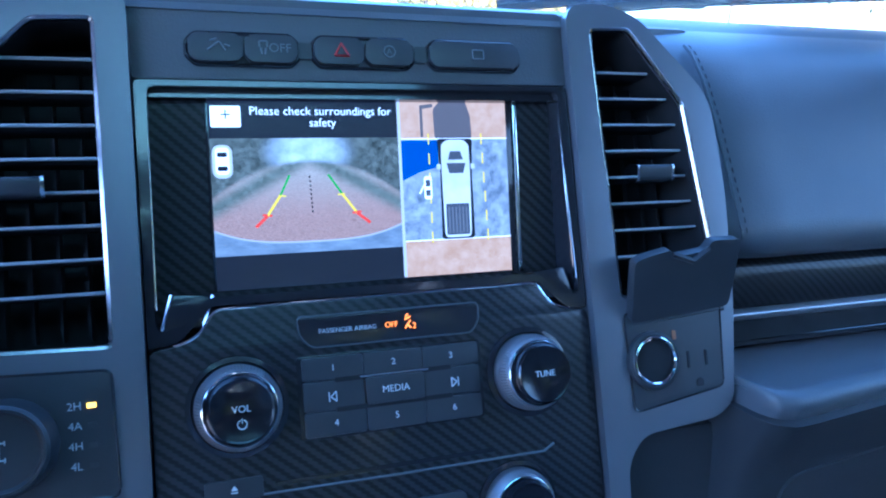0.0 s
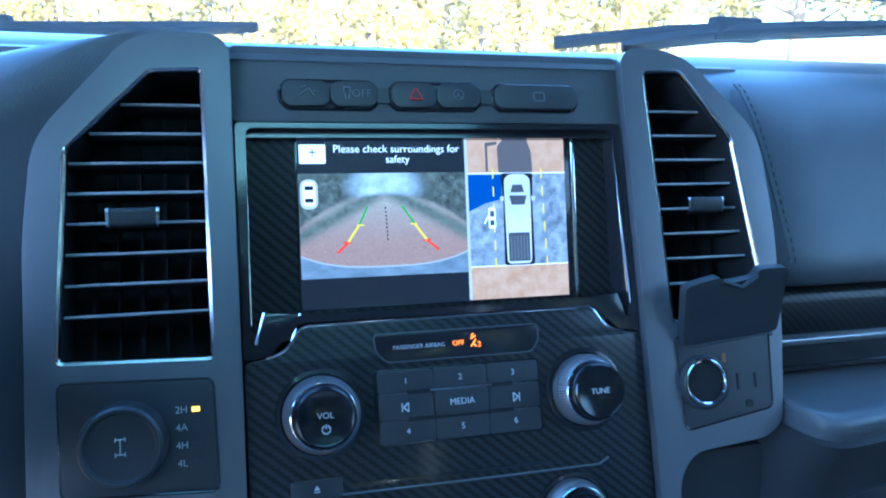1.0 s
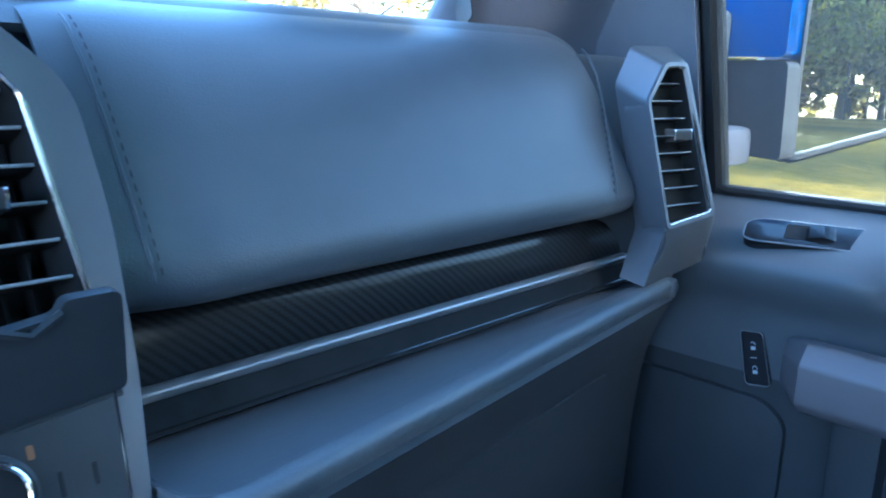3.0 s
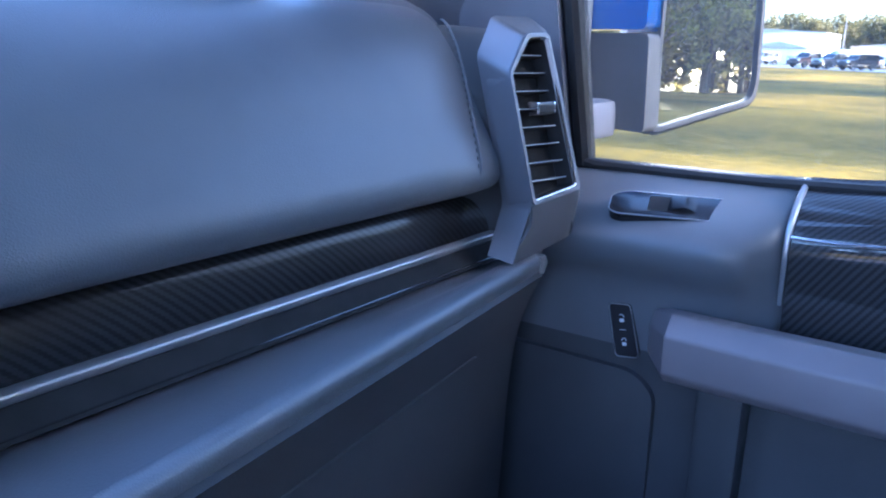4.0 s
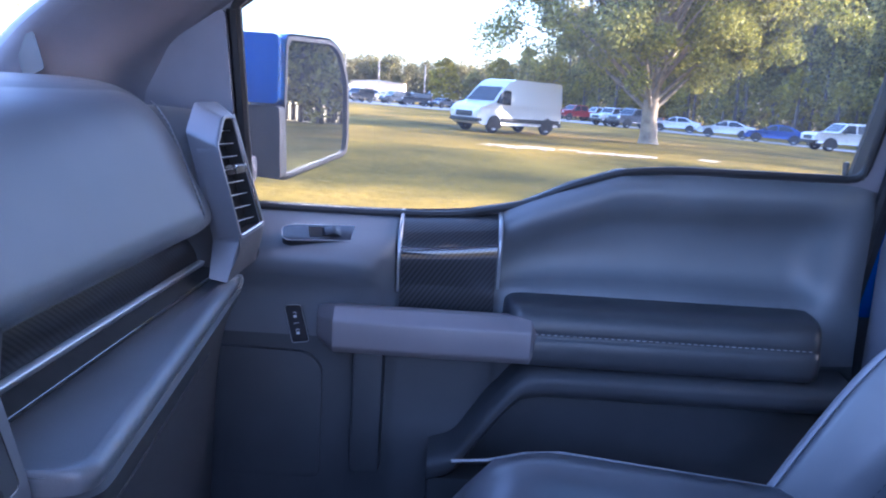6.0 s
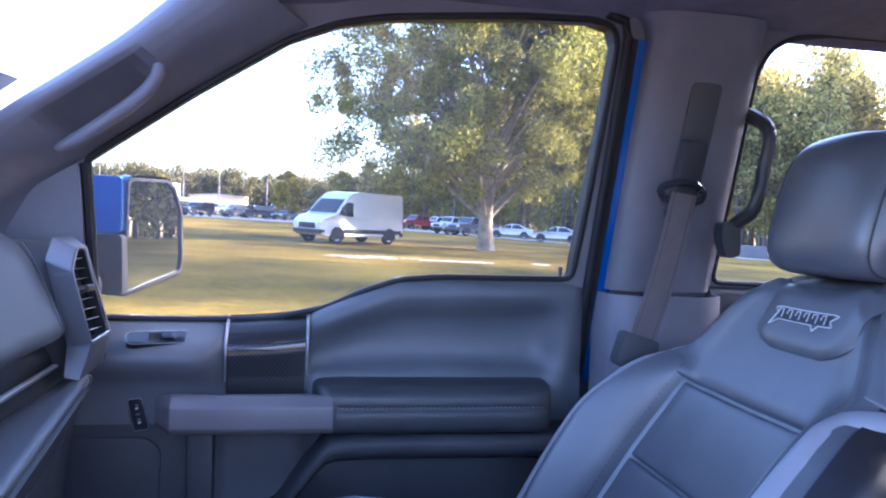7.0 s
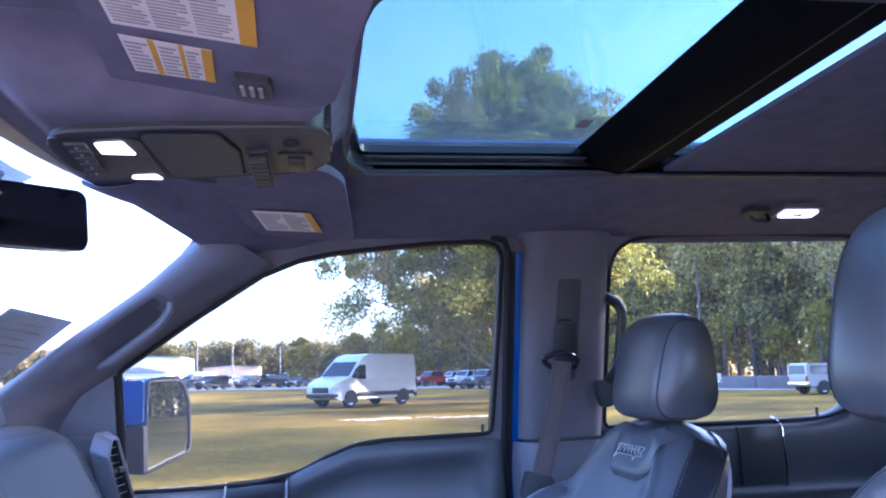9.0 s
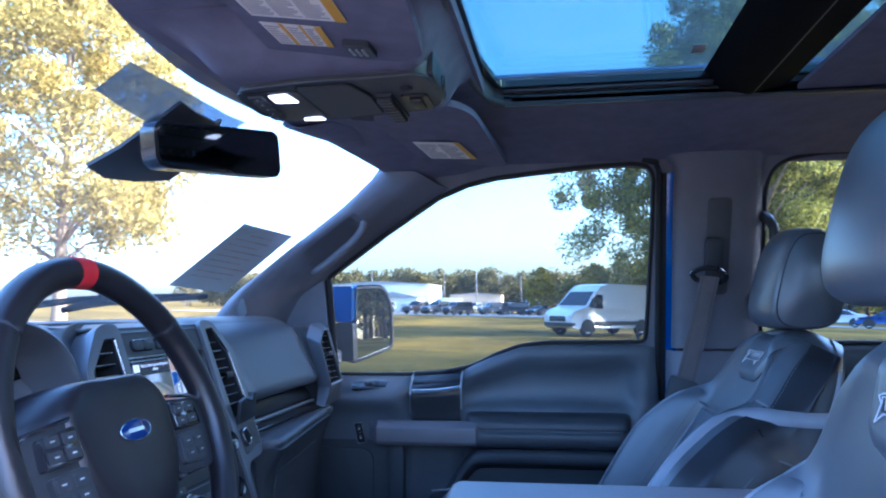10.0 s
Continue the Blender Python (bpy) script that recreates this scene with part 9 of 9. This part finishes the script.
WALLB = surface("tan_wall", (0.50, 0.42, 0.33), 0.8, spread=0.1, scale=0.4)


def hall(x, y, w, d, h, roof, wall, label):
    o = OUT @ Vector((x, y, 0))
    th = thing("hall", o, label, "building")
    part("wall", box(o.x - d / 2, o.x + d / 2, o.y - w / 2, o.y + w / 2, o.z - 0.3, o.z + h, 0.02), wall, th)
    part("roof", slab([(-w / 2 - 0.4, h), (w / 2 + 0.4, h), (0, h + roof)], -d / 2 - 0.4, d / 2 + 0.4, axes(o, (0, 1, 0), (0, 0, 1), (1, 0, 0))), ROOFG, th, "shallow sheet roof")
    for i in range(3):
        part("door", box(o.x - d / 2 - 0.06, o.x - d / 2 + 0.02, o.y - w / 2 + w * (0.2 + 0.28 * i), o.y - w / 2 + w * (0.34 + 0.28 * i), o.z, o.z + h * 0.55, 0.02), ROOFG, th)
    return th


hall(152, 35.5, 22, 14, 5.2, 0.6, WALLW, "long white metal hall beyond the cars")
hall(140, 30.0, 9, 7, 2.6, 1.1, WALLW, "small white shed with a grey roof")
hall(165, 17.5, 11, 8, 3.6, 0.4, WALLB, "low tan building beyond the cars")
for x, y, h in ((130, 19.5, 7.5), (150, 16.0, 8.0), (138, 6.5, 7.0), (160, 40, 8.0), (34, 40, 8)):
    o = OUT @ Vector((x, y, 0))
    single("light_pole", tube([o, o + Vector((0, 0, h * 0.6)), o + Vector((0, 0, h))], [0.14, 0.11, 0.09], 8), GRAVEL, "pale slender light pole in the lot", "pole", "lot poles")
WALLC = surface("grey_concrete", (0.15, 0.13, 0.12), 0.9, spread=0.15, scale=0.8, bump=0.3, bump_scale=20)
lw = thing("low_wall", OUT @ Vector((48, -36, 0)), "low grey concrete wall along the woods", "wall")
pts_ = [OUT @ Vector(p) for p in ((58, -30.5, 0), (52, -32.5, 0), (46, -35.5, 0), (41, -39, 0), (36, -44, 0), (32, -50, 0))]
for a, b in zip(pts_, pts_[1:]):
    d = (b - a)
    ln3 = d.length
    d.normalize()
    part("panel", box(0.03, ln3 - 0.03, -0.12, 0.12, -0.2, 0.95, 0.02, 2, axes(a, d, Vector((-d.y, d.x, 0)), Vector((0, 0, 1)))), WALLC, lw)
